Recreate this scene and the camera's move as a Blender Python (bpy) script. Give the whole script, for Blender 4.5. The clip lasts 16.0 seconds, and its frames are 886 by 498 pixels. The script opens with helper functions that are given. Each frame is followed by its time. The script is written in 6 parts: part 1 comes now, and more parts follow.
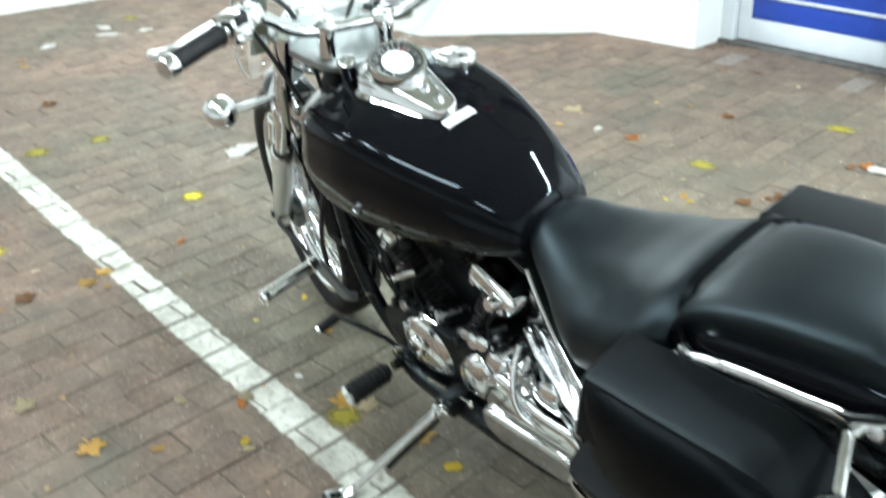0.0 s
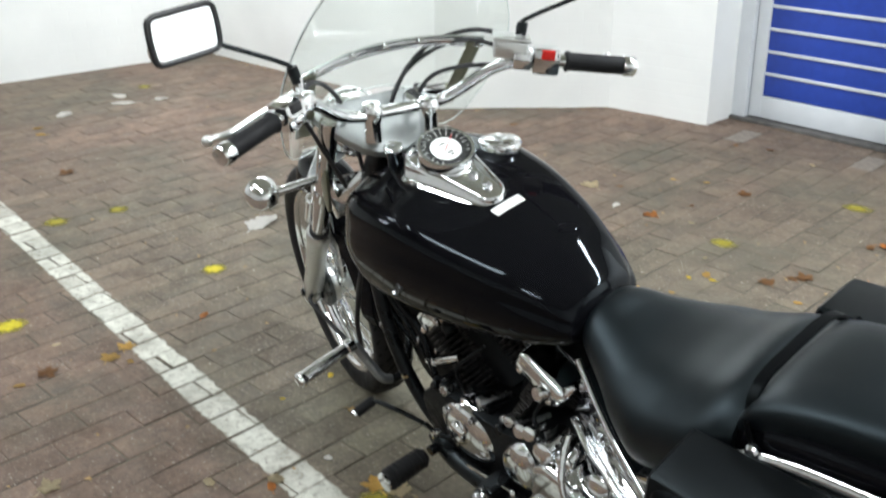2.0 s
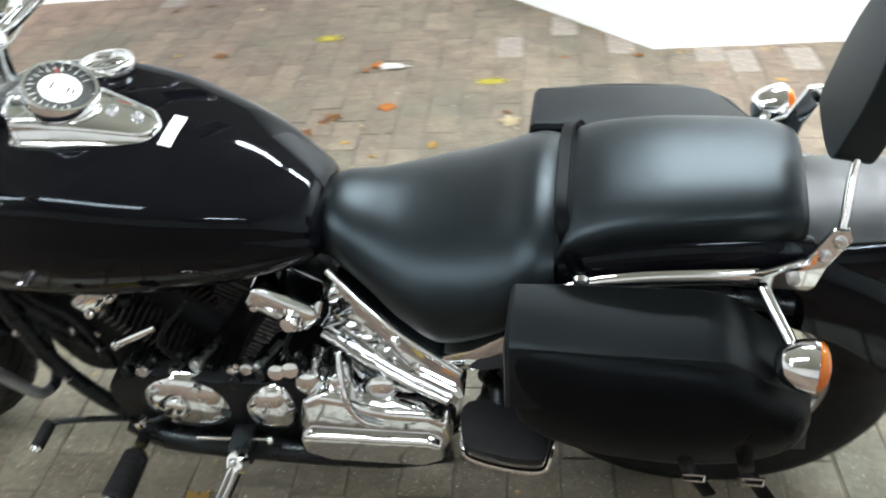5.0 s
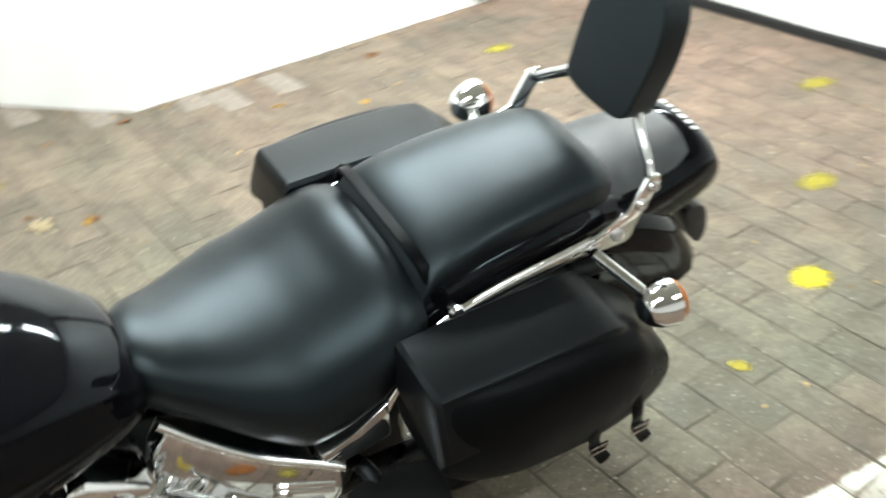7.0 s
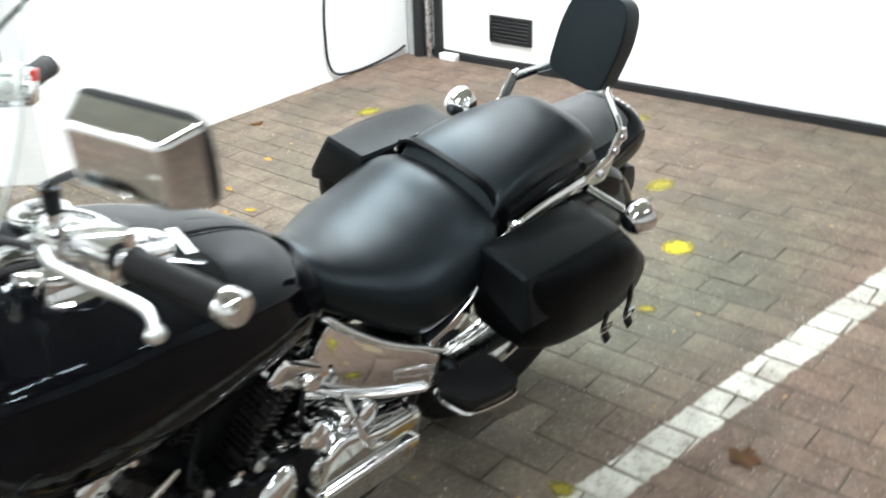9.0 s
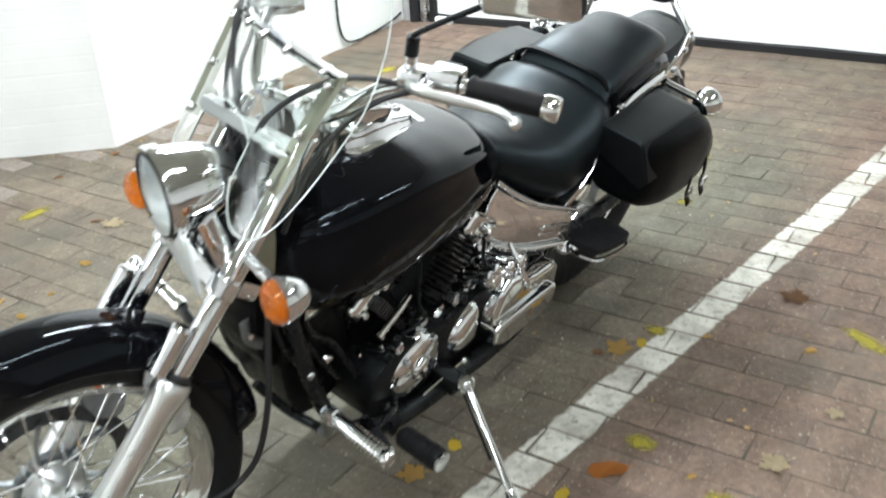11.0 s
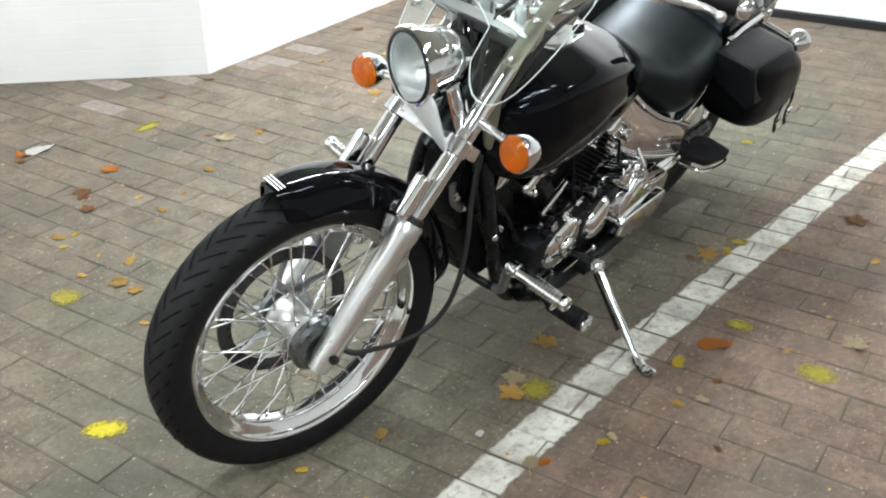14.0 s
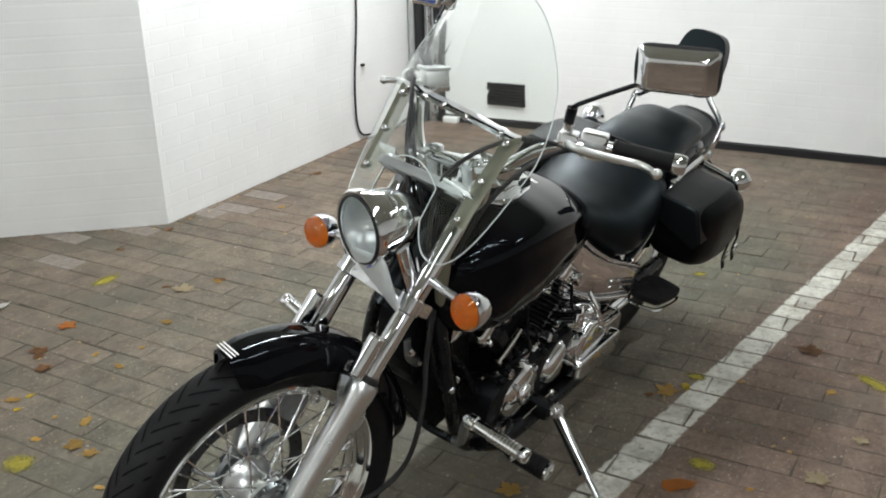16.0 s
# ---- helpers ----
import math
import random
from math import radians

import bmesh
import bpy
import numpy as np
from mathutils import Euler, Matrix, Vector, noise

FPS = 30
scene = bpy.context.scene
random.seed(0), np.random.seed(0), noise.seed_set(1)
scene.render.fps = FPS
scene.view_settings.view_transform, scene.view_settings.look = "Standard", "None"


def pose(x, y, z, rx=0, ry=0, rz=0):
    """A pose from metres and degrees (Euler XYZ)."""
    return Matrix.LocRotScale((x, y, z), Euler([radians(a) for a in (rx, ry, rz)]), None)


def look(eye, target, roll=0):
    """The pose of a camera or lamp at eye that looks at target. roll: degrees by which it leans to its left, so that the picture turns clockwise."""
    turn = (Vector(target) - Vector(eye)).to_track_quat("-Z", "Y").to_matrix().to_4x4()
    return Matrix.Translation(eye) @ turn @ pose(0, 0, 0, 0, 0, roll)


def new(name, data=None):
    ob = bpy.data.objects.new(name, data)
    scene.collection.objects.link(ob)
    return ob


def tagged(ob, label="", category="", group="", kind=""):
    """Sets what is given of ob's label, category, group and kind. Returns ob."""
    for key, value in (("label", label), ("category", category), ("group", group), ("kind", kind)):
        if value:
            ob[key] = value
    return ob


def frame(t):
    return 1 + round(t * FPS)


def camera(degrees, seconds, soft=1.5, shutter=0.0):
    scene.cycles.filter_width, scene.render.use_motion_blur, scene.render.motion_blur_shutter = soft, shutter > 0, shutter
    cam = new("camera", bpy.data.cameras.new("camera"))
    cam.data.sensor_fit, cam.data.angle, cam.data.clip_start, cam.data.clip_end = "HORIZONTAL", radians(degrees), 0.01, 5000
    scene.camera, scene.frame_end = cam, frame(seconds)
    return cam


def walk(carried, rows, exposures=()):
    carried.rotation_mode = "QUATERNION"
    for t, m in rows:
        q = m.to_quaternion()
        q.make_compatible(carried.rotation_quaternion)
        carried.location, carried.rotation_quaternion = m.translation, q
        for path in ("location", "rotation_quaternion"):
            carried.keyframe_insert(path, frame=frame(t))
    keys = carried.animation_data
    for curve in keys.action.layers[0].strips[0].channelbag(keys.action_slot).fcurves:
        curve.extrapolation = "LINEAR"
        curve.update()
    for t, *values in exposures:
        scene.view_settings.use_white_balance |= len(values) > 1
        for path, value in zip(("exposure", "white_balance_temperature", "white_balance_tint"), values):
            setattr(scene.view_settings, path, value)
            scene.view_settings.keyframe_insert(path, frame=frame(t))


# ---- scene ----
cam = camera(48.4, 16.0, 1.9, 0.9)
PATH = [
    (0, (-0.471, 1.392, 1.39), (0.873, 0.224, 0.479), -1.9),
    (0.5, (-0.417, 1.403, 1.41), (0.966, 0.219, 0.582), -2.7),
    (1, (-0.399, 1.419, 1.425), (0.997, 0.217, 0.646), -2.4),
    (1.5, (-0.395, 1.433, 1.434), (1.012, 0.221, 0.692), -1.9),
    (2, (-0.383, 1.449, 1.429), (0.989, 0.232, 0.633), -1.0),
    (2.5, (-0.368, 1.46, 1.418), (0.953, 0.226, 0.564), -0.6),
    (3, (-0.333, 1.484, 1.402), (0.841, 0.152, 0.482), -0.3),
    (3.2, (-0.319, 1.499, 1.398), (0.805, 0.157, 0.431), -0.5),
    (5.3, (0.276, 1.505, 1.41), (0.422, -0.165, 0.319), -4.0),
    (5.5, (0.341, 1.505, 1.42), (0.385, -0.181, 0.345), -3.1),
    (6, (0.468, 1.432, 1.396), (0.21, -0.216, 0.293), -3.1),
    (6.5, (0.578, 1.329, 1.398), (0.051, -0.218, 0.245), -3.3),
    (7, (0.751, 1.273, 1.391), (-0.129, -0.168, 0.318), -3.8),
    (7.5, (0.913, 1.269, 1.402), (-0.151, -0.085, 0.385), -5.4),
    (8, (1.063, 1.339, 1.408), (-0.064, -0.02, 0.469), -4.4),
    (8.5, (1.273, 1.424, 1.411), (0.048, 0.146, 0.482), -1.2),
    (9, (1.492, 1.405, 1.41), (0.185, 0.189, 0.509), -1.9),
    (9.2, (1.568, 1.398, 1.409), (0.268, 0.183, 0.496), -4.3),
    (11.3, (2.27, 1.365, 1.413), (0.849, 0.313, 0.478), -3.2),
    (11.5, (2.326, 1.352, 1.409), (0.896, 0.333, 0.451), -2.6),
    (12, (2.433, 1.385, 1.409), (1.023, 0.329, 0.462), -1.5),
    (12.5, (2.54, 1.408, 1.41), (1.162, 0.312, 0.461), -0.4),
    (13, (2.628, 1.355, 1.407), (1.224, 0.311, 0.437), -1.0),
    (13.5, (2.709, 1.297, 1.406), (1.311, 0.242, 0.441), -1.6),
    (14, (2.748, 1.273, 1.402), (1.33, 0.24, 0.442), -0.4),
    (14.5, (2.741, 1.271, 1.415), (1.272, 0.249, 0.522), -0.6),
    (15, (2.73, 1.273, 1.437), (1.205, 0.258, 0.633), -0.8),
    (15.5, (2.726, 1.281, 1.458), (1.169, 0.251, 0.739), -0.8),
    (16, (2.727, 1.292, 1.466), (1.18, 0.256, 0.735), -1.6),
]
EXPOSURES = [(0, 0.75, 6150, 2), (0.5, 0.59, 6100, 5), (1, 0.35, 6300, 8), (1.5, 0.1, 6500, 10), (2, 0.13, 6500, 10), (2.5, 0.02, 6500, 10), (3, 0.28, 6500, 10), (5.3, 0.7, 6500, 10), (6, 0.76, 6750, 11), (6.5, 0.68, 6850, 13), (7, 0.60, 6800, 7), (7.5, 0.5, 6650, 8), (8.5, 0.31, 6500, 10), (9, 0.38, 6500, 10), (11.3, 0.37, 6500, 10), (12.5, 0.32, 6550, 11), (14.5, 0.30, 6550, 11), (15, 0.06, 6550, 11), (15.5, -0.30, 6650, 12), (16, -0.50, 6700, 12)]
walk(cam, [(t, look(eye, target, roll)) for t, eye, target, roll in PATH], EXPOSURES)

# ---- world, lamps, exposure ----
world = bpy.data.worlds.new("world")
scene.world = world
world.use_nodes = True
world.node_tree.nodes["Background"].inputs["Color"].default_value = (0.02, 0.025, 0.035, 1)
world.node_tree.nodes["Background"].inputs["Strength"].default_value = 0.3
CEIL = 2.95
# lamps out of view: some placed from highlights, others added to brighten walls and floor
TUBES = [(-1.45, -1.0, 92, -8, 10, 0.12), (-0.1, -0.98, 74, -8, 0, 0.12), (4.2, -1.05, 80, -30, 0, 0.12), (1.25, 1.35, 22, 0, 0, 0.28), (2.62, 1.35, 26, 0, 0, 0.28), (-0.9, 2.6, 34, 0, 8, 0.12), (4.4, 2.8, 46, 0, 0, 0.12)]


def tube_lamp(x, y, power, tilt, swing, width):
    data = bpy.data.lights.new("tube_light", "AREA")
    data.shape, data.size, data.size_y = "RECTANGLE", 1.2, width
    data.energy, data.color = power, (0.925, 0.985, 1.035)
    ob = new("tube_light", data)
    ob.matrix_world = pose(x, y, CEIL - 0.11, tilt, swing)
    return ob


for row in TUBES:
    tube_lamp(*row)


# ---- materials ----
def material(name, base=(0.5, 0.5, 0.5), rough=0.5, metal=0.0, noise_scale=0.0, vary=0.0, rough_vary=0.0,
             bump=0.0, bump_scale=200.0, coat=0.0, transmission=0.0, tint=None, ior=1.45, island=0.0, objvary=0.0, spec=0.5, detail=6.0):
    m = bpy.data.materials.new(name)
    m.use_nodes = True
    nt = m.node_tree
    b = nt.nodes["Principled BSDF"]
    b.inputs["Base Color"].default_value = (*base, 1)
    b.inputs["Roughness"].default_value = rough
    b.inputs["Metallic"].default_value = metal
    b.inputs["IOR"].default_value = ior
    b.inputs["Specular IOR Level"].default_value = spec
    if tint:
        b.inputs["Specular Tint"].default_value = (*tint, 1)
    b.inputs["Coat Weight"].default_value = coat
    b.inputs["Coat Roughness"].default_value = 0.03
    b.inputs["Transmission Weight"].default_value = transmission
    co = nt.nodes.new("ShaderNodeTexCoord")
    col = None
    if vary or rough_vary:
        n = nt.nodes.new("ShaderNodeTexNoise")
        n.inputs["Scale"].default_value = noise_scale or 6.0
        n.inputs["Detail"].default_value = detail
        nt.links.new(co.outputs["Object"], n.inputs["Vector"])
        if vary:
            r = nt.nodes.new("ShaderNodeMapRange")
            r.inputs["From Min"].default_value, r.inputs["From Max"].default_value = 0.3, 0.7
            r.inputs["To Min"].default_value, r.inputs["To Max"].default_value = 1 - vary, 1 + vary
            nt.links.new(n.outputs["Fac"], r.inputs["Value"])
            mul = nt.nodes.new("ShaderNodeVectorMath")
            mul.operation = "SCALE"
            mul.inputs[0].default_value = base
            nt.links.new(r.outputs["Result"], mul.inputs["Scale"])
            col = mul.outputs["Vector"]
        if rough_vary:
            r2 = nt.nodes.new("ShaderNodeMapRange")
            r2.inputs["From Min"].default_value, r2.inputs["From Max"].default_value = 0.3, 0.7
            r2.inputs["To Min"].default_value, r2.inputs["To Max"].default_value = max(0.0, rough - rough_vary), min(1.0, rough + rough_vary)
            nt.links.new(n.outputs["Fac"], r2.inputs["Value"])
            nt.links.new(r2.outputs["Result"], b.inputs["Roughness"])
    if objvary or island:
        src = nt.nodes.new("ShaderNodeObjectInfo").outputs["Random"] if objvary else nt.nodes.new("ShaderNodeNewGeometry").outputs["Random Per Island"]
        amount = objvary or island
        r3 = nt.nodes.new("ShaderNodeMapRange")
        r3.inputs["To Min"].default_value, r3.inputs["To Max"].default_value = 1 - amount, 1 + amount
        nt.links.new(src, r3.inputs["Value"])
        mul2 = nt.nodes.new("ShaderNodeVectorMath")
        mul2.operation = "SCALE"
        mul2.inputs[0].default_value = base
        if col:
            nt.links.new(col, mul2.inputs[0])
        nt.links.new(r3.outputs["Result"], mul2.inputs["Scale"])
        col = mul2.outputs["Vector"]
    if col:
        nt.links.new(col, b.inputs["Base Color"])
    if bump:
        n2 = nt.nodes.new("ShaderNodeTexNoise")
        n2.inputs["Scale"].default_value = bump_scale
        n2.inputs["Detail"].default_value = 4
        nt.links.new(co.outputs["Object"], n2.inputs["Vector"])
        bm_ = nt.nodes.new("ShaderNodeBump")
        bm_.inputs["Strength"].default_value = bump
        bm_.inputs["Distance"].default_value = 0.002
        nt.links.new(n2.outputs["Fac"], bm_.inputs["Height"])
        nt.links.new(bm_.outputs["Normal"], b.inputs["Normal"])
    return m


CHROME = material("chrome", (0.80, 0.81, 0.82), 0.06, 1.0, 30, 0.0, 0.04)
STEEL = material("satin_steel", (0.62, 0.63, 0.64), 0.28, 1.0, 40, 0.08, 0.08)
ALU = material("brushed_aluminium", (0.80, 0.82, 0.81), 0.30, 1.0, 60, 0.03, 0.03)
GUNMETAL = material("grey_cast_metal", (0.30, 0.32, 0.33), 0.42, 0.9, 50, 0.15, 0.1, bump=0.1, bump_scale=300)
PAINT = material("black_gloss_paint", (0.003, 0.003, 0.004), 0.04, 0.0, 20, 0.1, 0.015, spec=0.19, tint=(0.78, 0.92, 1.0))
LEATHER = material("black_leather", (0.0040, 0.0052, 0.0062), 0.35, 0.0, 9, 0.15, 0.012, bump=0.12, bump_scale=900, spec=0.35, tint=(0.70, 0.91, 1.0))
BAGSKIN = material("black_bag_leather", (0.0024, 0.0026, 0.003), 0.34, 0.0, 9, 0.2, 0.08, bump=0.15, bump_scale=700, spec=0.06, tint=(0.8, 0.95, 1.0))
# the bag's leather with stronger specular, to put a sheen on the lid
LIDSKIN = material("glossier_lid_leather", (0.003, 0.0034, 0.004), 0.34, 0.0, 9, 0.2, 0.02, bump=0.15, bump_scale=700, spec=0.21, tint=(0.78, 0.95, 1.0))
RUBBER = material("tyre_rubber", (0.006, 0.006, 0.0068), 0.62, 0.0, 30, 0.25, 0.1, bump=0.2, bump_scale=250, spec=0.3)
BLACKMETAL = material("black_enamel_metal", (0.006, 0.006, 0.0065), 0.30, 0.0, 30, 0.2, 0.12, spec=0.35, tint=(0.8, 0.95, 1.0))
CASTBLACK = material("black_cast_engine", (0.005, 0.005, 0.0055), 0.40, 0.0, 60, 0.3, 0.12, bump=0.3, bump_scale=300, spec=0.18, tint=(0.8, 0.95, 1.0))
FIN = material("black_gloss_fin", (0.040, 0.038, 0.038), 0.30, 0.4, 60, 0.2, 0.08, spec=0.5)
PLASTIC = material("black_plastic", (0.014, 0.014, 0.015), 0.5, 0.0, 30, 0.2, 0.1)
ORANGE = material("orange_lens", (1.0, 0.30, 0.002), 0.08, 0.0, 200, 0.2, 0.03, transmission=0.75, ior=1.45, coat=0.35, bump=0.5, bump_scale=260)
REDLENS = material("red_plastic", (0.62, 0.02, 0.015), 0.3)
WHITE = material("white_sticker", (0.82, 0.82, 0.80), 0.5, vary=0.05)
CLEAR = material("clear_acrylic", (0.96, 1.0, 0.98), 0.02, 0.0, transmission=1.0, ior=1.42)
EDGE_HIGHLIGHT = material("acrylic_edge_highlight", (0.62, 0.68, 0.66), 0.15)
LENS = material("headlamp_glass", (0.95, 0.99, 0.98), 0.04, 0.0, transmission=1.0, ior=1.35, bump=0.35, bump_scale=70)
MIRROR = material("mirror_glass", (0.9, 0.91, 0.92), 0.01, 1.0)
SATIN = material("satin_grey_metal", (0.36, 0.38, 0.37), 0.48, 0.75, 60, 0.06, 0.06)
DISC = material("dark_brake_disc", (0.07, 0.07, 0.074), 0.36, 0.9, 60, 0.15, 0.1)
BRACKET = material("olive_grey_metal", (0.23, 0.235, 0.18), 0.38, 0.8, 40, 0.1, 0.1)
GROOVE_SHADE = material("tread_groove", (0.003, 0.003, 0.003), 0.85, spec=0.15)
TAILGREY = material("satin_grey_panel", (0.030, 0.034, 0.036), 0.42, 0.0, 30, 0.12, 0.08, bump=0.1, bump_scale=500)
DRIVEGREY = material("dark_grey_cast_metal", (0.17, 0.185, 0.185), 0.30, 0.9, 60, 0.12, 0.1)
PALEMETAL = material("pale_satin_metal", (0.66, 0.70, 0.69), 0.34, 0.5, 50, 0.05, 0.06)
DIALBLACK = material("dial_black", (0.01, 0.01, 0.01), 0.4)
DIALWHITE = material("dial_white", (0.75, 0.75, 0.72), 0.4)
# tone set by how much light the added ceiling gives chrome and leather
CEILING_M = material("bounce_ceiling", (0.38, 0.385, 0.33), 0.9, 0.0, 3, 0.08)
DOORM = material("door_grey_white", (0.66, 0.69, 0.72), 0.45, 0.0, 8, 0.05, 0.05)
BLUE = material("blue_panel", (0.022, 0.06, 0.36), 0.45, 0.0, 25, 0.10, 0.08, bump=0.05, bump_scale=400)
BLACKSTRIP = material("black_rubber_strip", (0.012, 0.012, 0.013), 0.7, 0.0, 15, 0.35, 0.1)
PIPE = material("grey_pipe", (0.36, 0.37, 0.36), 0.5, 0.0, 10, 0.15, 0.1)
LAMPGLOW = bpy.data.materials.new("fluorescent_tube")
LAMPGLOW.use_nodes = True
LAMPGLOW.node_tree.nodes["Principled BSDF"].inputs["Emission Color"].default_value = (0.93, 0.985, 1.0, 1)
LAMPGLOW.node_tree.nodes["Principled BSDF"].inputs["Emission Strength"].default_value = 14.0
LEAFS = [material("leaf_brown", (0.20, 0.095, 0.035), 0.7, 0, 60, 0.35, objvary=0.25),
         material("leaf_ochre", (0.50, 0.31, 0.08), 0.7, 0, 60, 0.3, objvary=0.25),
         material("leaf_yellow", (0.60, 0.44, 0.04), 0.65, 0, 60, 0.25, objvary=0.15),
         material("leaf_orange", (0.46, 0.16, 0.025), 0.65, 0, 60, 0.3, objvary=0.2),
         material("leaf_dry", (0.46, 0.38, 0.24), 0.75, 0, 60, 0.25, objvary=0.2),
         material("paper_scrap", (0.66, 0.64, 0.60), 0.8, 0, 30, 0.12)]
def spray_paint(name, colour, cover):
    """Worn spray paint: dense in the middle, broken by the paver's grain towards its rim."""
    m = material(name, colour, 0.75, 0, 4, 0.2)
    nt = m.node_tree
    b = nt.nodes["Principled BSDF"]
    L = nt.links.new
    co = nt.nodes.new("ShaderNodeTexCoord")
    geo = nt.nodes.new("ShaderNodeNewGeometry")
    ln = nt.nodes.new("ShaderNodeVectorMath")
    ln.operation = "LENGTH"
    L(co.outputs["Object"], ln.inputs[0])
    nz = nt.nodes.new("ShaderNodeTexNoise")
    nz.inputs["Scale"].default_value, nz.inputs["Detail"].default_value, nz.inputs["Roughness"].default_value = 60, 6, 0.7
    L(geo.outputs["Position"], nz.inputs["Vector"])
    add = nt.nodes.new("ShaderNodeMath")
    add.operation = "MULTIPLY_ADD"
    add.inputs[1].default_value = 1.6
    L(nz.outputs["Fac"], add.inputs[0])
    L(ln.outputs["Value"], add.inputs[2])
    r = nt.nodes.new("ShaderNodeMapRange")
    r.inputs["From Min"].default_value, r.inputs["From Max"].default_value = 1.25, 1.75
    r.inputs["To Min"].default_value, r.inputs["To Max"].default_value = cover, 0.0
    L(add.outputs[0], r.inputs["Value"])
    L(r.outputs["Result"], b.inputs["Alpha"])
    return m


YELLOWPAINT = spray_paint("yellow_marking_paint", (0.50, 0.42, 0.02), 0.95)
FADEDPAINT = spray_paint("faded_yellow_paint", (0.33, 0.28, 0.035), 0.65)


def brick_wall_material():
    """White painted brickwork: faint courses in relief, with chips and grime."""
    m = material("white_painted_brick", (0.85, 0.86, 0.84), 0.6, 0, 2.2, 0.05)
    nt = m.node_tree
    b = nt.nodes["Principled BSDF"]
    geo = nt.nodes.new("ShaderNodeNewGeometry")
    sep = nt.nodes.new("ShaderNodeSeparateXYZ")
    nt.links.new(geo.outputs["Position"], sep.inputs[0])
    add = nt.nodes.new("ShaderNodeMath")
    add.operation = "ADD"
    nt.links.new(sep.outputs["X"], add.inputs[0])
    nt.links.new(sep.outputs["Y"], add.inputs[1])
    com = nt.nodes.new("ShaderNodeCombineXYZ")
    nt.links.new(add.outputs[0], com.inputs["X"])
    nt.links.new(sep.outputs["Z"], com.inputs["Y"])
    bt = nt.nodes.new("ShaderNodeTexBrick")
    bt.inputs["Scale"].default_value = 1.0
    bt.inputs["Brick Width"].default_value, bt.inputs["Row Height"].default_value = 0.22, 0.065
    bt.inputs["Mortar Size"].default_value, bt.inputs["Mortar Smooth"].default_value = 0.006, 0.6
    bt.inputs["Color1"].default_value = bt.inputs["Color2"].default_value = (1, 1, 1, 1)
    bt.inputs["Mortar"].default_value = (0, 0, 0, 1)
    nt.links.new(com.outputs[0], bt.inputs["Vector"])
    nz = nt.nodes.new("ShaderNodeTexNoise")
    nz.inputs["Scale"].default_value, nz.inputs["Detail"].default_value = 35, 6
    nt.links.new(geo.outputs["Position"], nz.inputs["Vector"])
    mixh = nt.nodes.new("ShaderNodeMath")
    mixh.operation = "MULTIPLY_ADD"
    mixh.inputs[1].default_value = 0.5
    nt.links.new(nz.outputs["Fac"], mixh.inputs[0])
    nt.links.new(bt.outputs["Color"], mixh.inputs[2])
    bp = nt.nodes.new("ShaderNodeBump")
    bp.inputs["Strength"].default_value, bp.inputs["Distance"].default_value = 0.16, 0.003
    nt.links.new(mixh.outputs[0], bp.inputs["Height"])
    nt.links.new(bp.outputs["Normal"], b.inputs["Normal"])
    return m


WALLM = brick_wall_material()

# painted bay line: it bends a little at the knee; slopes behind and ahead of it, width
LINE_KNEE, LINE_SLOPES, LINE_W = (0.9, 0.446), (-0.098, -0.049), 0.097


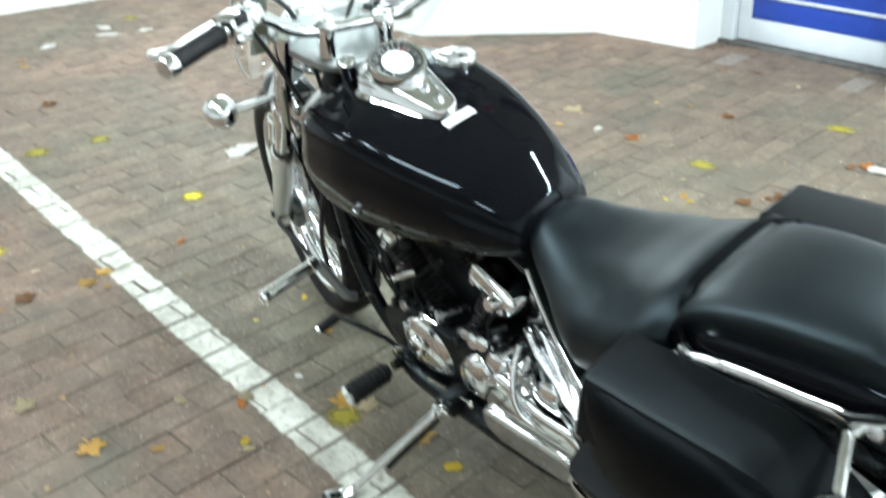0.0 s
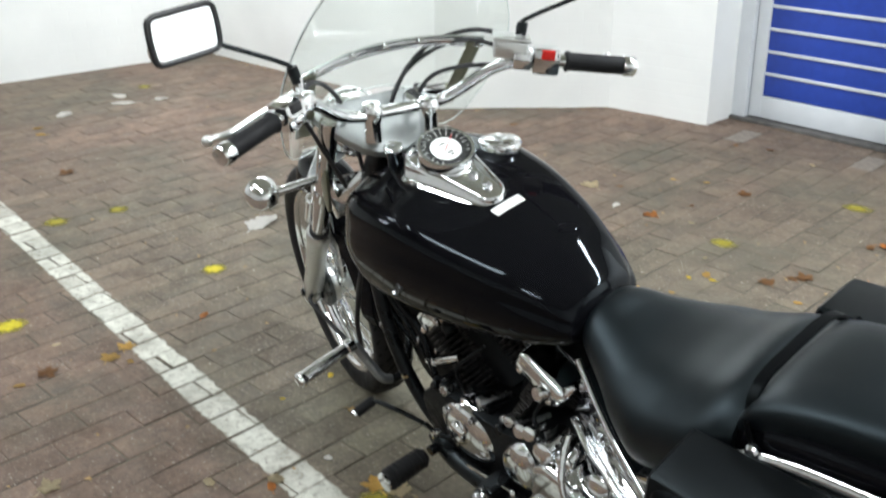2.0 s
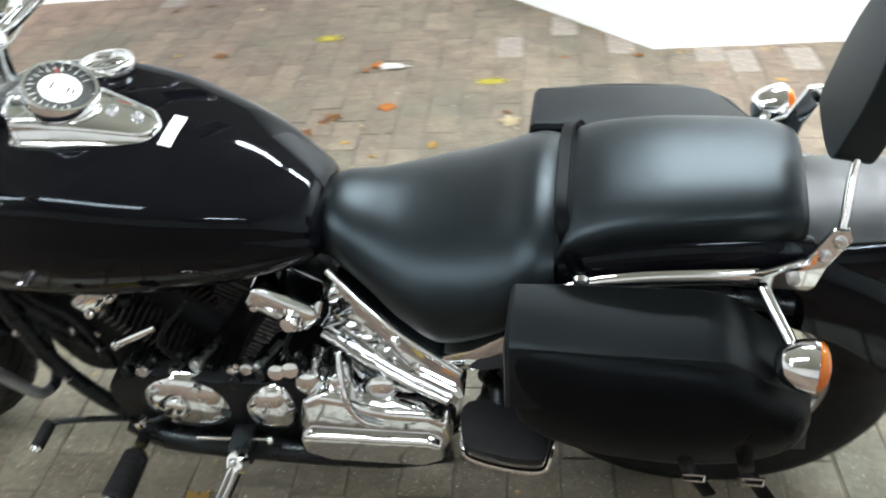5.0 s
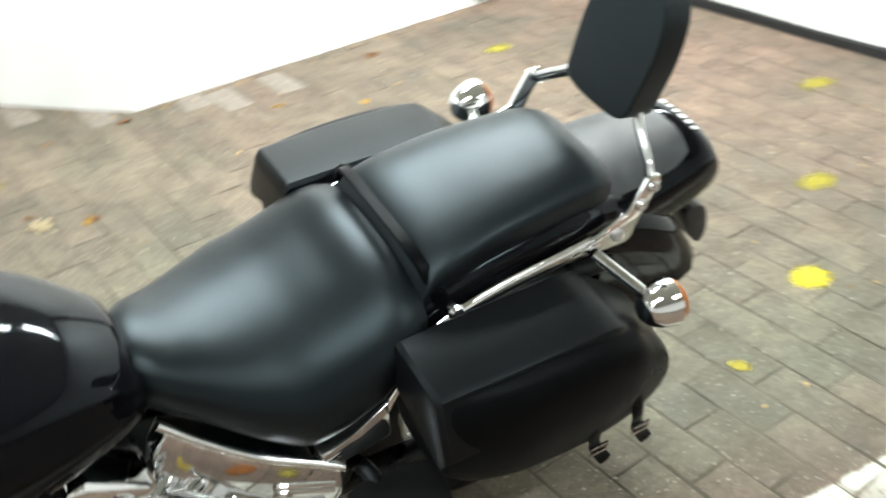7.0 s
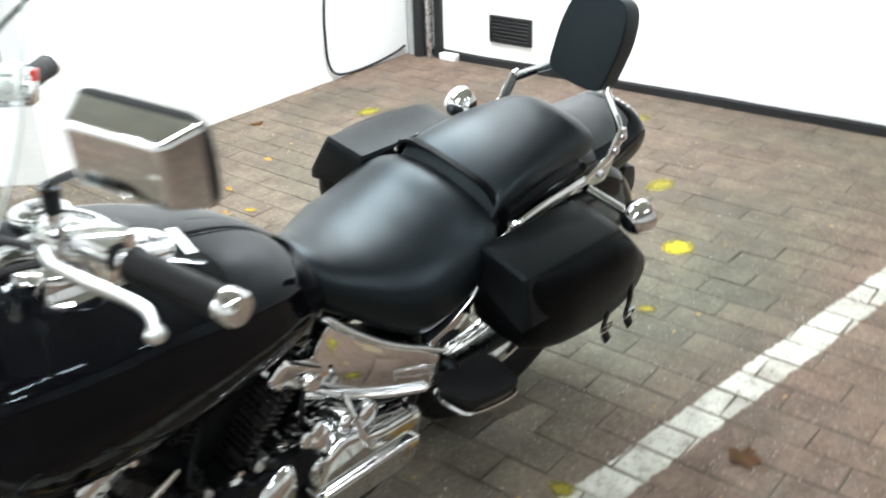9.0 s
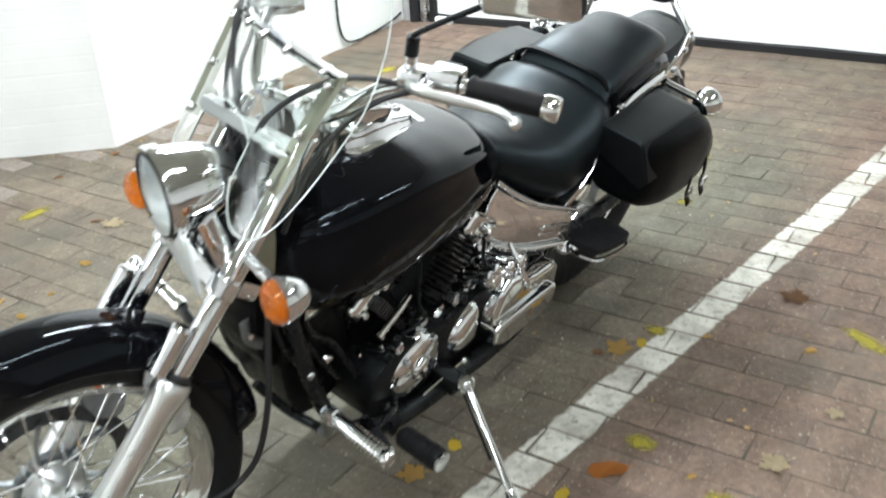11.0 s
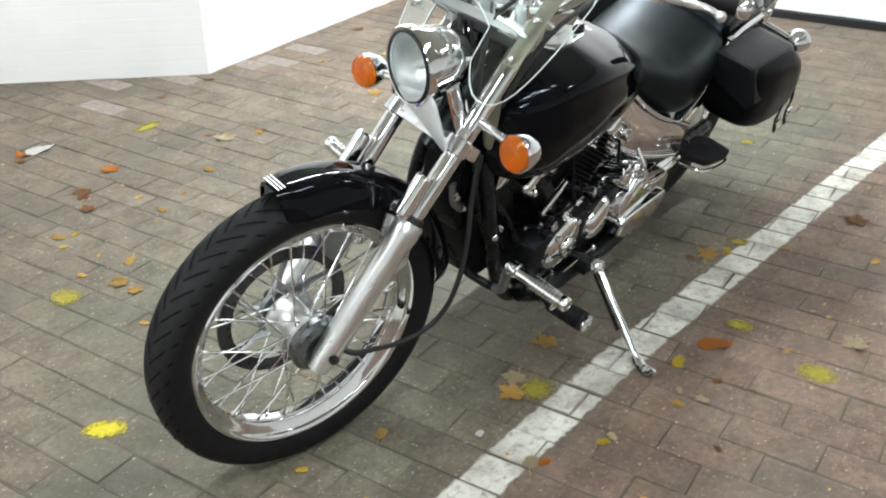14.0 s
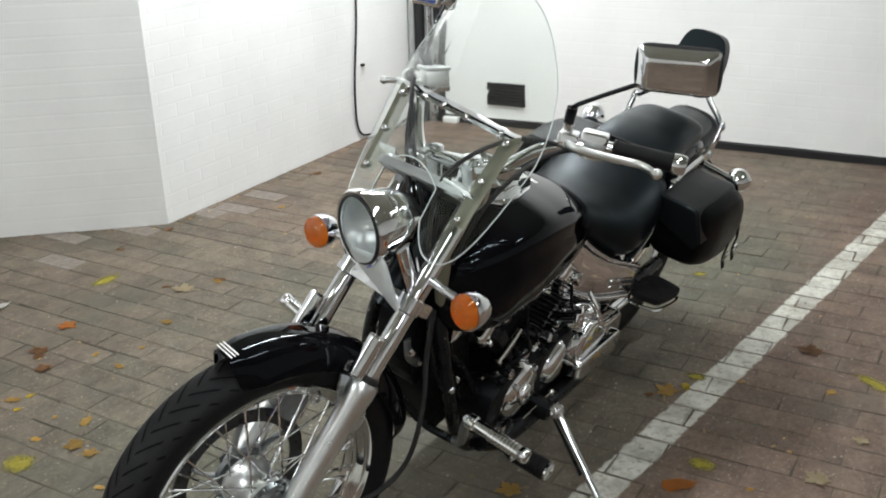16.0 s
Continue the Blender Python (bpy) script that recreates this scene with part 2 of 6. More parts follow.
def paver_material():
    """Brown-grey concrete pavers, blotched and worn, with the worn white bay line painted over them."""
    m = bpy.data.materials.new("paver")
    m.use_nodes = True
    nt = m.node_tree
    b = nt.nodes["Principled BSDF"]
    L, N = nt.links.new, nt.nodes.new
    geo = N("ShaderNodeNewGeometry")
    pos = geo.outputs["Position"]

    def noise_tex(scale, detail=6, rough=0.6):
        n = N("ShaderNodeTexNoise")
        n.inputs["Scale"].default_value, n.inputs["Detail"].default_value, n.inputs["Roughness"].default_value = scale, detail, rough
        L(pos, n.inputs["Vector"])
        return n.outputs["Fac"]

    def ramp(src, lo, hi, a, c):
        r = N("ShaderNodeMapRange")
        r.inputs["From Min"].default_value, r.inputs["From Max"].default_value = lo, hi
        r.inputs["To Min"].default_value, r.inputs["To Max"].default_value = a, c
        L(src, r.inputs["Value"])
        return r.outputs["Result"]

    def math_(op, a, c):
        n = N("ShaderNodeMath")
        n.operation = op
        for i, v in enumerate((a, c)):
            if isinstance(v, (int, float)):
                n.inputs[i].default_value = v
            else:
                L(v, n.inputs[i])
        return n.outputs[0]

    def mix(f, a, c):
        n = N("ShaderNodeMix")
        n.data_type = "RGBA"
        for i, v in ((0, f), (6, a), (7, c)):
            if isinstance(v, tuple):
                n.inputs[i].default_value = (*v, 1)
            elif isinstance(v, (int, float)):
                n.inputs[i].default_value = v
            else:
                L(v, n.inputs[i])
        return n.outputs[2]

    rnd = math_("ADD", N("ShaderNodeObjectInfo").outputs["Random"], geo.outputs["Random Per Island"])
    rnd = math_("FRACT", rnd, 0.0)
    spot = N("ShaderNodeSeparateXYZ")
    L(pos, spot.inputs[0])
    bay = math_("ADD", ramp(noise_tex(0.55, 3), 0.35, 0.65, 0, 0.55), ramp(spot.outputs["Y"], 0.34, 0.62, 0.55, -0.22))
    bay = math_("ADD", bay, ramp(spot.outputs["X"], 1.4, 2.6, 0.0, -0.55))
    bay = math_("ADD", bay, ramp(spot.outputs["Y"], -1.2, -0.4, -0.36, 0.0))
    bay = math_("ADD", bay, ramp(spot.outputs["X"], -1.7, -0.8, -0.50, 0.0))
    tone = mix(math_("MAXIMUM", math_("MINIMUM", bay, 1.0), 0.0), (0.152, 0.102, 0.074), (0.114, 0.113, 0.078))
    tone = mix(ramp(rnd, 0, 1, 0.0, 0.26), tone, (0.160, 0.110, 0.082))
    grain = ramp(noise_tex(60, 8, 0.75), 0.3, 0.7, 0.66, 1.34)
    blot = ramp(noise_tex(11, 6, 0.7), 0.3, 0.7, 0.66, 1.30)
    wide = ramp(noise_tex(2.4, 5), 0.3, 0.7, 0.84, 1.14)
    one = ramp(math_("FRACT", math_("MULTIPLY", rnd, 7.3), 0.0), 0, 1, 0.86, 1.14)
    k = math_("MULTIPLY", math_("MULTIPLY", grain, blot), math_("MULTIPLY", one, wide))
    sc = N("ShaderNodeVectorMath")
    sc.operation = "SCALE"
    L(tone, sc.inputs[0])
    L(k, sc.inputs["Scale"])
    base = sc.outputs["Vector"]
    speck = ramp(noise_tex(110, 2), 0.65, 0.70, 0, 0.8)
    base = mix(speck, base, (0.40, 0.37, 0.32))
    grit = ramp(noise_tex(260, 2), 0.66, 0.72, 0, 0.5)
    base = mix(grit, base, (0.32, 0.29, 0.25))
    moss = ramp(noise_tex(1.7, 4), 0.48, 0.68, 0, 0.6)
    base = mix(moss, base, (0.076, 0.076, 0.054))
    stain = ramp(noise_tex(3.4, 4, 0.6), 0.62, 0.74, 0, 0.5)
    base = mix(stain, base, (0.045, 0.040, 0.034))
    # the line
    sepp = N("ShaderNodeSeparateXYZ")
    L(pos, sepp.inputs[0])
    dx = math_("SUBTRACT", sepp.outputs["X"], LINE_KNEE[0])
    mid = math_("ADD", math_("MAXIMUM", math_("MULTIPLY", dx, LINE_SLOPES[0]), math_("MULTIPLY", dx, LINE_SLOPES[1])), LINE_KNEE[1])
    off = math_("ABSOLUTE", math_("SUBTRACT", sepp.outputs["Y"], mid), 0)
    off = math_("ADD", off, ramp(noise_tex(28, 4), 0.3, 0.7, -0.006, 0.006))
    inside = ramp(off, LINE_W / 2 - 0.004, LINE_W / 2 + 0.003, 1, 0)
    worn = math_("MULTIPLY", ramp(noise_tex(42, 6, 0.75), 0.35, 0.49, 0.38, 1), ramp(noise_tex(7, 4, 0.7), 0.33, 0.52, 0.7, 1))
    inside = math_("MULTIPLY", inside, worn)
    white = mix(ramp(noise_tex(14, 5), 0.3, 0.7, 0, 1), (0.45, 0.45, 0.39), (0.69, 0.69, 0.61))
    sepz = N("ShaderNodeSeparateXYZ")
    L(geo.outputs["Normal"], sepz.inputs[0])
    inside = math_("MULTIPLY", inside, ramp(sepz.outputs["Z"], 0.90, 0.985, 0.1, 1))
    inside = math_("MULTIPLY", inside, ramp(rnd, 0.0, 0.35, 0.62, 1))
    base = mix(inside, base, white)
    L(base, b.inputs["Base Color"])
    L(ramp(noise_tex(9, 4), 0.3, 0.7, 0.62, 0.9), b.inputs["Roughness"])
    bp = N("ShaderNodeBump")
    bp.inputs["Strength"].default_value, bp.inputs["Distance"].default_value = 0.5, 0.003
    L(noise_tex(90, 6, 0.7), bp.inputs["Height"])
    L(bp.outputs["Normal"], b.inputs["Normal"])
    return m


PAVER = paver_material()
SAND = material("joint_sand", (0.080, 0.073, 0.053), 0.95, 0, 5, 0.6, bump=0.6, bump_scale=120, detail=9)


# ---- mesh helpers ----
def finish(name, bm, mat, angle=38):
    bmesh.ops.recalc_face_normals(bm, faces=bm.faces)
    me = bpy.data.meshes.new(name)
    bm.to_mesh(me)
    bm.free()
    me.materials.append(mat)
    me.polygons.foreach_set("use_smooth", [True] * len(me.polygons))
    for f in me.polygons:
        if f.loop_total > 4:
            f.use_smooth = False
    me.set_sharp_from_angle(angle=radians(angle))
    return me


def part(name, bm, mat, parent, label="", angle=38):
    """Links a bmesh as one mesh object under a thing or a part."""
    ob = new(name, finish(name, bm, mat, angle))
    ob.parent = parent
    if label:
        tagged(ob, label)
    return ob


def thing(name, bm, mat, label, category, group="", kind="", angle=38):
    return tagged(new(name, finish(name, bm, mat, angle)), label, category, group, kind)


def root(name, label, category, m=None, group=""):
    ob = tagged(new(name), label, category, group)
    ob.empty_display_size = 0.1
    if m is not None:
        ob.matrix_world = m
    return ob


def spline(pts, n=6):
    """Points of a smooth curve through pts."""
    p = [Vector(q) for q in pts]
    if len(p) < 3:
        return p
    out = []
    for i in range(len(p) - 1):
        a, b, c, d = p[max(i - 1, 0)], p[i], p[i + 1], p[min(i + 2, len(p) - 1)]
        for j in range(n):
            t = j / n
            out.append(0.5 * ((2 * b) + (c - a) * t + (2 * a - 5 * b + 4 * c - d) * t * t + (3 * b - a - 3 * c + d) * t ** 3))
    out.append(p[-1])
    return out


def tube(bm, pts, r, seg=10, smooth=0, flat=None):
    """A tube along pts; r a radius or one for each point; flat: (across, along) squash of the section."""
    p = spline(pts, smooth) if smooth else [Vector(q) for q in pts]
    n = len(p)
    rs = [r] * n if not isinstance(r, (list, tuple)) else [r[min(int(i * (len(r) - 1) / max(n - 1, 1) + 0.5), len(r) - 1)] for i in range(n)]
    rings, up = [], None
    for i in range(n):
        d = (p[min(i + 1, n - 1)] - p[max(i - 1, 0)]).normalized()
        if up is None:
            up = Vector((0, 0, 1)) if abs(d.z) < 0.9 else Vector((1, 0, 0))
        side = d.cross(up).normalized()
        up = side.cross(d).normalized()
        fa, fb = flat or (1, 1)
        rings.append([bm.verts.new(p[i] + side * (fa * rs[i] * math.cos(a)) + up * (fb * rs[i] * math.sin(a)))
                      for a in (2 * math.pi * k / seg for k in range(seg))])
    skin(bm, rings)
    return bm


def skin(bm, rings, caps=True, closed=True):
    for a, b in zip(rings, rings[1:]):
        m = len(a)
        for k in range(m if closed else m - 1):
            try:
                bm.faces.new((a[k], a[(k + 1) % m], b[(k + 1) % m], b[k]))
            except ValueError:
                pass
    if caps:
        for ring in (rings[0], rings[-1]):
            try:
                bm.faces.new(ring)
            except ValueError:
                pass


def lathe(bm, profile, centre, axis, seg=32, caps=True):
    """Turns a profile of (distance along axis, radius) round the axis through centre."""
    ax = Vector(axis).normalized()
    u = ax.orthogonal().normalized()
    w = ax.cross(u)
    c = Vector(centre)
    rings = [[bm.verts.new(c + ax * h + (u * math.cos(a) + w * math.sin(a)) * max(r, 1e-4)) for a in (2 * math.pi * k / seg for k in range(seg))] for h, r in profile]
    skin(bm, rings, caps)
    return bm


def ring_lathe(bm, profile, centre, axis, seg=48):
    """A closed profile turned round an axis: a tyre, a rim."""
    ax = Vector(axis).normalized()
    u = ax.orthogonal().normalized()
    w = ax.cross(u)
    c = Vector(centre)
    rings = []
    for k in range(seg):
        a = 2 * math.pi * k / seg
        d = u * math.cos(a) + w * math.sin(a)
        rings.append([bm.verts.new(c + ax * h + d * r) for h, r in profile])
    skin(bm, rings + [rings[0]], caps=False)
    return bm


def box(bm, lo, hi, bevel=0.0, m=None, segs=2):
    """A box with rounded edges."""
    tmp = bmesh.new()
    bmesh.ops.create_cube(tmp, size=1)
    lo, hi = Vector(lo), Vector(hi)
    for v in tmp.verts:
        v.co = Vector(((v.co.x + 0.5) * (hi.x - lo.x) + lo.x, (v.co.y + 0.5) * (hi.y - lo.y) + lo.y, (v.co.z + 0.5) * (hi.z - lo.z) + lo.z))
    if bevel:
        bmesh.ops.bevel(tmp, geom=tmp.edges[:], offset=bevel, segments=segs, affect="EDGES", profile=0.6)
    if m is not None:
        tmp.transform(m)
    join(bm, tmp)
    return bm


def join(bm, other, m=None):
    if m is not None:
        other.transform(m)
    me = bpy.data.meshes.new("tmp")
    other.to_mesh(me)
    other.free()
    bm.from_mesh(me)
    bpy.data.meshes.remove(me)
    return bm


def prism(bm, outline, y0, y1, bevel=0.0, m=None, segs=2):
    """An outline of (x, z) made solid between y0 and y1."""
    tmp = bmesh.new()
    a = [tmp.verts.new((x, y0, z)) for x, z in outline]
    b = [tmp.verts.new((x, y1, z)) for x, z in outline]
    skin(tmp, [a, b])
    bmesh.ops.recalc_face_normals(tmp, faces=tmp.faces)
    if bevel:
        bmesh.ops.bevel(tmp, geom=tmp.edges[:], offset=bevel, segments=segs, affect="EDGES", profile=0.6, clamp_overlap=True)
    if m is not None:
        tmp.transform(m)
    return join(bm, tmp)


def dome(bm, outline, y0, y1):
    """An outline of (x, z) that swells from y0 to a rounded crown at y1."""
    cx = sum(x for x, _ in outline) / len(outline)
    cz = sum(z for _, z in outline) / len(outline)
    rings = []
    for k, h in ((1.0, 0.0), (1.0, 0.50), (0.97, 0.66), (0.90, 0.80), (0.78, 0.90), (0.60, 0.96), (0.35, 0.99), (0.12, 1.0)):
        rings.append([bm.verts.new((cx + (x - cx) * k, y0 + (y1 - y0) * h, cz + (z - cz) * k)) for x, z in outline])
    skin(bm, rings)
    return bm


def smooth_outline(pts, n=5):
    """A closed smooth outline through (x, z) points."""
    p = [Vector((x, z, 0)) for x, z in pts]
    out, k = [], len(p)
    for i in range(k):
        a, b, c, d = p[i - 1], p[i], p[(i + 1) % k], p[(i + 2) % k]
        for j in range(n):
            t = j / n
            q = 0.5 * ((2 * b) + (c - a) * t + (2 * a - 5 * b + 4 * c - d) * t * t + (3 * b - a - 3 * c + d) * t ** 3)
            out.append((q.x, q.y))
    return out


def lerp_rows(rows, x):
    """Values between the rows (x, ...) at x, on a smooth curve that keeps within them."""
    rows = sorted(rows)
    if x <= rows[0][0]:
        return rows[0][1:]
    n = len(rows)

    def slope(i, c):
        if i in (0, n - 1):
            j = 0 if i == 0 else n - 2
            return (rows[j + 1][c] - rows[j][c]) / (rows[j + 1][0] - rows[j][0])
        a = (rows[i][c] - rows[i - 1][c]) / (rows[i][0] - rows[i - 1][0])
        b = (rows[i + 1][c] - rows[i][c]) / (rows[i + 1][0] - rows[i][0])
        return 2 * a * b / (a + b) if a * b > 0 else 0.0

    for i in range(n - 1):
        x0, x1 = rows[i][0], rows[i + 1][0]
        if x0 <= x <= x1:
            h = x1 - x0
            t = (x - x0) / h
            out = []
            for c in range(1, len(rows[0])):
                p, q, u, v = rows[i][c], rows[i + 1][c], slope(i, c) * h, slope(i + 1, c) * h
                out.append(p * (2 * t ** 3 - 3 * t * t + 1) + u * (t ** 3 - 2 * t * t + t) + q * (3 * t * t - 2 * t ** 3) + v * (t ** 3 - t * t))
            return tuple(out)
    return rows[-1][1:]


# ---- the large structure ----
def extruded(name, outline, z0, z1, mat, label, category="wall"):
    bm = bmesh.new()
    a = [bm.verts.new((x, y, z0)) for x, y in outline]
    b = [bm.verts.new((x, y, z1)) for x, y in outline]
    skin(bm, [a, b])
    return thing(name, bm, mat, label, category, kind="structure", angle=20)


extruded("wall_east_rear", [(-2.60, -2.21), (-0.03, -2.02), (0.60, -2.69), (1.33, -2.73), (1.33, -3.3), (-2.60, -3.3)], -0.05, CEIL, WALLM,
         "white painted brick wall with an angled corner")
extruded("wall_east_front", [(2.32, -2.74), (2.89, -2.665), (3.53, -1.985), (5.70, -1.84), (6.05, -1.84), (6.05, -3.3), (2.32, -3.3)], -0.05, CEIL, WALLM,
         "white painted brick wall beside the blue door")
extruded("wall_east_lintel", [(1.33, -2.735), (2.32, -2.735), (2.32, -3.3), (1.33, -3.3)], 2.12, CEIL, WALLM, "white painted wall above the door")
extruded("wall_east_back", [(1.33, -3.16), (2.32, -3.16), (2.32, -3.3), (1.33, -3.3)], -0.05, 2.12, WALLM, "plain wall behind the door")
extruded("wall_north", [(5.68, -1.84), (5.86, -0.41), (6.65, 5.6), (6.95, 5.6), (6.0, -1.84)], -0.05, CEIL, WALLM, "white painted wall at the end of the yard")
extruded("wall_south", [(-2.17, -2.18), (-2.41, 0.55), (-2.855, 5.6), (-3.2, 5.6), (-2.50, -2.18)], -0.05, CEIL, WALLM, "white painted wall with a dark strip along its foot")
# wall out of view behind the camera, added to close the space
extruded("wall_west", [(-3.2, 5.5), (6.8, 5.5), (6.8, 5.75), (-3.2, 5.75)], -0.05, CEIL, WALLM, "unseen plain wall added behind the camera")
# ceiling out of view, added to carry the lamps and bounce their light
extruded("ceiling", [(-3.4, -3.3), (7.0, -3.3), (7.0, 5.75), (-3.4, 5.75)], CEIL, CEIL + 0.2, CEILING_M, "unseen ceiling added to carry the lamps and bounce light", "ceiling")
extruded("ground", [(-3.4, -3.3), (7.0, -3.3), (7.0, 5.75), (-3.4, 5.75)], -0.2, -0.0029, SAND, "sandy bed under the pavers", "ground")

# dark strip along the foot of the south wall
bm = bmesh.new()
sd = Vector((-0.24, 2.73, 0)).normalized()
s0 = Vector((-2.17, -2.18, 0)) + sd * 0.12
sn = Vector((sd.y, -sd.x, 0))
pts = []
for i in range(41):
    q = s0 + sd * (i * 0.16)
    w = 0.010 + 0.008 * noise.noise(q * 3)
    pts.append((q - sn * 0.02, q + sn * w, 0.045 + 0.012 * noise.noise(q * 2.1 + Vector((5, 0, 0)))))
rings = [[bm.verts.new((a.x, a.y, 0.0)), bm.verts.new((b.x, b.y, 0.0)), bm.verts.new((b.x, b.y, h * 0.8)), bm.verts.new((b.x - sn.x * 0.008, b.y - sn.y * 0.008, h)), bm.verts.new((a.x, a.y, h))] for a, b, h in pts]
skin(bm, rings)
thing("baseboard", bm, BLACKSTRIP, "worn black rubber strip along the wall's foot", "trim", kind="structure")


# housing and glowing tube added for each unseen lamp
def lamp_fixture(x, y, width):
    r = root("unseen_ceiling_lamp", "unseen fluorescent batten lamp added under the ceiling", "lamp", pose(x, y, CEIL), "ceiling lamps")
    b = bmesh.new()
    box(b, (-0.64, -width / 3, -0.06), (0.64, width / 3, 0.0), 0.006)
    part("housing", b, DOORM, r)
    b = bmesh.new()
    lathe(b, [(-0.6, 0.010), (-0.595, 0.014), (0.595, 0.014), (0.6, 0.010)], (0, 0, -0.085), (1, 0, 0), 12)
    part("tube", b, LAMPGLOW, r, "glowing white tube")
    return r


for lx, ly, *_, lw in TUBES:
    lamp_fixture(lx, ly, lw)


# door with blue panels, in its recess
def panel_door():
    r = root("door_1", "grey-white metal door with blue horizontal panels", "door")
    tagged(r, kind="structure")
    y = -2.985
    for x0, x1, z0, z1 in ((2.245, 2.32, -0.005, 2.12), (1.33, 1.385, -0.005, 2.12), (1.385, 2.245, 2.06, 2.12)):
        b = bmesh.new()
        box(b, (x0, y - 0.10, z0), (x1, y + 0.03, z1), 0.004)
        part("door_frame", b, DOORM, r)
    b = bmesh.new()
    zs = [0.135 + 0.111 * k for k in range(6)]
    box(b, (1.39, y - 0.06, 0.022), (1.475, y, 2.055), 0.003)
    box(b, (2.175, y - 0.06, 0.022), (2.240, y, 2.055), 0.003)
    box(b, (1.475, y - 0.06, 0.022), (2.175, y, zs[0] - 0.004), 0.003)
    box(b, (1.475, y - 0.06, zs[5] + 0.008), (2.175, y, 2.055), 0.003)
    leaf = part("door_leaf", b, DOORM, r)
    for k in range(1, 5):
        b = bmesh.new()
        box(b, (1.475, y - 0.04, zs[k] - 0.007), (2.175, y - 0.002, zs[k] + 0.007), 0.002)
        part("rail", b, DOORM, leaf)
    b = bmesh.new()
    box(b, (1.475, y - 0.04, zs[5] - 0.006), (2.175, y - 0.004, zs[5] + 0.006), 0.002)
    part("rail", b, DOORM, leaf)
    for k in range(5):
        b = bmesh.new()
        box(b, (1.475, y - 0.045, zs[k]), (2.175, y - 0.012, zs[k + 1]), 0.002)
        part("panel", b, BLUE, leaf, "blue panel")
    b = bmesh.new()
    box(b, (1.33, y - 0.09, -0.006), (2.32, y + 0.05, 0.016), 0.004)
    part("threshold", b, material("worn_threshold", (0.10, 0.095, 0.09), 0.8, 0, 20, 0.3, bump=0.3), r)


panel_door()

# vent, conduits and hose in the far corner
SW = Matrix.Translation((-2.17, -2.18, 0)) @ Matrix.Rotation(math.atan2(0.24, 2.73), 4, "Z")


def wall_vent():
    r = root("wall_vent", "black louvred vent low on the white wall", "vent", SW @ pose(0, 0.63, 0.192))
    b = bmesh.new()
    box(b, (-0.004, -0.115, -0.062), (0.006, 0.115, 0.062), 0.003)
    part("backing", b, DIALBLACK, r)
    for z0, z1, y0, y1 in ((-0.066, -0.056, -0.12, 0.12), (0.056, 0.066, -0.12, 0.12), (-0.056, 0.056, -0.12, -0.108), (-0.056, 0.056, 0.108, 0.12)):
        b = bmesh.new()
        box(b, (0.0, y0, z0), (0.018, y1, z1), 0.003)
        part("frame", b, PLASTIC, r)
    for k in range(6):
        b = bmesh.new()
        box(b, (-0.008, -0.107, -0.002), (0.008, 0.107, 0.002), 0.001, pose(0.010, 0, -0.045 + 0.018 * k, 0, 35, 0))
        part("slat", b, PLASTIC, r)


wall_vent()
for dx, dy, rad, mat, name, lab in ((0.030, 0.030, 0.022, PIPE, "conduit_pipe", "grey conduit pipe in the wall corner"), (0.034, 0.085, 0.030, BLACKSTRIP, "drain_pipe", "black pipe in the wall corner"), (0.028, 0.145, 0.018, STEEL, "conduit_pipe", "thin metal pipe in the wall corner")):
    p = SW @ Vector((dx, dy, 0))
    b = bmesh.new()
    lathe(b, [(0.0, rad), (CEIL, rad)], (p.x, p.y, 0.0), (0, 0, 1), 16)
    for z in (0.35, 0.95, 1.7, 2.4):
        lathe(b, [(z, rad * 1.25), (z + 0.03, rad * 1.25)], (p.x, p.y, 0.0), (0, 0, 1), 16)
    thing(name, b, mat, lab, "pipe")
b = bmesh.new()
box(b, (0.0, 0.175, 0.0), (0.03, 0.215, CEIL - 0.002), 0.004, SW)
thing("corner_post", b, BLACKSTRIP, "black metal door post beside the pipes", "post")
b = bmesh.new()
box(b, (0.004, 0.22, 0.0), (0.05, 0.32, 0.035), 0.006, SW)
thing("white_block", b, WHITE, "small white plastic block on the ground", "block")
b = bmesh.new()

hz = [(-1.585, 1.75), (-1.60, 1.2), (-1.585, 0.72), (-1.535, 0.36), (-1.528, 0.20), (-1.535, 0.10), (-1.575, 0.035), (-1.67, 0.012), (-1.85, 0.012), (-2.02, 0.03), (-2.10, 0.05)]
tube(b, [(x, -2.02 + (x + 0.03) * 0.0739 + 0.012, z) for x, z in hz], 0.0062, 8, 6)
for z in (0.42, 1.3):
    lathe(b, [(-0.006, 0.013), (0.006, 0.013)], (-1.62, -2.02 + (-1.59) * 0.0739 + 0.012, z), (0, 0, 1), 10)
thing("wall_hose", b, BLACKSTRIP, "black hose hanging down the white wall", "hose")


# ---- the motorcycle ----
# its own axes: x ahead from the rear axle, y to its left, z up; it leans on its side stand, bars turned to the right
LEANED, STEER, RAKE = 14.0, -14.5, 35.0
bike = root("motorcycle", "black cruiser motorcycle with chrome trim leaning on its side stand", "motorcycle", pose(-0.010, 0.063, 0, -LEANED, 0, -1.6))
AXIS = Vector((-math.sin(radians(RAKE)), 0, math.cos(radians(RAKE))))
PIVOT = Vector((1.755, 0, 0))
TURNED = Matrix.Translation(PIVOT) @ Matrix.Rotation(radians(STEER), 4, AXIS) @ Matrix.Translation(-PIVOT)

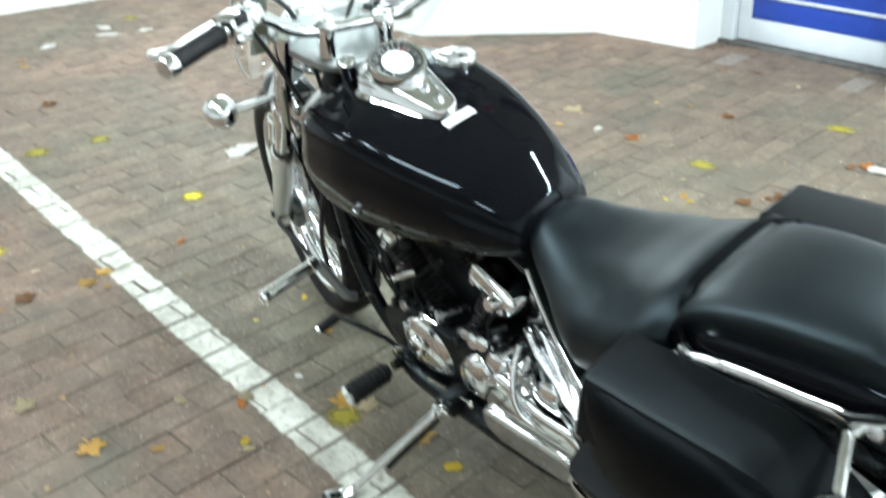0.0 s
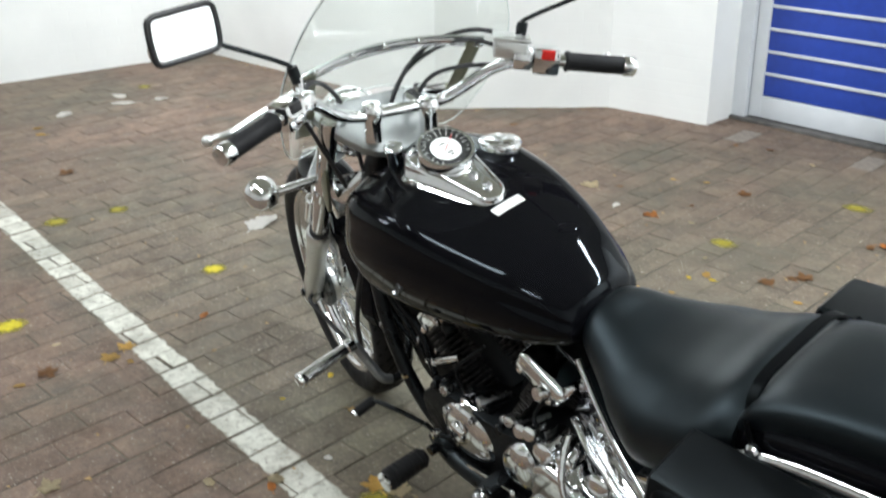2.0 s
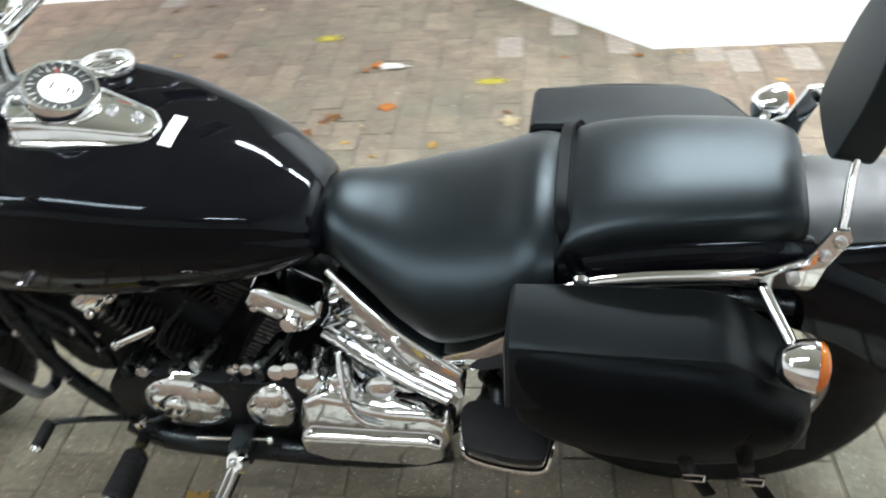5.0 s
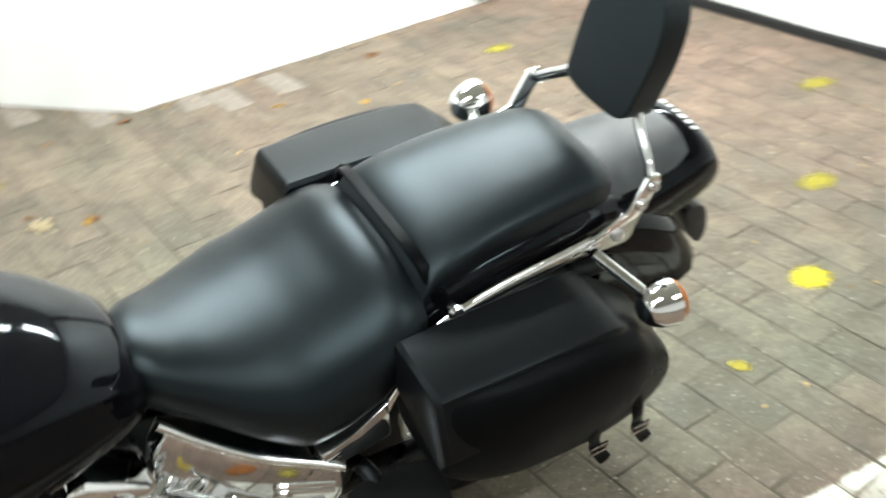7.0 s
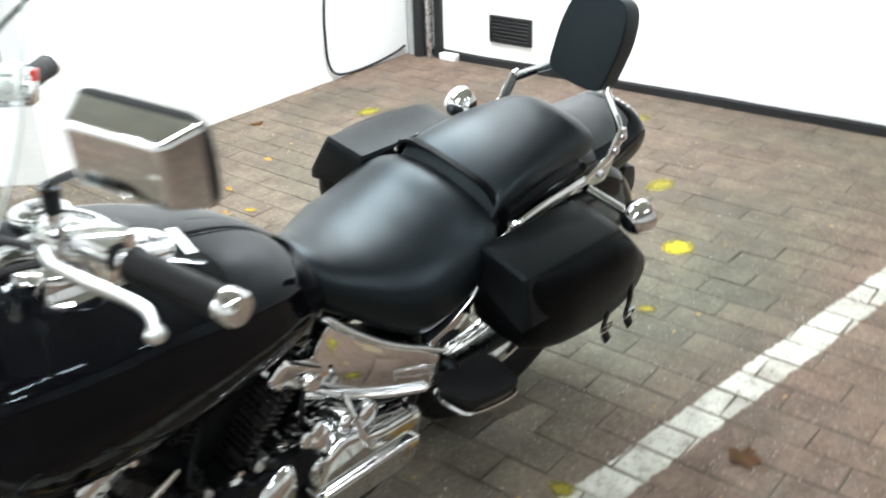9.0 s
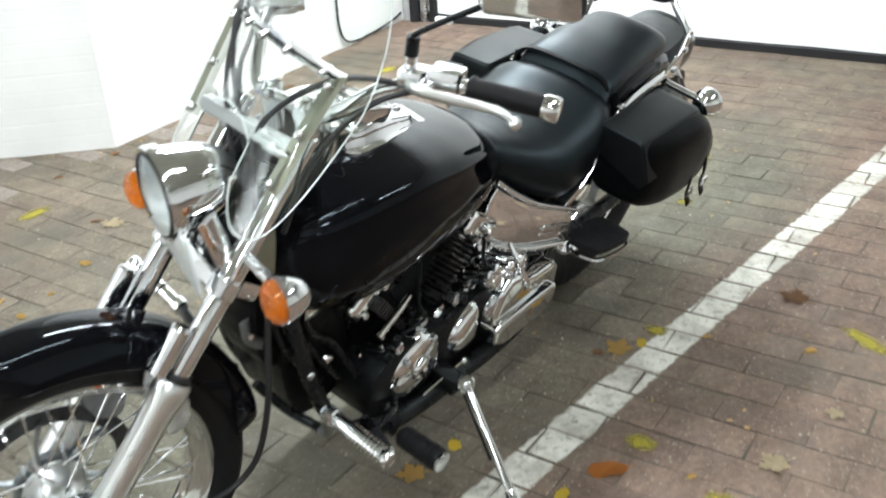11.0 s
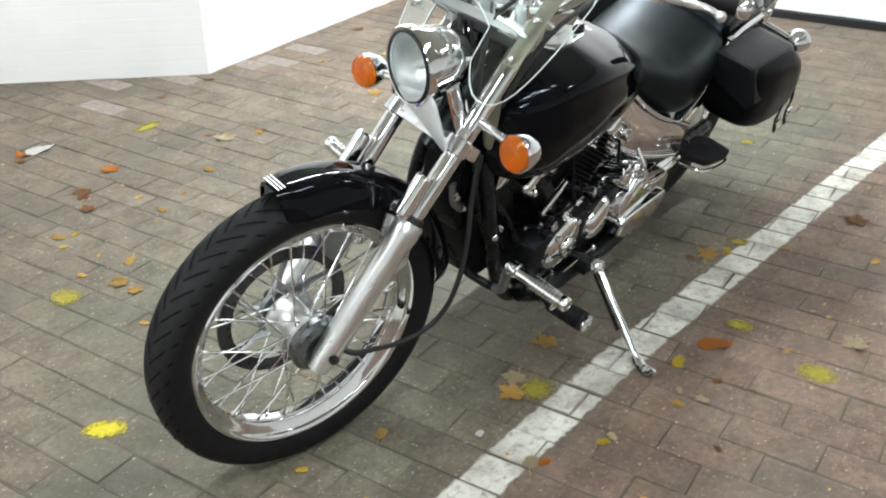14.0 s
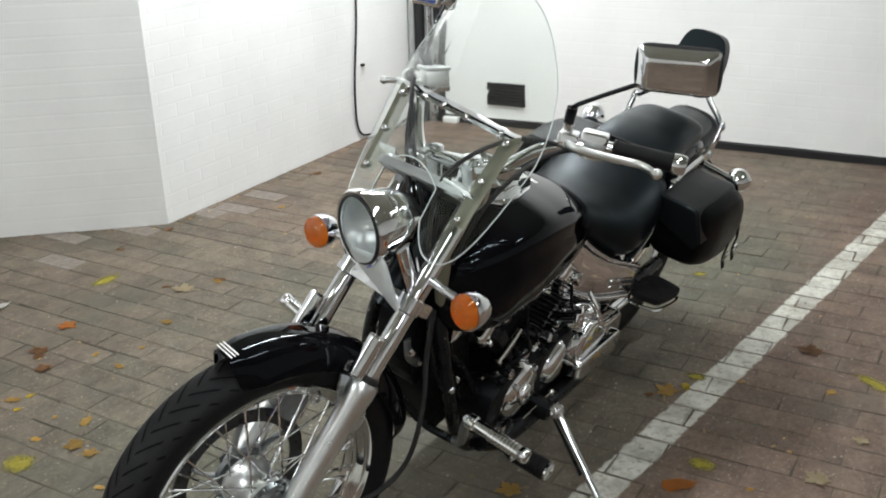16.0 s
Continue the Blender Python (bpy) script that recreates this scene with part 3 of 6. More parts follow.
# the handlebar sits a little crooked in its clamps
BARS = Matrix.Translation((1.12, -0.014, 0.931)) @ Matrix.Rotation(radians(2.8), 4, "X") @ Matrix.Translation((-1.12, 0, -0.935))


# the wheel, legs and fender hang a little askew below the clamps
HANG = Vector((1.59, -0.021, 0.324))
LOWER = (Matrix.Translation(PIVOT) @ Matrix.Rotation(radians(-16.3), 4, AXIS) @ Matrix.Translation(HANG - PIVOT)
         @ Matrix.Rotation(radians(-4.1), 4, "X") @ Matrix.Translation((-1.61, 0, -0.322)))
LOW_PARTS = {"front_wheel", "tyre", "tread_groove", "hub", "spoke", "speedometer_drive", "disc_carrier", "carrier_arm", "brake_disc", "drill_hole_plug", "brake_caliper", "axle", "fork_leg", "dust_seal",
             "fork_tube", "fork_reflector_post", "fender_bracket", "front_fender", "fender_sticker", "lower_fork_clamp"}


def fork_part(name, bm, mat, parent=None, label="", angle=38):
    """A part that turns with the bars."""
    if name == "handlebar" or (parent and parent.name.startswith("handlebar")):
        bm.transform(BARS)
    bm.transform(LOWER if name in LOW_PARTS else TURNED)
    return part(name, bm, mat, parent or bike, label, angle)


def rear_part(name, bm, mat, parent, label="", angle=38):
    """A part of the rear, whose seat and racks sit a little high."""
    bm.transform(Matrix.Translation((0, 0, 0.015)))
    return part(name, bm, mat, parent, label, angle)


def super_ring(bm, x, w, top, bot, n=28, p=2.6, crown=0.0, flat=0.0):
    """A rounded section across the bike at x: half width w between bot and top."""
    mid, h = (top + bot) / 2, (top - bot) / 2
    ring = []
    for k in range(n):
        a = 2 * math.pi * k / n
        c, s = math.cos(a), math.sin(a)
        yy = w * math.copysign(abs(c) ** (2 / p), c)
        zz = h * math.copysign(abs(s) ** (2 / p), s)
        ring.append(bm.verts.new((x, yy * (1 - flat * max(0, -s)), mid + zz + crown * (1 - (yy / max(w, 1e-4)) ** 2) * max(0, s))))
    return ring


def loft(bm, rows, n=28, p=2.6, steps=28, crown=0.0, flat=0.0):
    xs = [r[0] for r in rows]
    lo, hi = min(xs), max(xs)
    rings = []
    for i in range(steps + 1):
        t = i / steps
        t = 0.5 - 0.5 * math.cos(math.pi * t)
        x = lo + (hi - lo) * t
        w, top, bot = lerp_rows(rows, x)
        rings.append(super_ring(bm, x, w, top, bot, n, p, crown, flat))
    skin(bm, rings)
    return bm


def wheel(name, centre, r_tyre, r_rim, width, turned, spokes, label, tread):
    c = Vector(centre)
    put = fork_part if turned else part
    b = bmesh.new()
    rw = width * 0.36
    half = [(-rw, r_rim + 0.008), (-rw - 0.004, r_rim + 0.004), (-rw - 0.001, r_rim - 0.003), (-rw * 0.90, r_rim - 0.006), (-rw * 0.82, r_rim - 0.004), (-rw * 0.74, r_rim - 0.007),
            (-rw * 0.62, r_rim - 0.019), (-rw * 0.44, r_rim - 0.025), (-rw * 0.30, r_rim - 0.024), (-rw * 0.20, r_rim - 0.028)]
    ring_lathe(b, half + [(-h, r) for h, r in reversed(half)] + [(0, r_rim)], c, (0, 1, 0), 72)
    rim = put(name, b, CHROME, bike, label)
    b = bmesh.new()
    hw, s = width / 2, r_tyre - r_rim
    prof = [(-rw + 0.004, r_rim + 0.002), (-rw - 0.004, r_rim + 0.010), (-hw * 0.93, r_rim + s * 0.30), (-hw, r_rim + s * 0.55), (-hw * 0.95, r_rim + s * 0.74), (-hw * 0.72, r_rim + s * 0.91), (-hw * 0.36, r_rim + s * 0.985), (0, r_tyre)]
    prof += [(-h, r) for h, r in reversed(prof[:-1])]
    ring_lathe(b, prof, c, (0, 1, 0), 96)
    put("tyre", b, RUBBER, rim, "black rubber tyre with a worn block tread")
    # tread: dark strips laid on the crown paint the shade of paired curved sipes
    b = bmesh.new()
    for k in range(tread):
        a0 = 2 * math.pi * k / tread
        for sgn in (1, -1):
            row = []
            for j in range(7):
                u = 0.03 + 0.92 * j / 6
                a = a0 + (0.19 * u + 0.06 * u * u) + (0.5 * 2 * math.pi / tread if sgn < 0 else 0)
                yy = sgn * hw * u
                rr = r_rim + s * (1.0 - 0.015 * (u / 0.36) ** 2 if u < 0.36 else 0.985 - 0.245 * ((u - 0.36) / 0.59) ** 1.6) + 0.0012
                row.append((a, yy, rr))
            for (a, yy, rr), (a2, y2, r2) in zip(row, row[1:]):
                wd = 0.0034 / r_tyre
                q = [b.verts.new(c + Vector((ra * math.cos(t), ry, ra * math.sin(t)))) for t, ry, ra in ((a - wd, yy, rr), (a + wd, yy, rr), (a2 + wd, y2, r2), (a2 - wd, y2, r2))]
                b.faces.new(q)
    tagged(put("tread_groove", b, GROOVE_SHADE, rim), kind="stuff")
    b = bmesh.new()
    hl = 0.055 if turned else 0.09
    lathe(b, [(-hl, 0.012), (-hl, 0.042), (-hl * 0.85, 0.054), (-hl * 0.70, 0.056), (-hl * 0.55, 0.050), (-hl * 0.3, 0.040), (hl * 0.3, 0.037), (hl * 0.5, 0.042), (hl * 0.58, 0.052), (hl * 0.75, 0.052), (hl, 0.044), (hl, 0.012)], c, (0, 1, 0), 32)
    put("hub", b, ALU, rim, "cast aluminium hub")
    for k in range(spokes):
        side = 1 if k % 2 else -1
        a = 2 * math.pi * k / spokes
        lead = (1 if (k // 2) % 2 else -1) * 0.62
        p0 = c + Vector((0.049 * math.cos(a + lead), side * hl * 0.65, 0.049 * math.sin(a + lead)))
        p1 = c + Vector(((r_rim - 0.018) * math.cos(a), side * 0.006, (r_rim - 0.018) * math.sin(a)))
        b = bmesh.new()
        tube(b, [p0, p1], 0.0021, 6)
        tube(b, [p1 + (p0 - p1) * 0.09, p1], 0.0036, 6)
        put("spoke", b, CHROME, rim)
    return rim


FW, RW = Vector((1.61, 0, 0.322)), Vector((0, 0, 0.3265))
front_wheel = wheel("front_wheel", FW, 0.322, 0.250, 0.100, True, 40, "spoked front wheel with a chrome rim", 46)
rear_wheel = wheel("rear_wheel", RW, 0.3265, 0.200, 0.168, False, 36, "spoked rear wheel with a wide black tyre", 36)

# front hub fittings
b = bmesh.new()
lathe(b, [(0.050, 0.030), (0.052, 0.060), (0.066, 0.060), (0.074, 0.052), (0.076, 0.034), (0.070, 0.030), (0.066, 0.0)], FW, (0, 1, 0), 32)
fork_part("speedometer_drive", b, DRIVEGREY, front_wheel, "grey round speedometer drive on the hub")
b = bmesh.new()
ring_lathe(b, [(-0.068, 0.150), (-0.064, 0.150), (-0.064, 0.120), (-0.068, 0.120)], FW, (0, 1, 0), 56)
carrier = bmesh.new()
lathe(carrier, [(-0.070, 0.020), (-0.070, 0.058), (-0.066, 0.062), (-0.058, 0.058), (-0.056, 0.020)], FW, (0, 1, 0), 32)
for k in range(6):
    a = k * math.pi / 3 + 0.3
    arm = bmesh.new()
    tube(arm, [FW + Vector((r_ * math.cos(a + (r_ - 0.05) * 3), -0.066, r_ * math.sin(a + (r_ - 0.05) * 3))) for r_ in (0.050, 0.088, 0.124)], [0.013, 0.009, 0.011], 8, 3, (1.0, 0.35))
    fork_part("carrier_arm", arm, GUNMETAL, front_wheel)
fork_part("disc_carrier", carrier, GUNMETAL, front_wheel, "grey cast brake disc carrier")
# black plugs set in the uncut disc paint the dark of its holes
holes = bmesh.new()
for k in range(40):
    a = k * math.pi / 20
    rr = 0.127 + 0.008 * (k % 3)
    lathe(holes, [(-0.0688, 0.0042), (-0.0632, 0.0042)], FW + Vector((rr * math.cos(a), 0, rr * math.sin(a))), (0, 1, 0), 8)
disc = fork_part("brake_disc", b, DISC, front_wheel, "drilled steel brake disc")
tagged(fork_part("drill_hole_plug", holes, DIALBLACK, front_wheel), kind="stuff")
b = bmesh.new()
prism(b, smooth_outline([(1.46, 0.50), (1.50, 0.53), (1.545, 0.50), (1.52, 0.43), (1.475, 0.42)], 4), -0.095, -0.045, 0.008)
fork_part("brake_caliper", b, GUNMETAL, None, "grey brake caliper")
b = bmesh.new()
lathe(b, [(-0.125, 0.012), (-0.115, 0.016), (0.115, 0.010), (0.125, 0.010)], FW, (0, 1, 0), 16)
fork_part("axle", b, BLACKMETAL, front_wheel)

# forks
UP = AXIS
for side in (1, -1):
    base = FW + Vector((-0.004, side * 0.093, 0.0))
    b = bmesh.new()
    lathe(b, [(-0.045, 0.014), (-0.042, 0.021), (-0.01, 0.026), (0.05, 0.027), (0.10, 0.0255), (0.245, 0.0265), (0.278, 0.031), (0.296, 0.031), (0.303, 0.027)], base, UP, 24)
    leg = fork_part("fork_leg", b, ALU, None, "brushed aluminium lower fork leg")
    b = bmesh.new()
    lathe(b, [(0.294, 0.024), (0.314, 0.024), (0.317, 0.021)], base, UP, 20)
    fork_part("dust_seal", b, PLASTIC, leg)
    b = bmesh.new()
    lathe(b, [(0.285, 0.0195), (0.735, 0.0195), (0.740, 0.016)], base, UP, 20)
    fork_part("fork_tube", b, CHROME, leg, "chrome upper fork tube")
    b = bmesh.new()
    off = Vector((0.034, side * 0.004, 0.022))
    lathe(b, [(0.306, 0.012), (0.311, 0.0165), (0.391, 0.0165), (0.396, 0.012)], base + off, UP, 16)
    fork_part("fork_reflector_post", b, CHROME, leg)
    b = bmesh.new()
    prism(b, smooth_outline([(1.40, 0.46), (1.42, 0.58), (1.46, 0.60), (1.475, 0.50), (1.44, 0.43)], 4), side * 0.060 - 0.004, side * 0.060 + 0.004, 0.002)
    fork_part("fender_bracket", b, STEEL, leg)
# clamps
b = bmesh.new()
cl = FW + UP * 0.475
for side in (1, -1):
    lathe(b, [(-0.018, 0.023), (-0.015, 0.0255), (0.015, 0.0255), (0.018, 0.023)], cl + Vector((0, side * 0.093, 0)), UP, 20)
box(b, (-0.075, -0.09, -0.015), (0.015, 0.09, 0.015), 0.006, Matrix.Translation(cl) @ Matrix.Rotation(-radians(RAKE), 4, "Y"))
fork_part("lower_fork_clamp", b, CHROME)
b = bmesh.new()
ct = FW + UP * 0.715
for side in (1, -1):
    lathe(b, [(-0.014, 0.026), (-0.010, 0.029), (0.010, 0.029), (0.016, 0.024)], ct + Vector((0, side * 0.093, 0)), UP, 20)
prism(b, smooth_outline([(-0.105, -0.045), (-0.105, 0.045), (-0.02, 0.118), (0.028, 0.11), (0.028, -0.11), (-0.02, -0.118)], 4), -0.010, 0.010, 0.004,
      Matrix.Translation(ct) @ Matrix.Rotation(-radians(RAKE), 4, "Y") @ Matrix.Rotation(radians(-90), 4, "X"))
fork_part("upper_fork_clamp", b, SATIN, None, "satin metal upper fork clamp")

# front fender
b = bmesh.new()
rings = []
A0, A1 = radians(77), radians(174)
for i in range(41):
    a = A0 + (A1 - A0) * i / 40
    u = i / 40
    wd = 0.066 * min(1, 0.72 + u * 4) * min(1, 0.80 + (1 - u) * 4)
    R = 0.358
    row = []
    for j in range(15):
        v = -1 + 2 * j / 14
        rr = R - 0.058 * abs(v) ** 3.2
        row.append((rr, wd * math.copysign(abs(v) ** 0.8, v)))
    inner = [(r - 0.003, y * 0.97) for r, y in reversed(row)]
    rings.append([b.verts.new(FW + Vector((r * math.cos(a), y, r * math.sin(a)))) for r, y in row + inner])
skin(b, rings)
fender = fork_part("front_fender", b, PAINT, None, "glossy black front fender")
b = bmesh.new()
for k in range(3):
    a = A0 + 0.014 + 0.018 * k
    R = 0.3605
    q = []
    for da in (0, 0.0085):
        q.append([b.verts.new(FW + Vector((R * math.cos(a + da), y, R * math.sin(a + da)))) for y in (-0.026, -0.013, 0, 0.013, 0.026)])
    skin(b, q, caps=False, closed=False)
fork_part("fender_sticker", b, WHITE, fender, "small pale sticker at the fender's tip")

# headlamp
HL = Vector((1.346, -0.003, 0.839))
hd = Vector((1, -0.10, -0.05)).normalized()
b = bmesh.new()
lathe(b, [(-0.115, 0.0035), (-0.112, 0.0261), (-0.095, 0.0478), (-0.06, 0.0644), (-0.01, 0.0713), (0.0, 0.0713), (0.002, 0.0766), (0.018, 0.0783), (0.024, 0.0748), (0.022, 0.0679), (0.010, 0.0661)], HL, hd, 40, caps=False)
lamp = fork_part("headlamp", b, CHROME, None, "round chrome headlamp")
b = bmesh.new()
lathe(b, [(0.012, 0.0687), (0.022, 0.0609), (0.029, 0.0391), (0.032, 0.0000)], HL, hd, 36, caps=False)
fork_part("headlamp_lens", b, LENS, lamp, "fluted clear headlamp glass").visible_shadow = False
b = bmesh.new()
lathe(b, [(0.012, 0.0679), (-0.01, 0.0574), (-0.035, 0.0383), (-0.05, 0.0104), (-0.05, 0.0000)], HL, hd, 36, caps=False)
fork_part("reflector", b, PALEMETAL, lamp, "pale satin reflector bowl")
b = bmesh.new()
lathe(b, [(-0.05, 0.0078), (-0.02, 0.0078), (-0.012, 0.0052), (-0.010, 0.0000)], HL, hd, 14)
fork_part("bulb", b, WHITE, lamp)
b = bmesh.new()
ring_lathe(b, [(0.0215, 0.0690), (0.0255, 0.0685), (0.0262, 0.0655), (0.0215, 0.0640)], HL, hd, 48)
fork_part("gasket", b, PLASTIC, lamp, "thin black rubber gasket")
b = bmesh.new()
tube(b, [(1.24, 0.02, 0.745), (1.27, 0.075, 0.70), (1.30, 0.09, 0.73), (1.328, 0.080, 0.82)], 0.014, 8, 5, (0.4, 1.5))
tube(b, [(1.24, -0.02, 0.745), (1.27, -0.075, 0.70), (1.30, -0.09, 0.73), (1.328, -0.080, 0.82)], 0.014, 8, 5, (0.4, 1.5))
fork_part("headlamp_bracket", b, CHROME, lamp)
b = bmesh.new()
front = smooth_outline([(-0.030, 0.790), (0.020, 0.806), (0.068, 0.800), (0.090, 0.768), (0.114, 0.724), (0.108, 0.715), (0.060, 0.738), (0.010, 0.762)], 4)
prism(b, front, -0.003, 0.003, 0.001, Matrix.Translation((1.366, 0, 0)) @ Matrix.Rotation(radians(90), 4, "Z"))
fork_part("clamp_cover", b, PALEMETAL, None, "satin grey plate between the forks")


def indicator(pos, stalk, facing, name, lens_mat, turned):
    p, f = Vector(pos), Vector(facing).normalized()
    put = fork_part if turned else part
    b = bmesh.new()
    lathe(b, [(-0.046, 0.004), (-0.044, 0.016), (-0.034, 0.026), (-0.016, 0.034), (0.0, 0.037), (0.006, 0.037)], p, f, 28)
    ind = put(name, b, CHROME, bike, "round chrome indicator with an orange lens")
    b = bmesh.new()
    lathe(b, [(0.0070, 0.0345), (0.0130, 0.0330), (0.0125, 0.0315), (0.0165, 0.0300), (0.0160, 0.0280), (0.0195, 0.0255), (0.0190, 0.0230), (0.0220, 0.0190), (0.0215, 0.0160), (0.0240, 0.0110), (0.0235, 0.0075), (0.0250, 0.0040), (0.0250, 0.0)], p, f, 24)
    put("lens", b, lens_mat, ind, "ribbed orange lens")
    b = bmesh.new()
    tube(b, [p - f * 0.012, (p - f * 0.012) * 0.5 + Vector(stalk) * 0.5, stalk], 0.0095, 10, 4)
    put("stalk", b, CHROME, ind)
    return ind


for side in (1, -1):
    indicator((1.305, side * 0.224 + 0.014, 0.747), (1.285, side * 0.11, 0.755), (1, -side * 0.05, 0), "front_indicator", ORANGE, True)
    indicator((-0.110, side * 0.254, 0.644 - side * 0.010), (-0.055, side * 0.150, 0.664), (-1, side * 0.10, 0), "rear_indicator", ORANGE, False)

# handlebar
bar = bmesh.new()
half = [(1.118, 0.0, 0.932), (1.118, 0.085, 0.932), (1.108, 0.14, 0.95), (1.075, 0.20, 0.990), (1.035, 0.26, 1.005), (0.990, 0.310, 1.002), (0.925, 0.435, 0.985)]
RIGHT_SHIFT = Vector((-0.046, 0.030, 0.020))  # the right half is swept further back
tube(bar, [Vector((x, -y, z)) + RIGHT_SHIFT * max(0.0, min(1.0, (y - 0.085) / 0.2)) for x, y, z in reversed(half)] + [(x, y * 0.955, z) for x, y, z in half[1:]], 0.0125, 14, 6)
handlebar = fork_part("handlebar", bar, CHROME, None, "wide chrome handlebar")
for side in (1, -1):
    b = bmesh.new()
    c0 = Vector((1.120, 0.055, 0.888)) if side > 0 else Vector((1.110, -0.066, 0.881))
    lathe(b, [(-0.012, 0.019), (0.028, 0.019), (0.034, 0.022), (0.058, 0.022), (0.066, 0.018), (0.067, 0.008), (0.062, 0.007)], c0, (0, 0, 1), 20)
    fork_part("bar_clamp", b, CHROME, handlebar, "chrome handlebar riser")
    g0, g1 = Vector((0.990, side * 0.312 * (0.955 if side > 0 else 1), 1.002)), Vector((0.926, side * 0.433 * (0.955 if side > 0 else 1), 0.985))
    if side < 0:
        g0, g1 = g0 + RIGHT_SHIFT, g1 + RIGHT_SHIFT
    d = (g1 - g0).normalized()
    b = bmesh.new()
    lathe(b, [(0.0, 0.0185), (0.004, 0.0205), (0.012, 0.0175), (0.110, 0.0175), (0.116, 0.0165)], g0, d, 20)
    fork_part("grip", b, RUBBER, handlebar, "black rubber grip")
    b = bmesh.new()
    lathe(b, [(0.114, 0.0185), (0.118, 0.0195), (0.134, 0.0195), (0.139, 0.016), (0.140, 0.0)], g0, d, 20)
    fork_part("bar_end", b, CHROME, handlebar)
    b = bmesh.new()
    box(b, (-0.023, -0.028, -0.026), (0.023, 0.024, 0.024), 0.007, Matrix.Translation(g0 - d * 0.035) @ d.to_track_quat("Y", "Z").to_matrix().to_4x4())
    sw = fork_part("switch_housing", b, CHROME, handlebar, "chrome switch housing")
    b = bmesh.new()
    box(b, (-0.027 if side > 0 else 0.019, -0.014, 0.006), (-0.019 if side > 0 else 0.027, 0.012, 0.024), 0.002, Matrix.Translation(g0 - d * 0.035) @ d.to_track_quat("Y", "Z").to_matrix().to_4x4())
    fork_part("switch_button", b, REDLENS if side < 0 else PLASTIC, handlebar, "red stop switch" if side < 0 else "black switch")
    if side < 0:
        b = bmesh.new()
        box(b, (-0.030, -0.105, 0.000), (0.022, -0.040, 0.034), 0.006, Matrix.Translation(g0 - d * 0.035) @ d.to_track_quat("Y", "Z").to_matrix().to_4x4())
        box(b, (-0.033, -0.109, 0.034), (0.025, -0.036, 0.041), 0.003, Matrix.Translation(g0 - d * 0.035) @ d.to_track_quat("Y", "Z").to_matrix().to_4x4())
        fork_part("brake_reservoir", b, ALU, handlebar, "silver brake fluid reservoir")
    # lever
    b = bmesh.new()
    fw = Vector((1, 0, 0))
    l0 = g0 - d * 0.075 + fw * 0.026
    tube(b, [l0, l0 + d * 0.03 + fw * 0.024, l0 + d * 0.09 + fw * 0.030, l0 + d * 0.16 + fw * 0.030, l0 + d * 0.205 + fw * 0.056], [0.008, 0.008, 0.007, 0.0065, 0.006], 10, 5, (0.8, 1.2))
    bmesh.ops.create_icosphere(b, subdivisions=2, radius=0.0105, matrix=Matrix.Translation(l0 + d * 0.208 + fw * 0.057))
    fork_part("lever", b, ALU, handlebar, "polished metal lever with a ball end")
    b = bmesh.new()
    box(b, (-0.014, -0.022, -0.016), (0.034, 0.016, 0.016), 0.006, Matrix.Translation(g0 - d * 0.082) @ d.to_track_quat("Y", "Z").to_matrix().to_4x4())
    tube(b, [g0 - d * 0.08 + Vector((0.012, 0, 0.0)), g0 - d * 0.08 + Vector((0.014, 0, 0.045))], 0.010, 10)
    fork_part("lever_bracket", b, CHROME, handlebar)
    # mirror
    s0 = g0 - d * 0.08 + Vector((0.014, 0, 0.045))
    mc = Vector((1.005, 0.428, 1.174)) if side > 0 else Vector((0.835, -0.376, 1.208))
    b = bmesh.new()
    tube(b, [s0, s0 + Vector((0.002, side * 0.015, 0.025)), mc + Vector((0.02, -side * 0.06, -0.03))], 0.0045, 10, 4)
    tube(b, [s0 + Vector((0, 0, -0.01)), s0 + Vector((0.001, side * 0.008, 0.02))], 0.0105, 10)
    mir = fork_part("mirror_stem", b, BLACKMETAL, handlebar, "slim black mirror stem")
    face = Matrix.Translation(mc) @ Matrix.Rotation(radians(26 if side > 0 else -4), 4, "Z") @ Matrix.Rotation(radians(6), 4, "Y")
    b = bmesh.new()
    tmp = bmesh.new()
    bmesh.ops.create_cube(tmp, size=1)
    for v in tmp.verts:
        f = 1.0 if v.co.x < 0 else 0.74
        v.co = Vector((v.co.x * 0.036 + 0.012, v.co.y * 0.146 * f, v.co.z * 0.082 * f))
    bmesh.ops.bevel(tmp, geom=tmp.edges[:], offset=0.008, segments=3, affect="EDGES", profile=0.6)
    join(b, tmp, face)
    shell = fork_part("mirror_shell", b, CHROME, handlebar, "rectangular chrome mirror housing")
    b = bmesh.new()
    out = smooth_outline([(-0.066, -0.020), (-0.066, 0.020), (-0.058, 0.034), (-0.03, 0.036), (0.03, 0.036), (0.058, 0.034), (0.066, 0.020), (0.066, -0.020), (0.058, -0.034), (0.03, -0.036), (-0.03, -0.036), (-0.058, -0.034)], 3)
    prism(b, out, -0.001, 0.001, 0, face @ Matrix.Translation((-0.0062, 0, 0)) @ Matrix.Rotation(radians(90), 4, "Z"))
    fork_part("mirror_glass", b, MIRROR, handlebar, "mirror glass")
    b = bmesh.new()
    o2 = [Vector((x * 1.05, 0, z * 1.07)) for x, z in out]
    tube(b, o2 + [o2[0]], 0.0055, 8)
    b.transform(face @ Matrix.Translation((-0.006, 0, 0)) @ Matrix.Rotation(radians(90), 4, "Z"))
    fork_part("mirror_frame", b, PLASTIC, handlebar, "black mirror rim")

# windscreen
SCREEN_W, SCREEN_Y = 0.250, -0.030


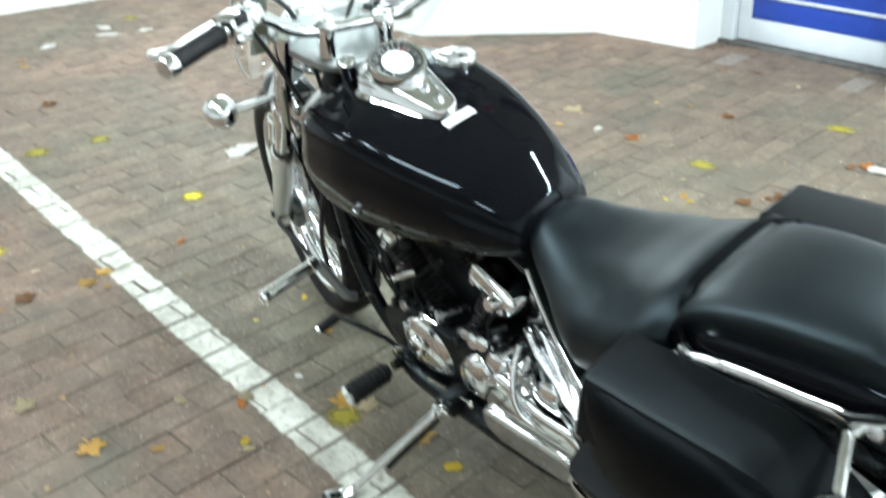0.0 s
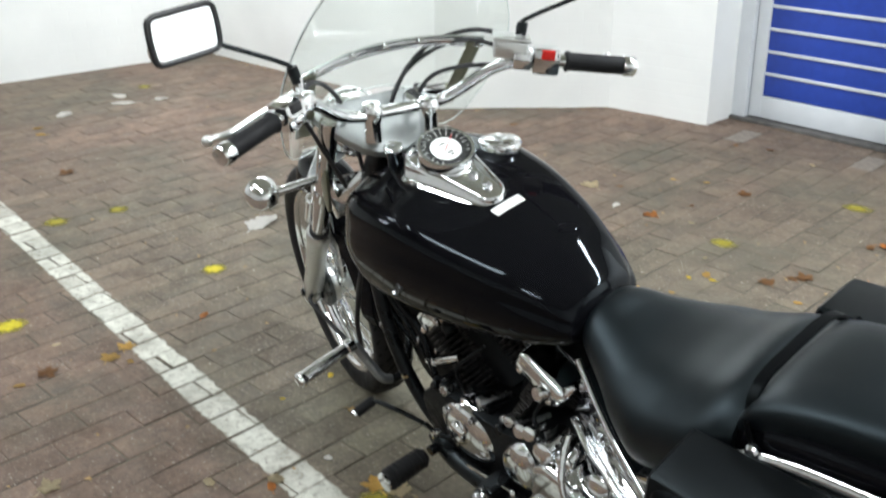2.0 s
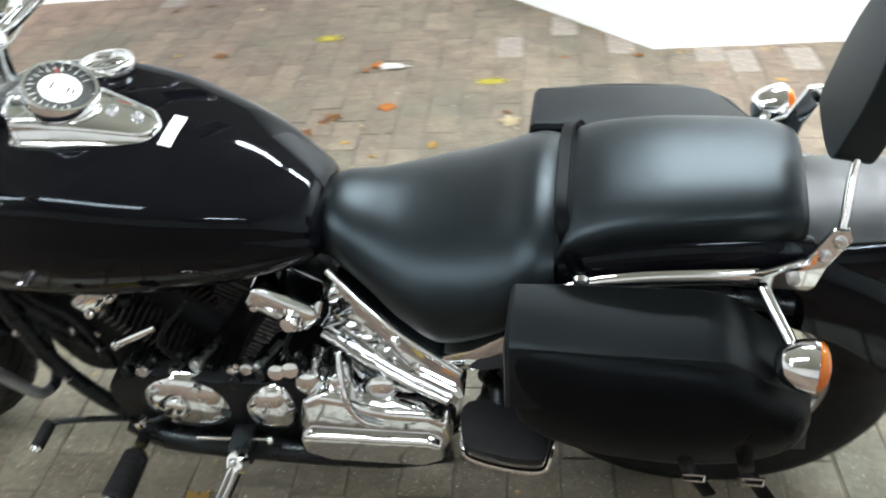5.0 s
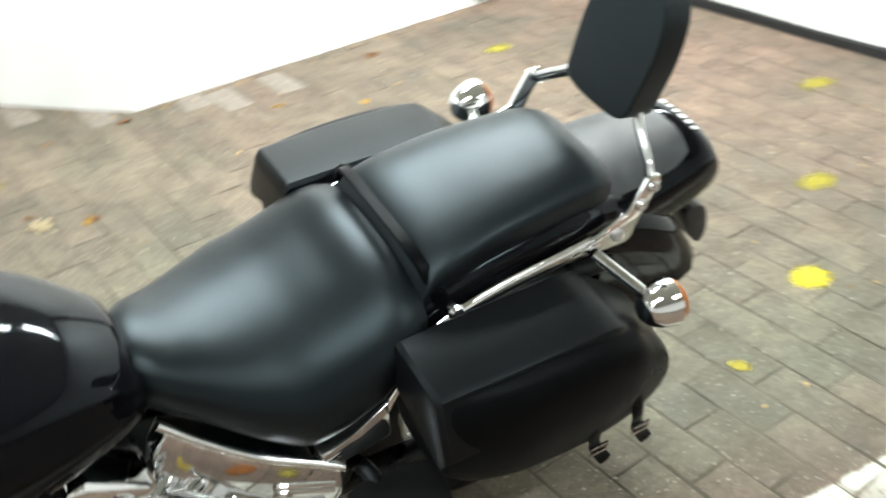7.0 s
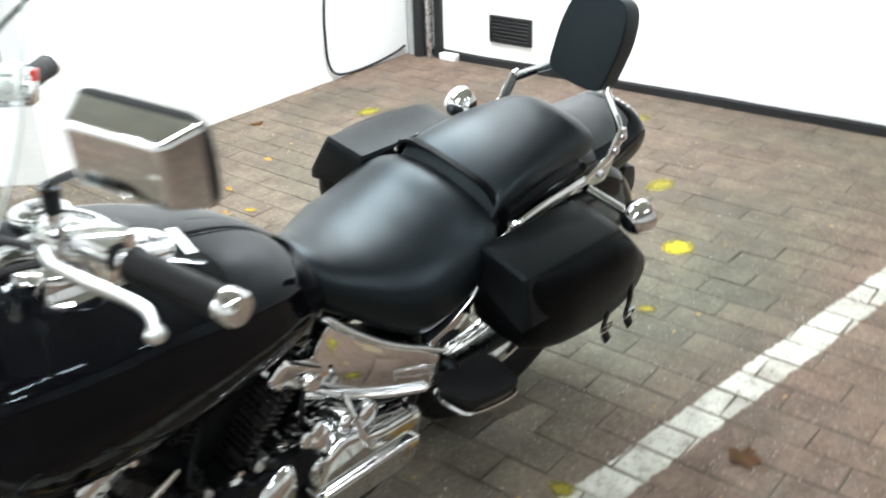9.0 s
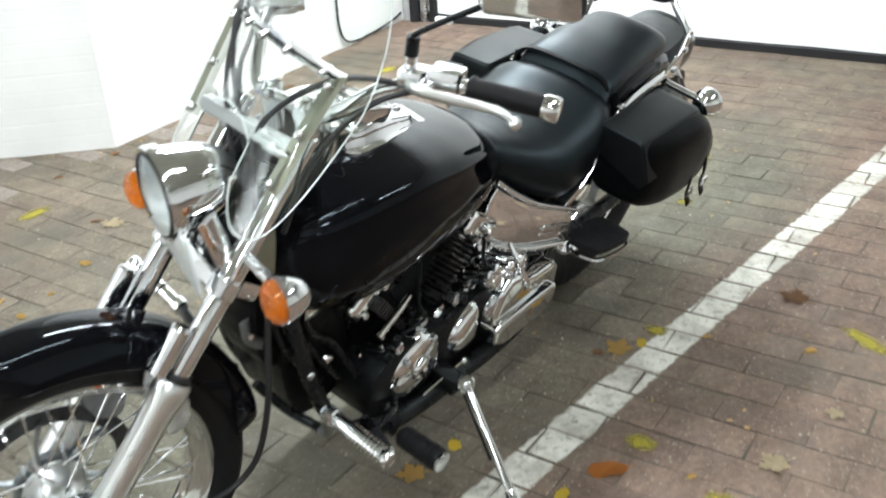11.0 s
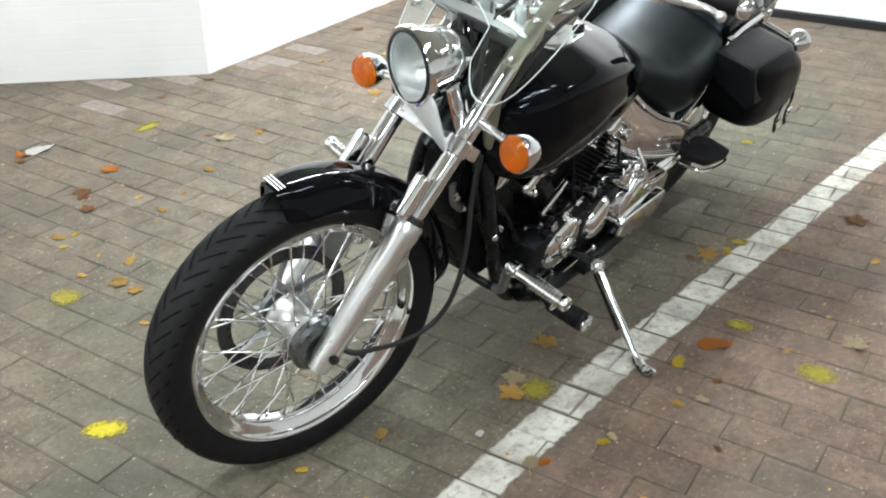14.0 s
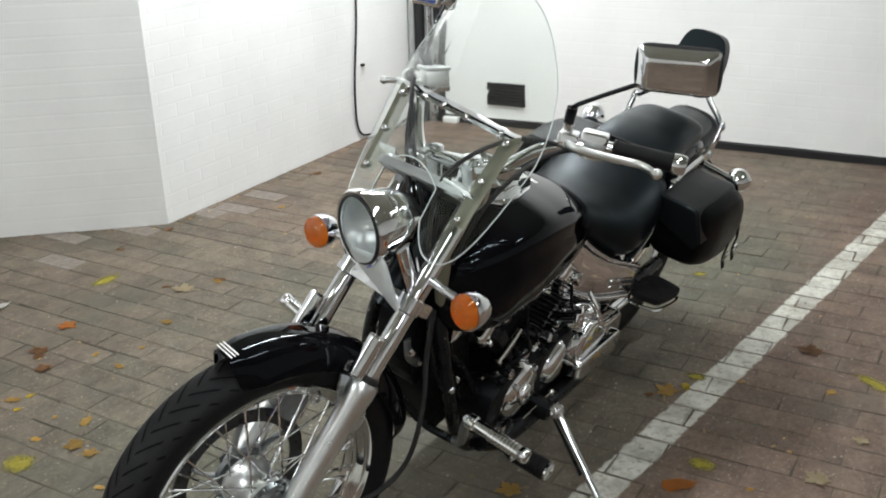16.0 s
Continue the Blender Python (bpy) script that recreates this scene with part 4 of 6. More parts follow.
def on_screen(y, z, back=0.0):
    """A point of the raked, bowed screen, which sits a little to the right and is swept back there like the bar."""
    swept = Vector((-0.046, 0.030, 0.010)) * min(1.0, max(0.0, (0.188 - y) / 0.376))
    return Vector((1.345 - 0.70 * (z - 0.80) - 1.2 * y * y - back, y + SCREEN_Y, z)) + swept


def screen_foot(y):
    """Lower edge: a cut-out over the lamp between two hanging lobes."""
    a = abs(y)
    if a < 0.092:
        return 0.945 - 0.03 * (a / 0.092) ** 2
    if a < 0.165:
        return 0.805 + 0.055 * ((0.165 - a) / 0.073) ** 2.2
    return 0.805 + 0.180 * ((a - 0.165) / 0.085) ** 3


def screen_top(y):
    return 0.985 + 0.285 * math.sqrt(max(0.0, 1 - (y / SCREEN_W) ** 2))


ys = sorted([SCREEN_W * math.sin(math.pi / 2 * (-1 + 2 * i / 44)) for i in range(45)] + [0.0915, 0.0925, -0.0915, -0.0925])
b = bmesh.new()
NV = 26
grid = [[b.verts.new(on_screen(y, screen_foot(y) + (screen_top(y) - screen_foot(y)) * j / NV)) for y in ys] for j in range(NV + 1)]
for j in range(NV):
    for i in range(len(ys) - 1):
        b.faces.new((grid[j][i], grid[j][i + 1], grid[j + 1][i + 1], grid[j + 1][i]))
bmesh.ops.remove_doubles(b, verts=b.verts, dist=0.0004)
bmesh.ops.recalc_face_normals(b, faces=b.faces)
bmesh.ops.solidify(b, geom=b.faces[:], thickness=0.003)
screen = fork_part("windscreen", b, CLEAR, None, "clear acrylic windscreen with a cut-out for the lamp", 30)
screen.visible_shadow = False
# pale tube along the outline paints the bright edge of the clear screen
b = bmesh.new()
tube(b, [on_screen(y, screen_foot(y)) for y in ys] + [on_screen(y, screen_top(y)) for y in reversed(ys[:-1])], 0.0013, 6)
fork_part("screen_edge", b, EDGE_HIGHLIGHT, screen, "added pale rim painting the windscreen's bright edge")
b = bmesh.new()
tube(b, [on_screen(y, 1.044 - 0.5 * y * y, 0.004) for y in [-0.205 + 0.41 * i / 24 for i in range(25)]], 0.0115, 8, 0, (0.20, 1.0))
strap = fork_part("screen_strap", b, CHROME, screen, "flat chrome strap across the screen")
for y in (-0.165, -0.075, 0.0, 0.075, 0.165):
    b = bmesh.new()
    lathe(b, [(-0.014, 0.0), (-0.013, 0.006), (0.009, 0.0065), (0.012, 0.004), (0.013, 0.0)], on_screen(y, 1.044 - 0.5 * y * y, 0.004), (-1, 0, 0.3), 10)
    fork_part("strap_nut", b, CHROME, strap)
for side in (1, -1):
    b = bmesh.new()
    tube(b, [on_screen(side * 0.172, 0.868, 0.006), on_screen(side * 0.178, 0.936, 0.006), on_screen(side * 0.190, 1.030, 0.006)], 0.020, 8, 3, (1.0, 0.10))
    # chrome bracket: the dark it reflects is put into an olive grey colour
    bar_ = fork_part("screen_bracket", b, BRACKET, screen, "flat chrome screen bracket with its dark reflection painted grey, and domed nuts")
    for z, y in ((0.882, 0.173), (0.949, 0.180), (1.016, 0.188)):
        b = bmesh.new()
        bmesh.ops.create_icosphere(b, subdivisions=2, radius=0.0075, matrix=Matrix.Translation(on_screen(side * y, z, -0.004)))
        fork_part("nut", b, CHROME, bar_)
for side in (1, -1):
    b = bmesh.new()
    tube(b, [on_screen(side * 0.085, 0.922, 0.016), on_screen(side * 0.176, 0.908, 0.012)], 0.014, 8, 0, (0.16, 1.0))
    tube(b, [on_screen(side * 0.11, 0.916, 0.014), (1.19, side * 0.095, 0.900)], 0.008, 8, 0, (0.4, 1.0))
    fork_part("screen_mount", b, CHROME, screen, "flat chrome mount holding the screen bracket")
# cables
for k, pts in enumerate(([(1.0, -0.27, 1.06), (1.08, -0.17, 1.12), (1.17, -0.07, 1.06), (1.20, 0.0, 0.90), (1.16, 0.02, 0.80)],
                         [(1.01, -0.26, 1.05), (1.09, -0.15, 1.10), (1.19, -0.06, 1.03), (1.22, -0.01, 0.88), (1.17, -0.02, 0.78)],
                         [(1.02, -0.25, 1.045), (1.10, -0.14, 1.045), (1.16, -0.08, 1.0), (1.18, -0.04, 0.86)],
                         [(1.02, 0.26, 1.045), (1.11, 0.22, 1.03), (1.18, 0.16, 0.94), (1.20, 0.09, 0.80)],
                         [(1.03, 0.25, 1.04), (1.13, 0.17, 1.06), (1.22, 0.08, 0.98), (1.22, 0.04, 0.82)])):
    b = bmesh.new()
    tube(b, [(x, y, z - 0.045) for x, y, z in pts], 0.0048, 8, 6)
    fork_part("cable", b, PLASTIC, handlebar, "black control cable")

# tank: flat top panel within a crease, sides that swell to a belt; x, crease half width, crease z, belt half width, belt z, bottom
TANK = [(0.584, 0.050, 0.662, 0.066, 0.652, 0.634), (0.592, 0.068, 0.684, 0.088, 0.660, 0.630), (0.612, 0.082, 0.703, 0.104, 0.668, 0.624), (0.672, 0.108, 0.741, 0.133, 0.686, 0.614),
        (0.75, 0.132, 0.768, 0.156, 0.700, 0.606), (0.86, 0.151, 0.796, 0.176, 0.714, 0.598), (0.98, 0.158, 0.815, 0.186, 0.720, 0.592),
        (1.08, 0.150, 0.812, 0.180, 0.714, 0.588), (1.15, 0.124, 0.790, 0.156, 0.700, 0.592), (1.195, 0.088, 0.756, 0.116, 0.684, 0.606), (1.222, 0.045, 0.715, 0.064, 0.672, 0.632)]
TANK_Y, TANK_CROWN = 0.010, 0.022
TANK_LEAN = Matrix.Translation((0, 0, 0.72)) @ Matrix.Rotation(radians(-3.0), 4, "X") @ Matrix.Translation((0, 0, -0.72))


def tank_half(x):
    """Half a section of the tank at x, from the bottom's middle up the side and over the crease to the top's middle."""
    wt, zt, wb, zb_, bot = lerp_rows(TANK, x)
    side = spline([(0, 0, bot), (wb * 0.70, 0, bot), (wb * 0.93, 0, bot + (zb_ - bot) * 0.36), (wb, 0, zb_), (wb * 0.45 + wt * 0.55, 0, zb_ * 0.45 + zt * 0.55)], 4)
    low, mid = side[-1], Vector((wt + 0.003, 0, zt + 0.003))
    low = mid + (low - mid) * 0.62
    k0 = 1 - min(0.030 / wt, 0.4)
    high = Vector((wt * k0, 0, zt + 0.001 + TANK_CROWN * (1 - k0 * k0)))
    # the crease: a tight bend between the swelling side and the top panel
    bend = [low * (1 - u) ** 2 + mid * 2 * u * (1 - u) + high * u * u for u in (0.0, 0.16, 0.33, 0.5, 0.67, 0.84, 1.0)]
    over = bend + [Vector((wt * k0 * k, 0, zt + 0.001 + TANK_CROWN * (1 - (k0 * k) ** 2))) for k in (0.86, 0.70, 0.52, 0.34, 0.16, 0.0)]
    return [(p.x, p.z) for p in side] + [(p.x, p.z) for p in over]


b = bmesh.new()
rings = []
for i in range(65):
    u = 0.5 - 0.5 * math.cos(math.pi * i / 64)
    x = 0.584 + (1.222 - 0.584) * u
    half = tank_half(x)
    rings.append([b.verts.new((x, TANK_Y + y, z)) for y, z in half] + [b.verts.new((x, TANK_Y - y * (1.0 + 0.13 * min(1, max(0, (x - 0.62) / 0.25))), z)) for y, z in reversed(half[1:-1])])
skin(b, rings)
b.transform(TANK_LEAN)
tank = part("fuel_tank", b, PAINT, bike, "glossy black teardrop fuel tank", 75)


def tank_top(x, y):
    wt, zt, *_ = lerp_rows(TANK, x)
    k = min(abs(y - TANK_Y) / wt, 1.0)
    return (TANK_LEAN @ Vector((x, y, zt + 0.001 + TANK_CROWN * (1 - k * k)))).z


# console with the speedometer
CON_Y = 0.004
b = bmesh.new()
rings = []
for i in range(33):
    t = i / 32
    x = 0.822 + (1.052 - 0.822) * t
    w = 0.027 + 0.036 * min(1, t / 0.62) ** 0.9
    w *= math.sqrt(max(0.03, 1 - ((0.10 - t) / 0.104) ** 2)) if t < 0.10 else (math.sqrt(max(0.03, 1 - ((t - 0.82) / 0.185) ** 2)) if t > 0.82 else 1)
    h = 0.020 + 0.024 * min(1, t / 0.7)
    z0 = tank_top(x, 0.01) - 0.008
    ring = []
    for k, s in ((1.16, 0.0), (1.16, 0.16), (1.08, 0.22), (0.99, 0.30), (0.93, 0.70), (0.86, 0.90), (0.74, 0.97), (0.4, 1.0), (0.0, 1.01)):
        ring.append((k * w, z0 + h * s))
    ring += [(-y, z) for y, z in reversed(ring[:-1])]
    rings.append([b.verts.new((x, y + CON_Y, z)) for y, z in ring])
skin(b, rings)
console = part("console", b, CHROME, tank, "chrome teardrop console on the tank", 50)
GC = Vector((0.960, CON_Y, tank_top(0.960, 0) + 0.038))
gd = Vector((-0.42, 0, 1)).normalized()
b = bmesh.new()
lathe(b, [(-0.03, 0.050), (0.0, 0.056), (0.012, 0.057), (0.019, 0.054), (0.019, 0.049), (0.012, 0.048)], GC, gd, 36, caps=False)
gauge = part("speedometer", b, CHROME, tank, "round speedometer in a chrome bezel")
b = bmesh.new()
lathe(b, [(0.008, 0.050), (0.009, 0.0)], GC, gd, 36, caps=False)
part("dial", b, DIALBLACK, gauge, "black speedometer dial")
b = bmesh.new()
lathe(b, [(0.0095, 0.030), (0.0105, 0.029), (0.0106, 0.0)], GC, gd, 30, caps=False)
part("dial_centre", b, DIALWHITE, gauge, "white dial centre")
gm = Matrix.Translation(GC + gd * 0.0112) @ gd.to_track_quat("Z", "Y").to_matrix().to_4x4()
b = bmesh.new()
for k in range(19):
    a = radians(-40 + 260 * k / 18)
    r0 = 0.040 if k % 2 else 0.036
    tube(b, [Vector((r0 * math.cos(a), r0 * math.sin(a), -0.001)), Vector((0.0455 * math.cos(a), 0.0455 * math.sin(a), -0.001))], 0.0009, 4)
b.transform(gm)
part("dial_marks", b, DIALWHITE, gauge)
b = bmesh.new()
tube(b, [(-0.008, -0.006, 0.001), (0.034, 0.020, 0.001)], [0.0014, 0.0006], 5)
b.transform(gm)
part("needle", b, REDLENS, gauge, "red needle")
b = bmesh.new()
for yy, w in ((0.012, 0.018), (-0.012, 0.015), (-0.019, 0.010)):
    box(b, (-0.002, yy - 0.0, -0.0006), (0.002, yy + 0.001, 0.0006))
    box(b, (-w / 2, yy - 0.0018, -0.0004), (w / 2, yy + 0.0018, 0.0004))
b.transform(gm)
part("dial_window", b, DIALBLACK, gauge)
b = bmesh.new()
lathe(b, [(0.0165, 0.050), (0.0185, 0.030), (0.019, 0.0)], GC, gd, 30, caps=False)
gl = part("gauge_glass", b, CLEAR, gauge)
gl.visible_shadow = False
for sx in (0.888, 0.852):
    b = bmesh.new()
    lathe(b, [(0, 0.009), (0.004, 0.009), (0.006, 0.007), (0.006, 0.004), (0.004, 0.0035), (0.004, 0.0)], (sx, CON_Y, tank_top(sx, 0) + (0.0215 if sx > 0.87 else 0.0165)), (-0.25, 0, 1), 16)
    part("console_screw", b, STEEL, console)
b = bmesh.new()
cz = tank_top(0.955, -0.10)
lathe(b, [(-0.014, 0.042), (-0.002, 0.044), (0.003, 0.042), (0.005, 0.036), (0.004, 0.033), (0.007, 0.029), (0.009, 0.016), (0.0095, 0.0)], (0.952, -0.126, cz + 0.008), (0.0, -0.20, 1), 32)
cap = part("filler_cap", b, CHROME, tank, "round chrome filler cap")
b = bmesh.new()
box(b, (0.938, -0.138, cz + 0.0165), (0.966, -0.118, cz + 0.020), 0.0015)
part("cap_flap", b, STEEL, cap)
b = bmesh.new()
q = []
for x in (0.795, 0.815):
    q.append([b.verts.new((x + 0.10 * (y - 0.0), y, tank_top(x, y) + 0.0014)) for y in [0.035 - 0.0065 * k for k in range(11)]])
skin(b, q, caps=False, closed=False)
part("tank_sticker", b, WHITE, tank, "small white sticker behind the console")
b = bmesh.new()
lathe(b, [(-0.05, 0.016), (0.0, 0.016), (0.004, 0.019), (0.012, 0.019), (0.015, 0.015), (0.015, 0.006), (0.011, 0.005), (0.011, 0.0)], (1.060, 0.052, 0.878), (-0.25, 0.1, 1), 20)
part("ignition_lock", b, CHROME, bike, "chrome ignition lock ahead of the console")
# frame
b = bmesh.new()
tube(b, [(1.215, 0, 0.80), (1.02, 0, 0.70), (0.75, 0, 0.60), (0.5, 0, 0.55)], 0.022, 12, 5)
tube(b, [tuple(PIVOT + AXIS * 0.80), tuple(PIVOT + AXIS * 1.02)], 0.034, 16)
for s in (1, -1):
    tube(b, [(1.20, s * 0.02, 0.72), (1.20, s * 0.08, 0.60), (1.16, s * 0.115, 0.42), (1.09, s * 0.125, 0.27), (0.98, s * 0.125, 0.185), (0.75, s * 0.125, 0.175), (0.50, s * 0.125, 0.19), (0.36, s * 0.12, 0.30), (0.34, s * 0.11, 0.46), (0.48, s * 0.06, 0.56)], 0.016, 12, 6)
    tube(b, [(0.36, s * 0.12, 0.33), (0.16, s * 0.125, 0.325), (0.0, s * 0.125, 0.3265)], 0.020, 12, 4)
    tube(b, [(0.50, s * 0.07, 0.57), (0.30, s * 0.12, 0.58), (0.10, s * 0.13, 0.63), (-0.10, s * 0.14, 0.62)], 0.014, 10, 5)
frame_part = part("frame", b, BLACKMETAL, bike, "black tubular frame")
b = bmesh.new()
prism(b, smooth_outline([(1.185, 0.50), (1.215, 0.62), (1.24, 0.62), (1.232, 0.50), (1.20, 0.43), (1.175, 0.44)], 3), -0.048, 0.048, 0.006)
part("radiator_panel", b, CASTBLACK, bike, "black panel ahead of the engine")

# engine
b = bmesh.new()
prism(b, smooth_outline([(1.02, 0.26), (1.02, 0.35), (0.93, 0.385), (0.80, 0.375), (0.66, 0.385), (0.52, 0.37), (0.50, 0.26), (0.60, 0.19), (0.93, 0.18)], 5), -0.15, 0.158, 0.015)
engine = part("engine", b, CASTBLACK, bike, "black V-twin engine with chrome covers")


def cylinder(foot, lean, nfins, edge):
    ax = Vector((math.sin(radians(lean)), 0, math.cos(radians(lean))))
    f = Vector(foot)
    rot = Matrix.Translation(f) @ Matrix.Rotation(radians(lean), 4, "Y")
    bb = bmesh.new()
    lathe(bb, [(0, 0.060), (0.20, 0.060)], f, ax, 28)
    cy = part("cylinder", bb, CASTBLACK, engine, "black finned cylinder")
    for k in range(nfins):
        bb = bmesh.new()
        sz = 0.096 - 0.006 * (k == 0) + 0.004 * (k > nfins * 0.55)
        tmp = bmesh.new()
        bmesh.ops.create_cube(tmp, size=1)
        for v in tmp.verts:
            v.co = Vector((v.co.x * 2 * sz, v.co.y * 2 * sz * 1.26, v.co.z * 0.0042 + 0.018 + 0.0122 * k))
        bmesh.ops.bevel(tmp, geom=[e for e in tmp.edges if abs((e.verts[0].co - e.verts[1].co).z) > 0.002], offset=0.086, segments=7, affect="EDGES")
        join(bb, tmp, rot)
        part("cooling_fin", bb, edge if k % 2 else FIN, cy)
    bb = bmesh.new()
    box(bb, (-0.060, -0.085, 0.20), (0.060, 0.080, 0.235), 0.014, rot)
    part("head_cover", bb, CASTBLACK, cy, "black cylinder head cover")


cylinder((0.865, 0, 0.36), 40, 15, FIN)
cylinder((0.790, 0, 0.355), -34, 15, FIN)

# chrome plate on the rear cylinder's head
hr = Matrix.Translation((0.790, 0, 0.355)) @ Matrix.Rotation(radians(-34), 4, "Y")
b = bmesh.new()
box(b, (-0.060, 0.050, 0.194), (0.060, 0.130, 0.250), 0.018, hr, 4)
part("head_plate", b, CHROME, engine, "chrome cover plate on the cylinder head")
for dx in (-0.040, 0.038):
    b = bmesh.new()
    lathe(b, [(0, 0.008), (0.010, 0.008), (0.013, 0.005), (0.013, 0.0)], hr @ Vector((dx, 0.120, 0.204)), (0.1, 1, 0.3), 12)
    part("plate_bolt", b, CHROME, engine)
b = bmesh.new()
lathe(b, [(0, 0.016), (0.03, 0.016), (0.034, 0.012), (0.035, 0.0)], (0.645, 0.118, 0.520), (0.2, 1, 0.4), 16)
part("plate_bolt", b, CHROME, engine)

fr = Matrix.Translation((0.865, 0, 0.36)) @ Matrix.Rotation(radians(40), 4, "Y")
b = bmesh.new()
box(b, (-0.052, 0.050, 0.186), (0.052, 0.112, 0.240), 0.018, fr, 4)
part("head_plate", b, CHROME, engine, "chrome cover plate on the cylinder head")
for dx in (-0.034, 0.034):
    b = bmesh.new()
    lathe(b, [(0, 0.008), (0.010, 0.008), (0.013, 0.005), (0.013, 0.0)], fr @ Vector((dx, 0.108, 0.200)), (-0.1, 1, 0.3), 12)
    part("plate_bolt", b, CHROME, engine)
# grey cover beside the steering neck
b = bmesh.new()
prism(b, smooth_outline([(1.235, 0.79), (1.262, 0.79), (1.268, 0.745), (1.262, 0.70), (1.245, 0.69), (1.236, 0.74)], 4), 0.108, 0.116, 0.003)
fork_part("neck_cover", b, BRACKET, None, "grey metal plate beside the steering neck")
# left side covers
b = bmesh.new()
dome(b, smooth_outline([(0.800, 0.290), (0.810, 0.342), (0.842, 0.378), (0.888, 0.390), (0.936, 0.370), (0.970, 0.330), (0.966, 0.276), (0.930, 0.236), (0.872, 0.228), (0.820, 0.248)], 5), 0.09, 0.176)
cc = part("crankcase_cover", b, CHROME, engine, "polished chrome crankcase cover with bolts")
for k in range(4):
    a = k * math.pi / 2 + 0.6
    b = bmesh.new()
    lathe(b, [(0, 0.0085), (0.010, 0.0085), (0.013, 0.006), (0.013, 0.0)], (0.882 + 0.060 * math.cos(a), 0.160, 0.318 + 0.060 * math.sin(a)), (0, 1, 0), 10)
    part("cover_bolt", b, STEEL, cc)
b = bmesh.new()
dome(b, smooth_outline([(0.878, 0.296), (0.872, 0.326), (0.890, 0.348), (0.914, 0.334), (0.918, 0.306), (0.900, 0.288)], 5), 0.16, 0.190)
part("cover_boss", b, CHROME, cc)
for k in range(3):
    a = k * 2.1 + 0.4
    b = bmesh.new()
    lathe(b, [(0, 0.0055), (0.005, 0.0055), (0.006, 0.003), (0.004, 0.0)], (0.895 + 0.013 * math.cos(a), 0.187, 0.318 + 0.014 * math.sin(a)), (0, 1, 0), 10)
    part("boss_screw", b, DIALBLACK, cc)
b = bmesh.new()
dome(b, smooth_outline([(0.682, 0.272), (0.680, 0.345), (0.700, 0.382), (0.740, 0.368), (0.778, 0.318), (0.768, 0.268), (0.725, 0.252)], 5), 0.09, 0.182)
part("gear_cover", b, CHROME, engine, "rounded chrome gear cover")
b = bmesh.new()
prism(b, [(0.660, 0.262), (0.664, 0.325), (0.648, 0.386), (0.612, 0.412), (0.568, 0.402), (0.545, 0.380), (0.50, 0.372), (0.435, 0.372), (0.406, 0.350), (0.402, 0.305), (0.420, 0.262), (0.46, 0.246), (0.62, 0.244)], 0.08, 0.200, 0.020, segs=4)
lc = part("drive_cover", b, CHROME, engine, "long polished chrome drive cover")
b = bmesh.new()
prism(b, [(0.664, 0.258), (0.666, 0.300), (0.650, 0.312), (0.44, 0.316), (0.418, 0.306), (0.420, 0.262), (0.455, 0.240), (0.62, 0.238)], 0.15, 0.214, 0.018, segs=4)
part("drive_cover_rim", b, CHROME, lc)
for x, z, r, ln in ((0.640, 0.405, 0.024, 0.030), (0.585, 0.412, 0.020, 0.030), (0.520, 0.386, 0.026, 0.018)):
    b = bmesh.new()
    lathe(b, [(-0.05, r), (ln * 0.6, r), (ln * 0.85, r * 0.86), (ln, r * 0.5), (ln * 1.02, 0.0)], (x, 0.150, z), (-0.15, 1, 0.25), 20)
    part("cover_cap", b, CHROME, engine, "rounded chrome cap")
b = bmesh.new()
tube(b, [(0.580, 0.15, 0.47), (0.575, 0.180, 0.43), (0.565, 0.200, 0.39), (0.545, 0.206, 0.360), (0.515, 0.203, 0.345)], [0.005, 0.006, 0.007, 0.007, 0.006], 12, 6)
part("hose_cover", b, CHROME, engine, "curved chrome hose cover")
for k in range(3):
    b = bmesh.new()
    tube(b, [(0.60 - 0.012 * k, 0.11, 0.455 - 0.018 * k), (0.54 - 0.01 * k, 0.135, 0.425 - 0.02 * k), (0.46, 0.15, 0.405 - 0.02 * k), (0.41, 0.15, 0.395 - 0.02 * k)], 0.006 + 0.002 * (k % 2), 10, 5)
    part("engine_pipe", b, CHROME if k != 1 else BLACKMETAL, engine)
for k, x in enumerate((0.69, 0.665)):
    b = bmesh.new()
    lathe(b, [(0, 0.011), (0.03, 0.011), (0.034, 0.014), (0.044, 0.014), (0.046, 0.009), (0.046, 0.0)], (x, 0.14, 0.425 + 0.008 * k), (-0.2, 1, 0.5), 14)
    part("cover_nut", b, CHROME, engine)
# short chrome rod under the front cylinder, and the shift linkage
b = bmesh.new()
tube(b, [(0.984, 0.128, 0.432), (0.940, 0.128, 0.458), (0.898, 0.126, 0.482)], [0.0085, 0.0085, 0.007], 12, 3)
lathe(b, [(-0.004, 0.008), (-0.003, 0.0115), (0.004, 0.0115), (0.006, 0.008)], (0.984, 0.128, 0.432), (0.86, 0, -0.5), 12)
part("engine_rod", b, CHROME, engine, "short straight chrome rod")
b = bmesh.new()
tube(b, [(0.880, 0.184, 0.236), (0.742, 0.184, 0.245)], 0.0038, 8)
bmesh.ops.create_uvsphere(b, u_segments=12, v_segments=8, radius=0.009, matrix=Matrix.Translation((0.740, 0.184, 0.245)))
part("shift_linkage", b, CHROME, engine, "thin chrome shift linkage rod")
b = bmesh.new()
lathe(b, [(0, 0.014), (0.012, 0.014), (0.019, 0.010), (0.022, 0.005), (0.0225, 0)], (0.945, 0.095, 0.522), (0.2, 1, 0.2), 18)
part("domed_plug", b, BLACKMETAL, engine, "black domed plug")
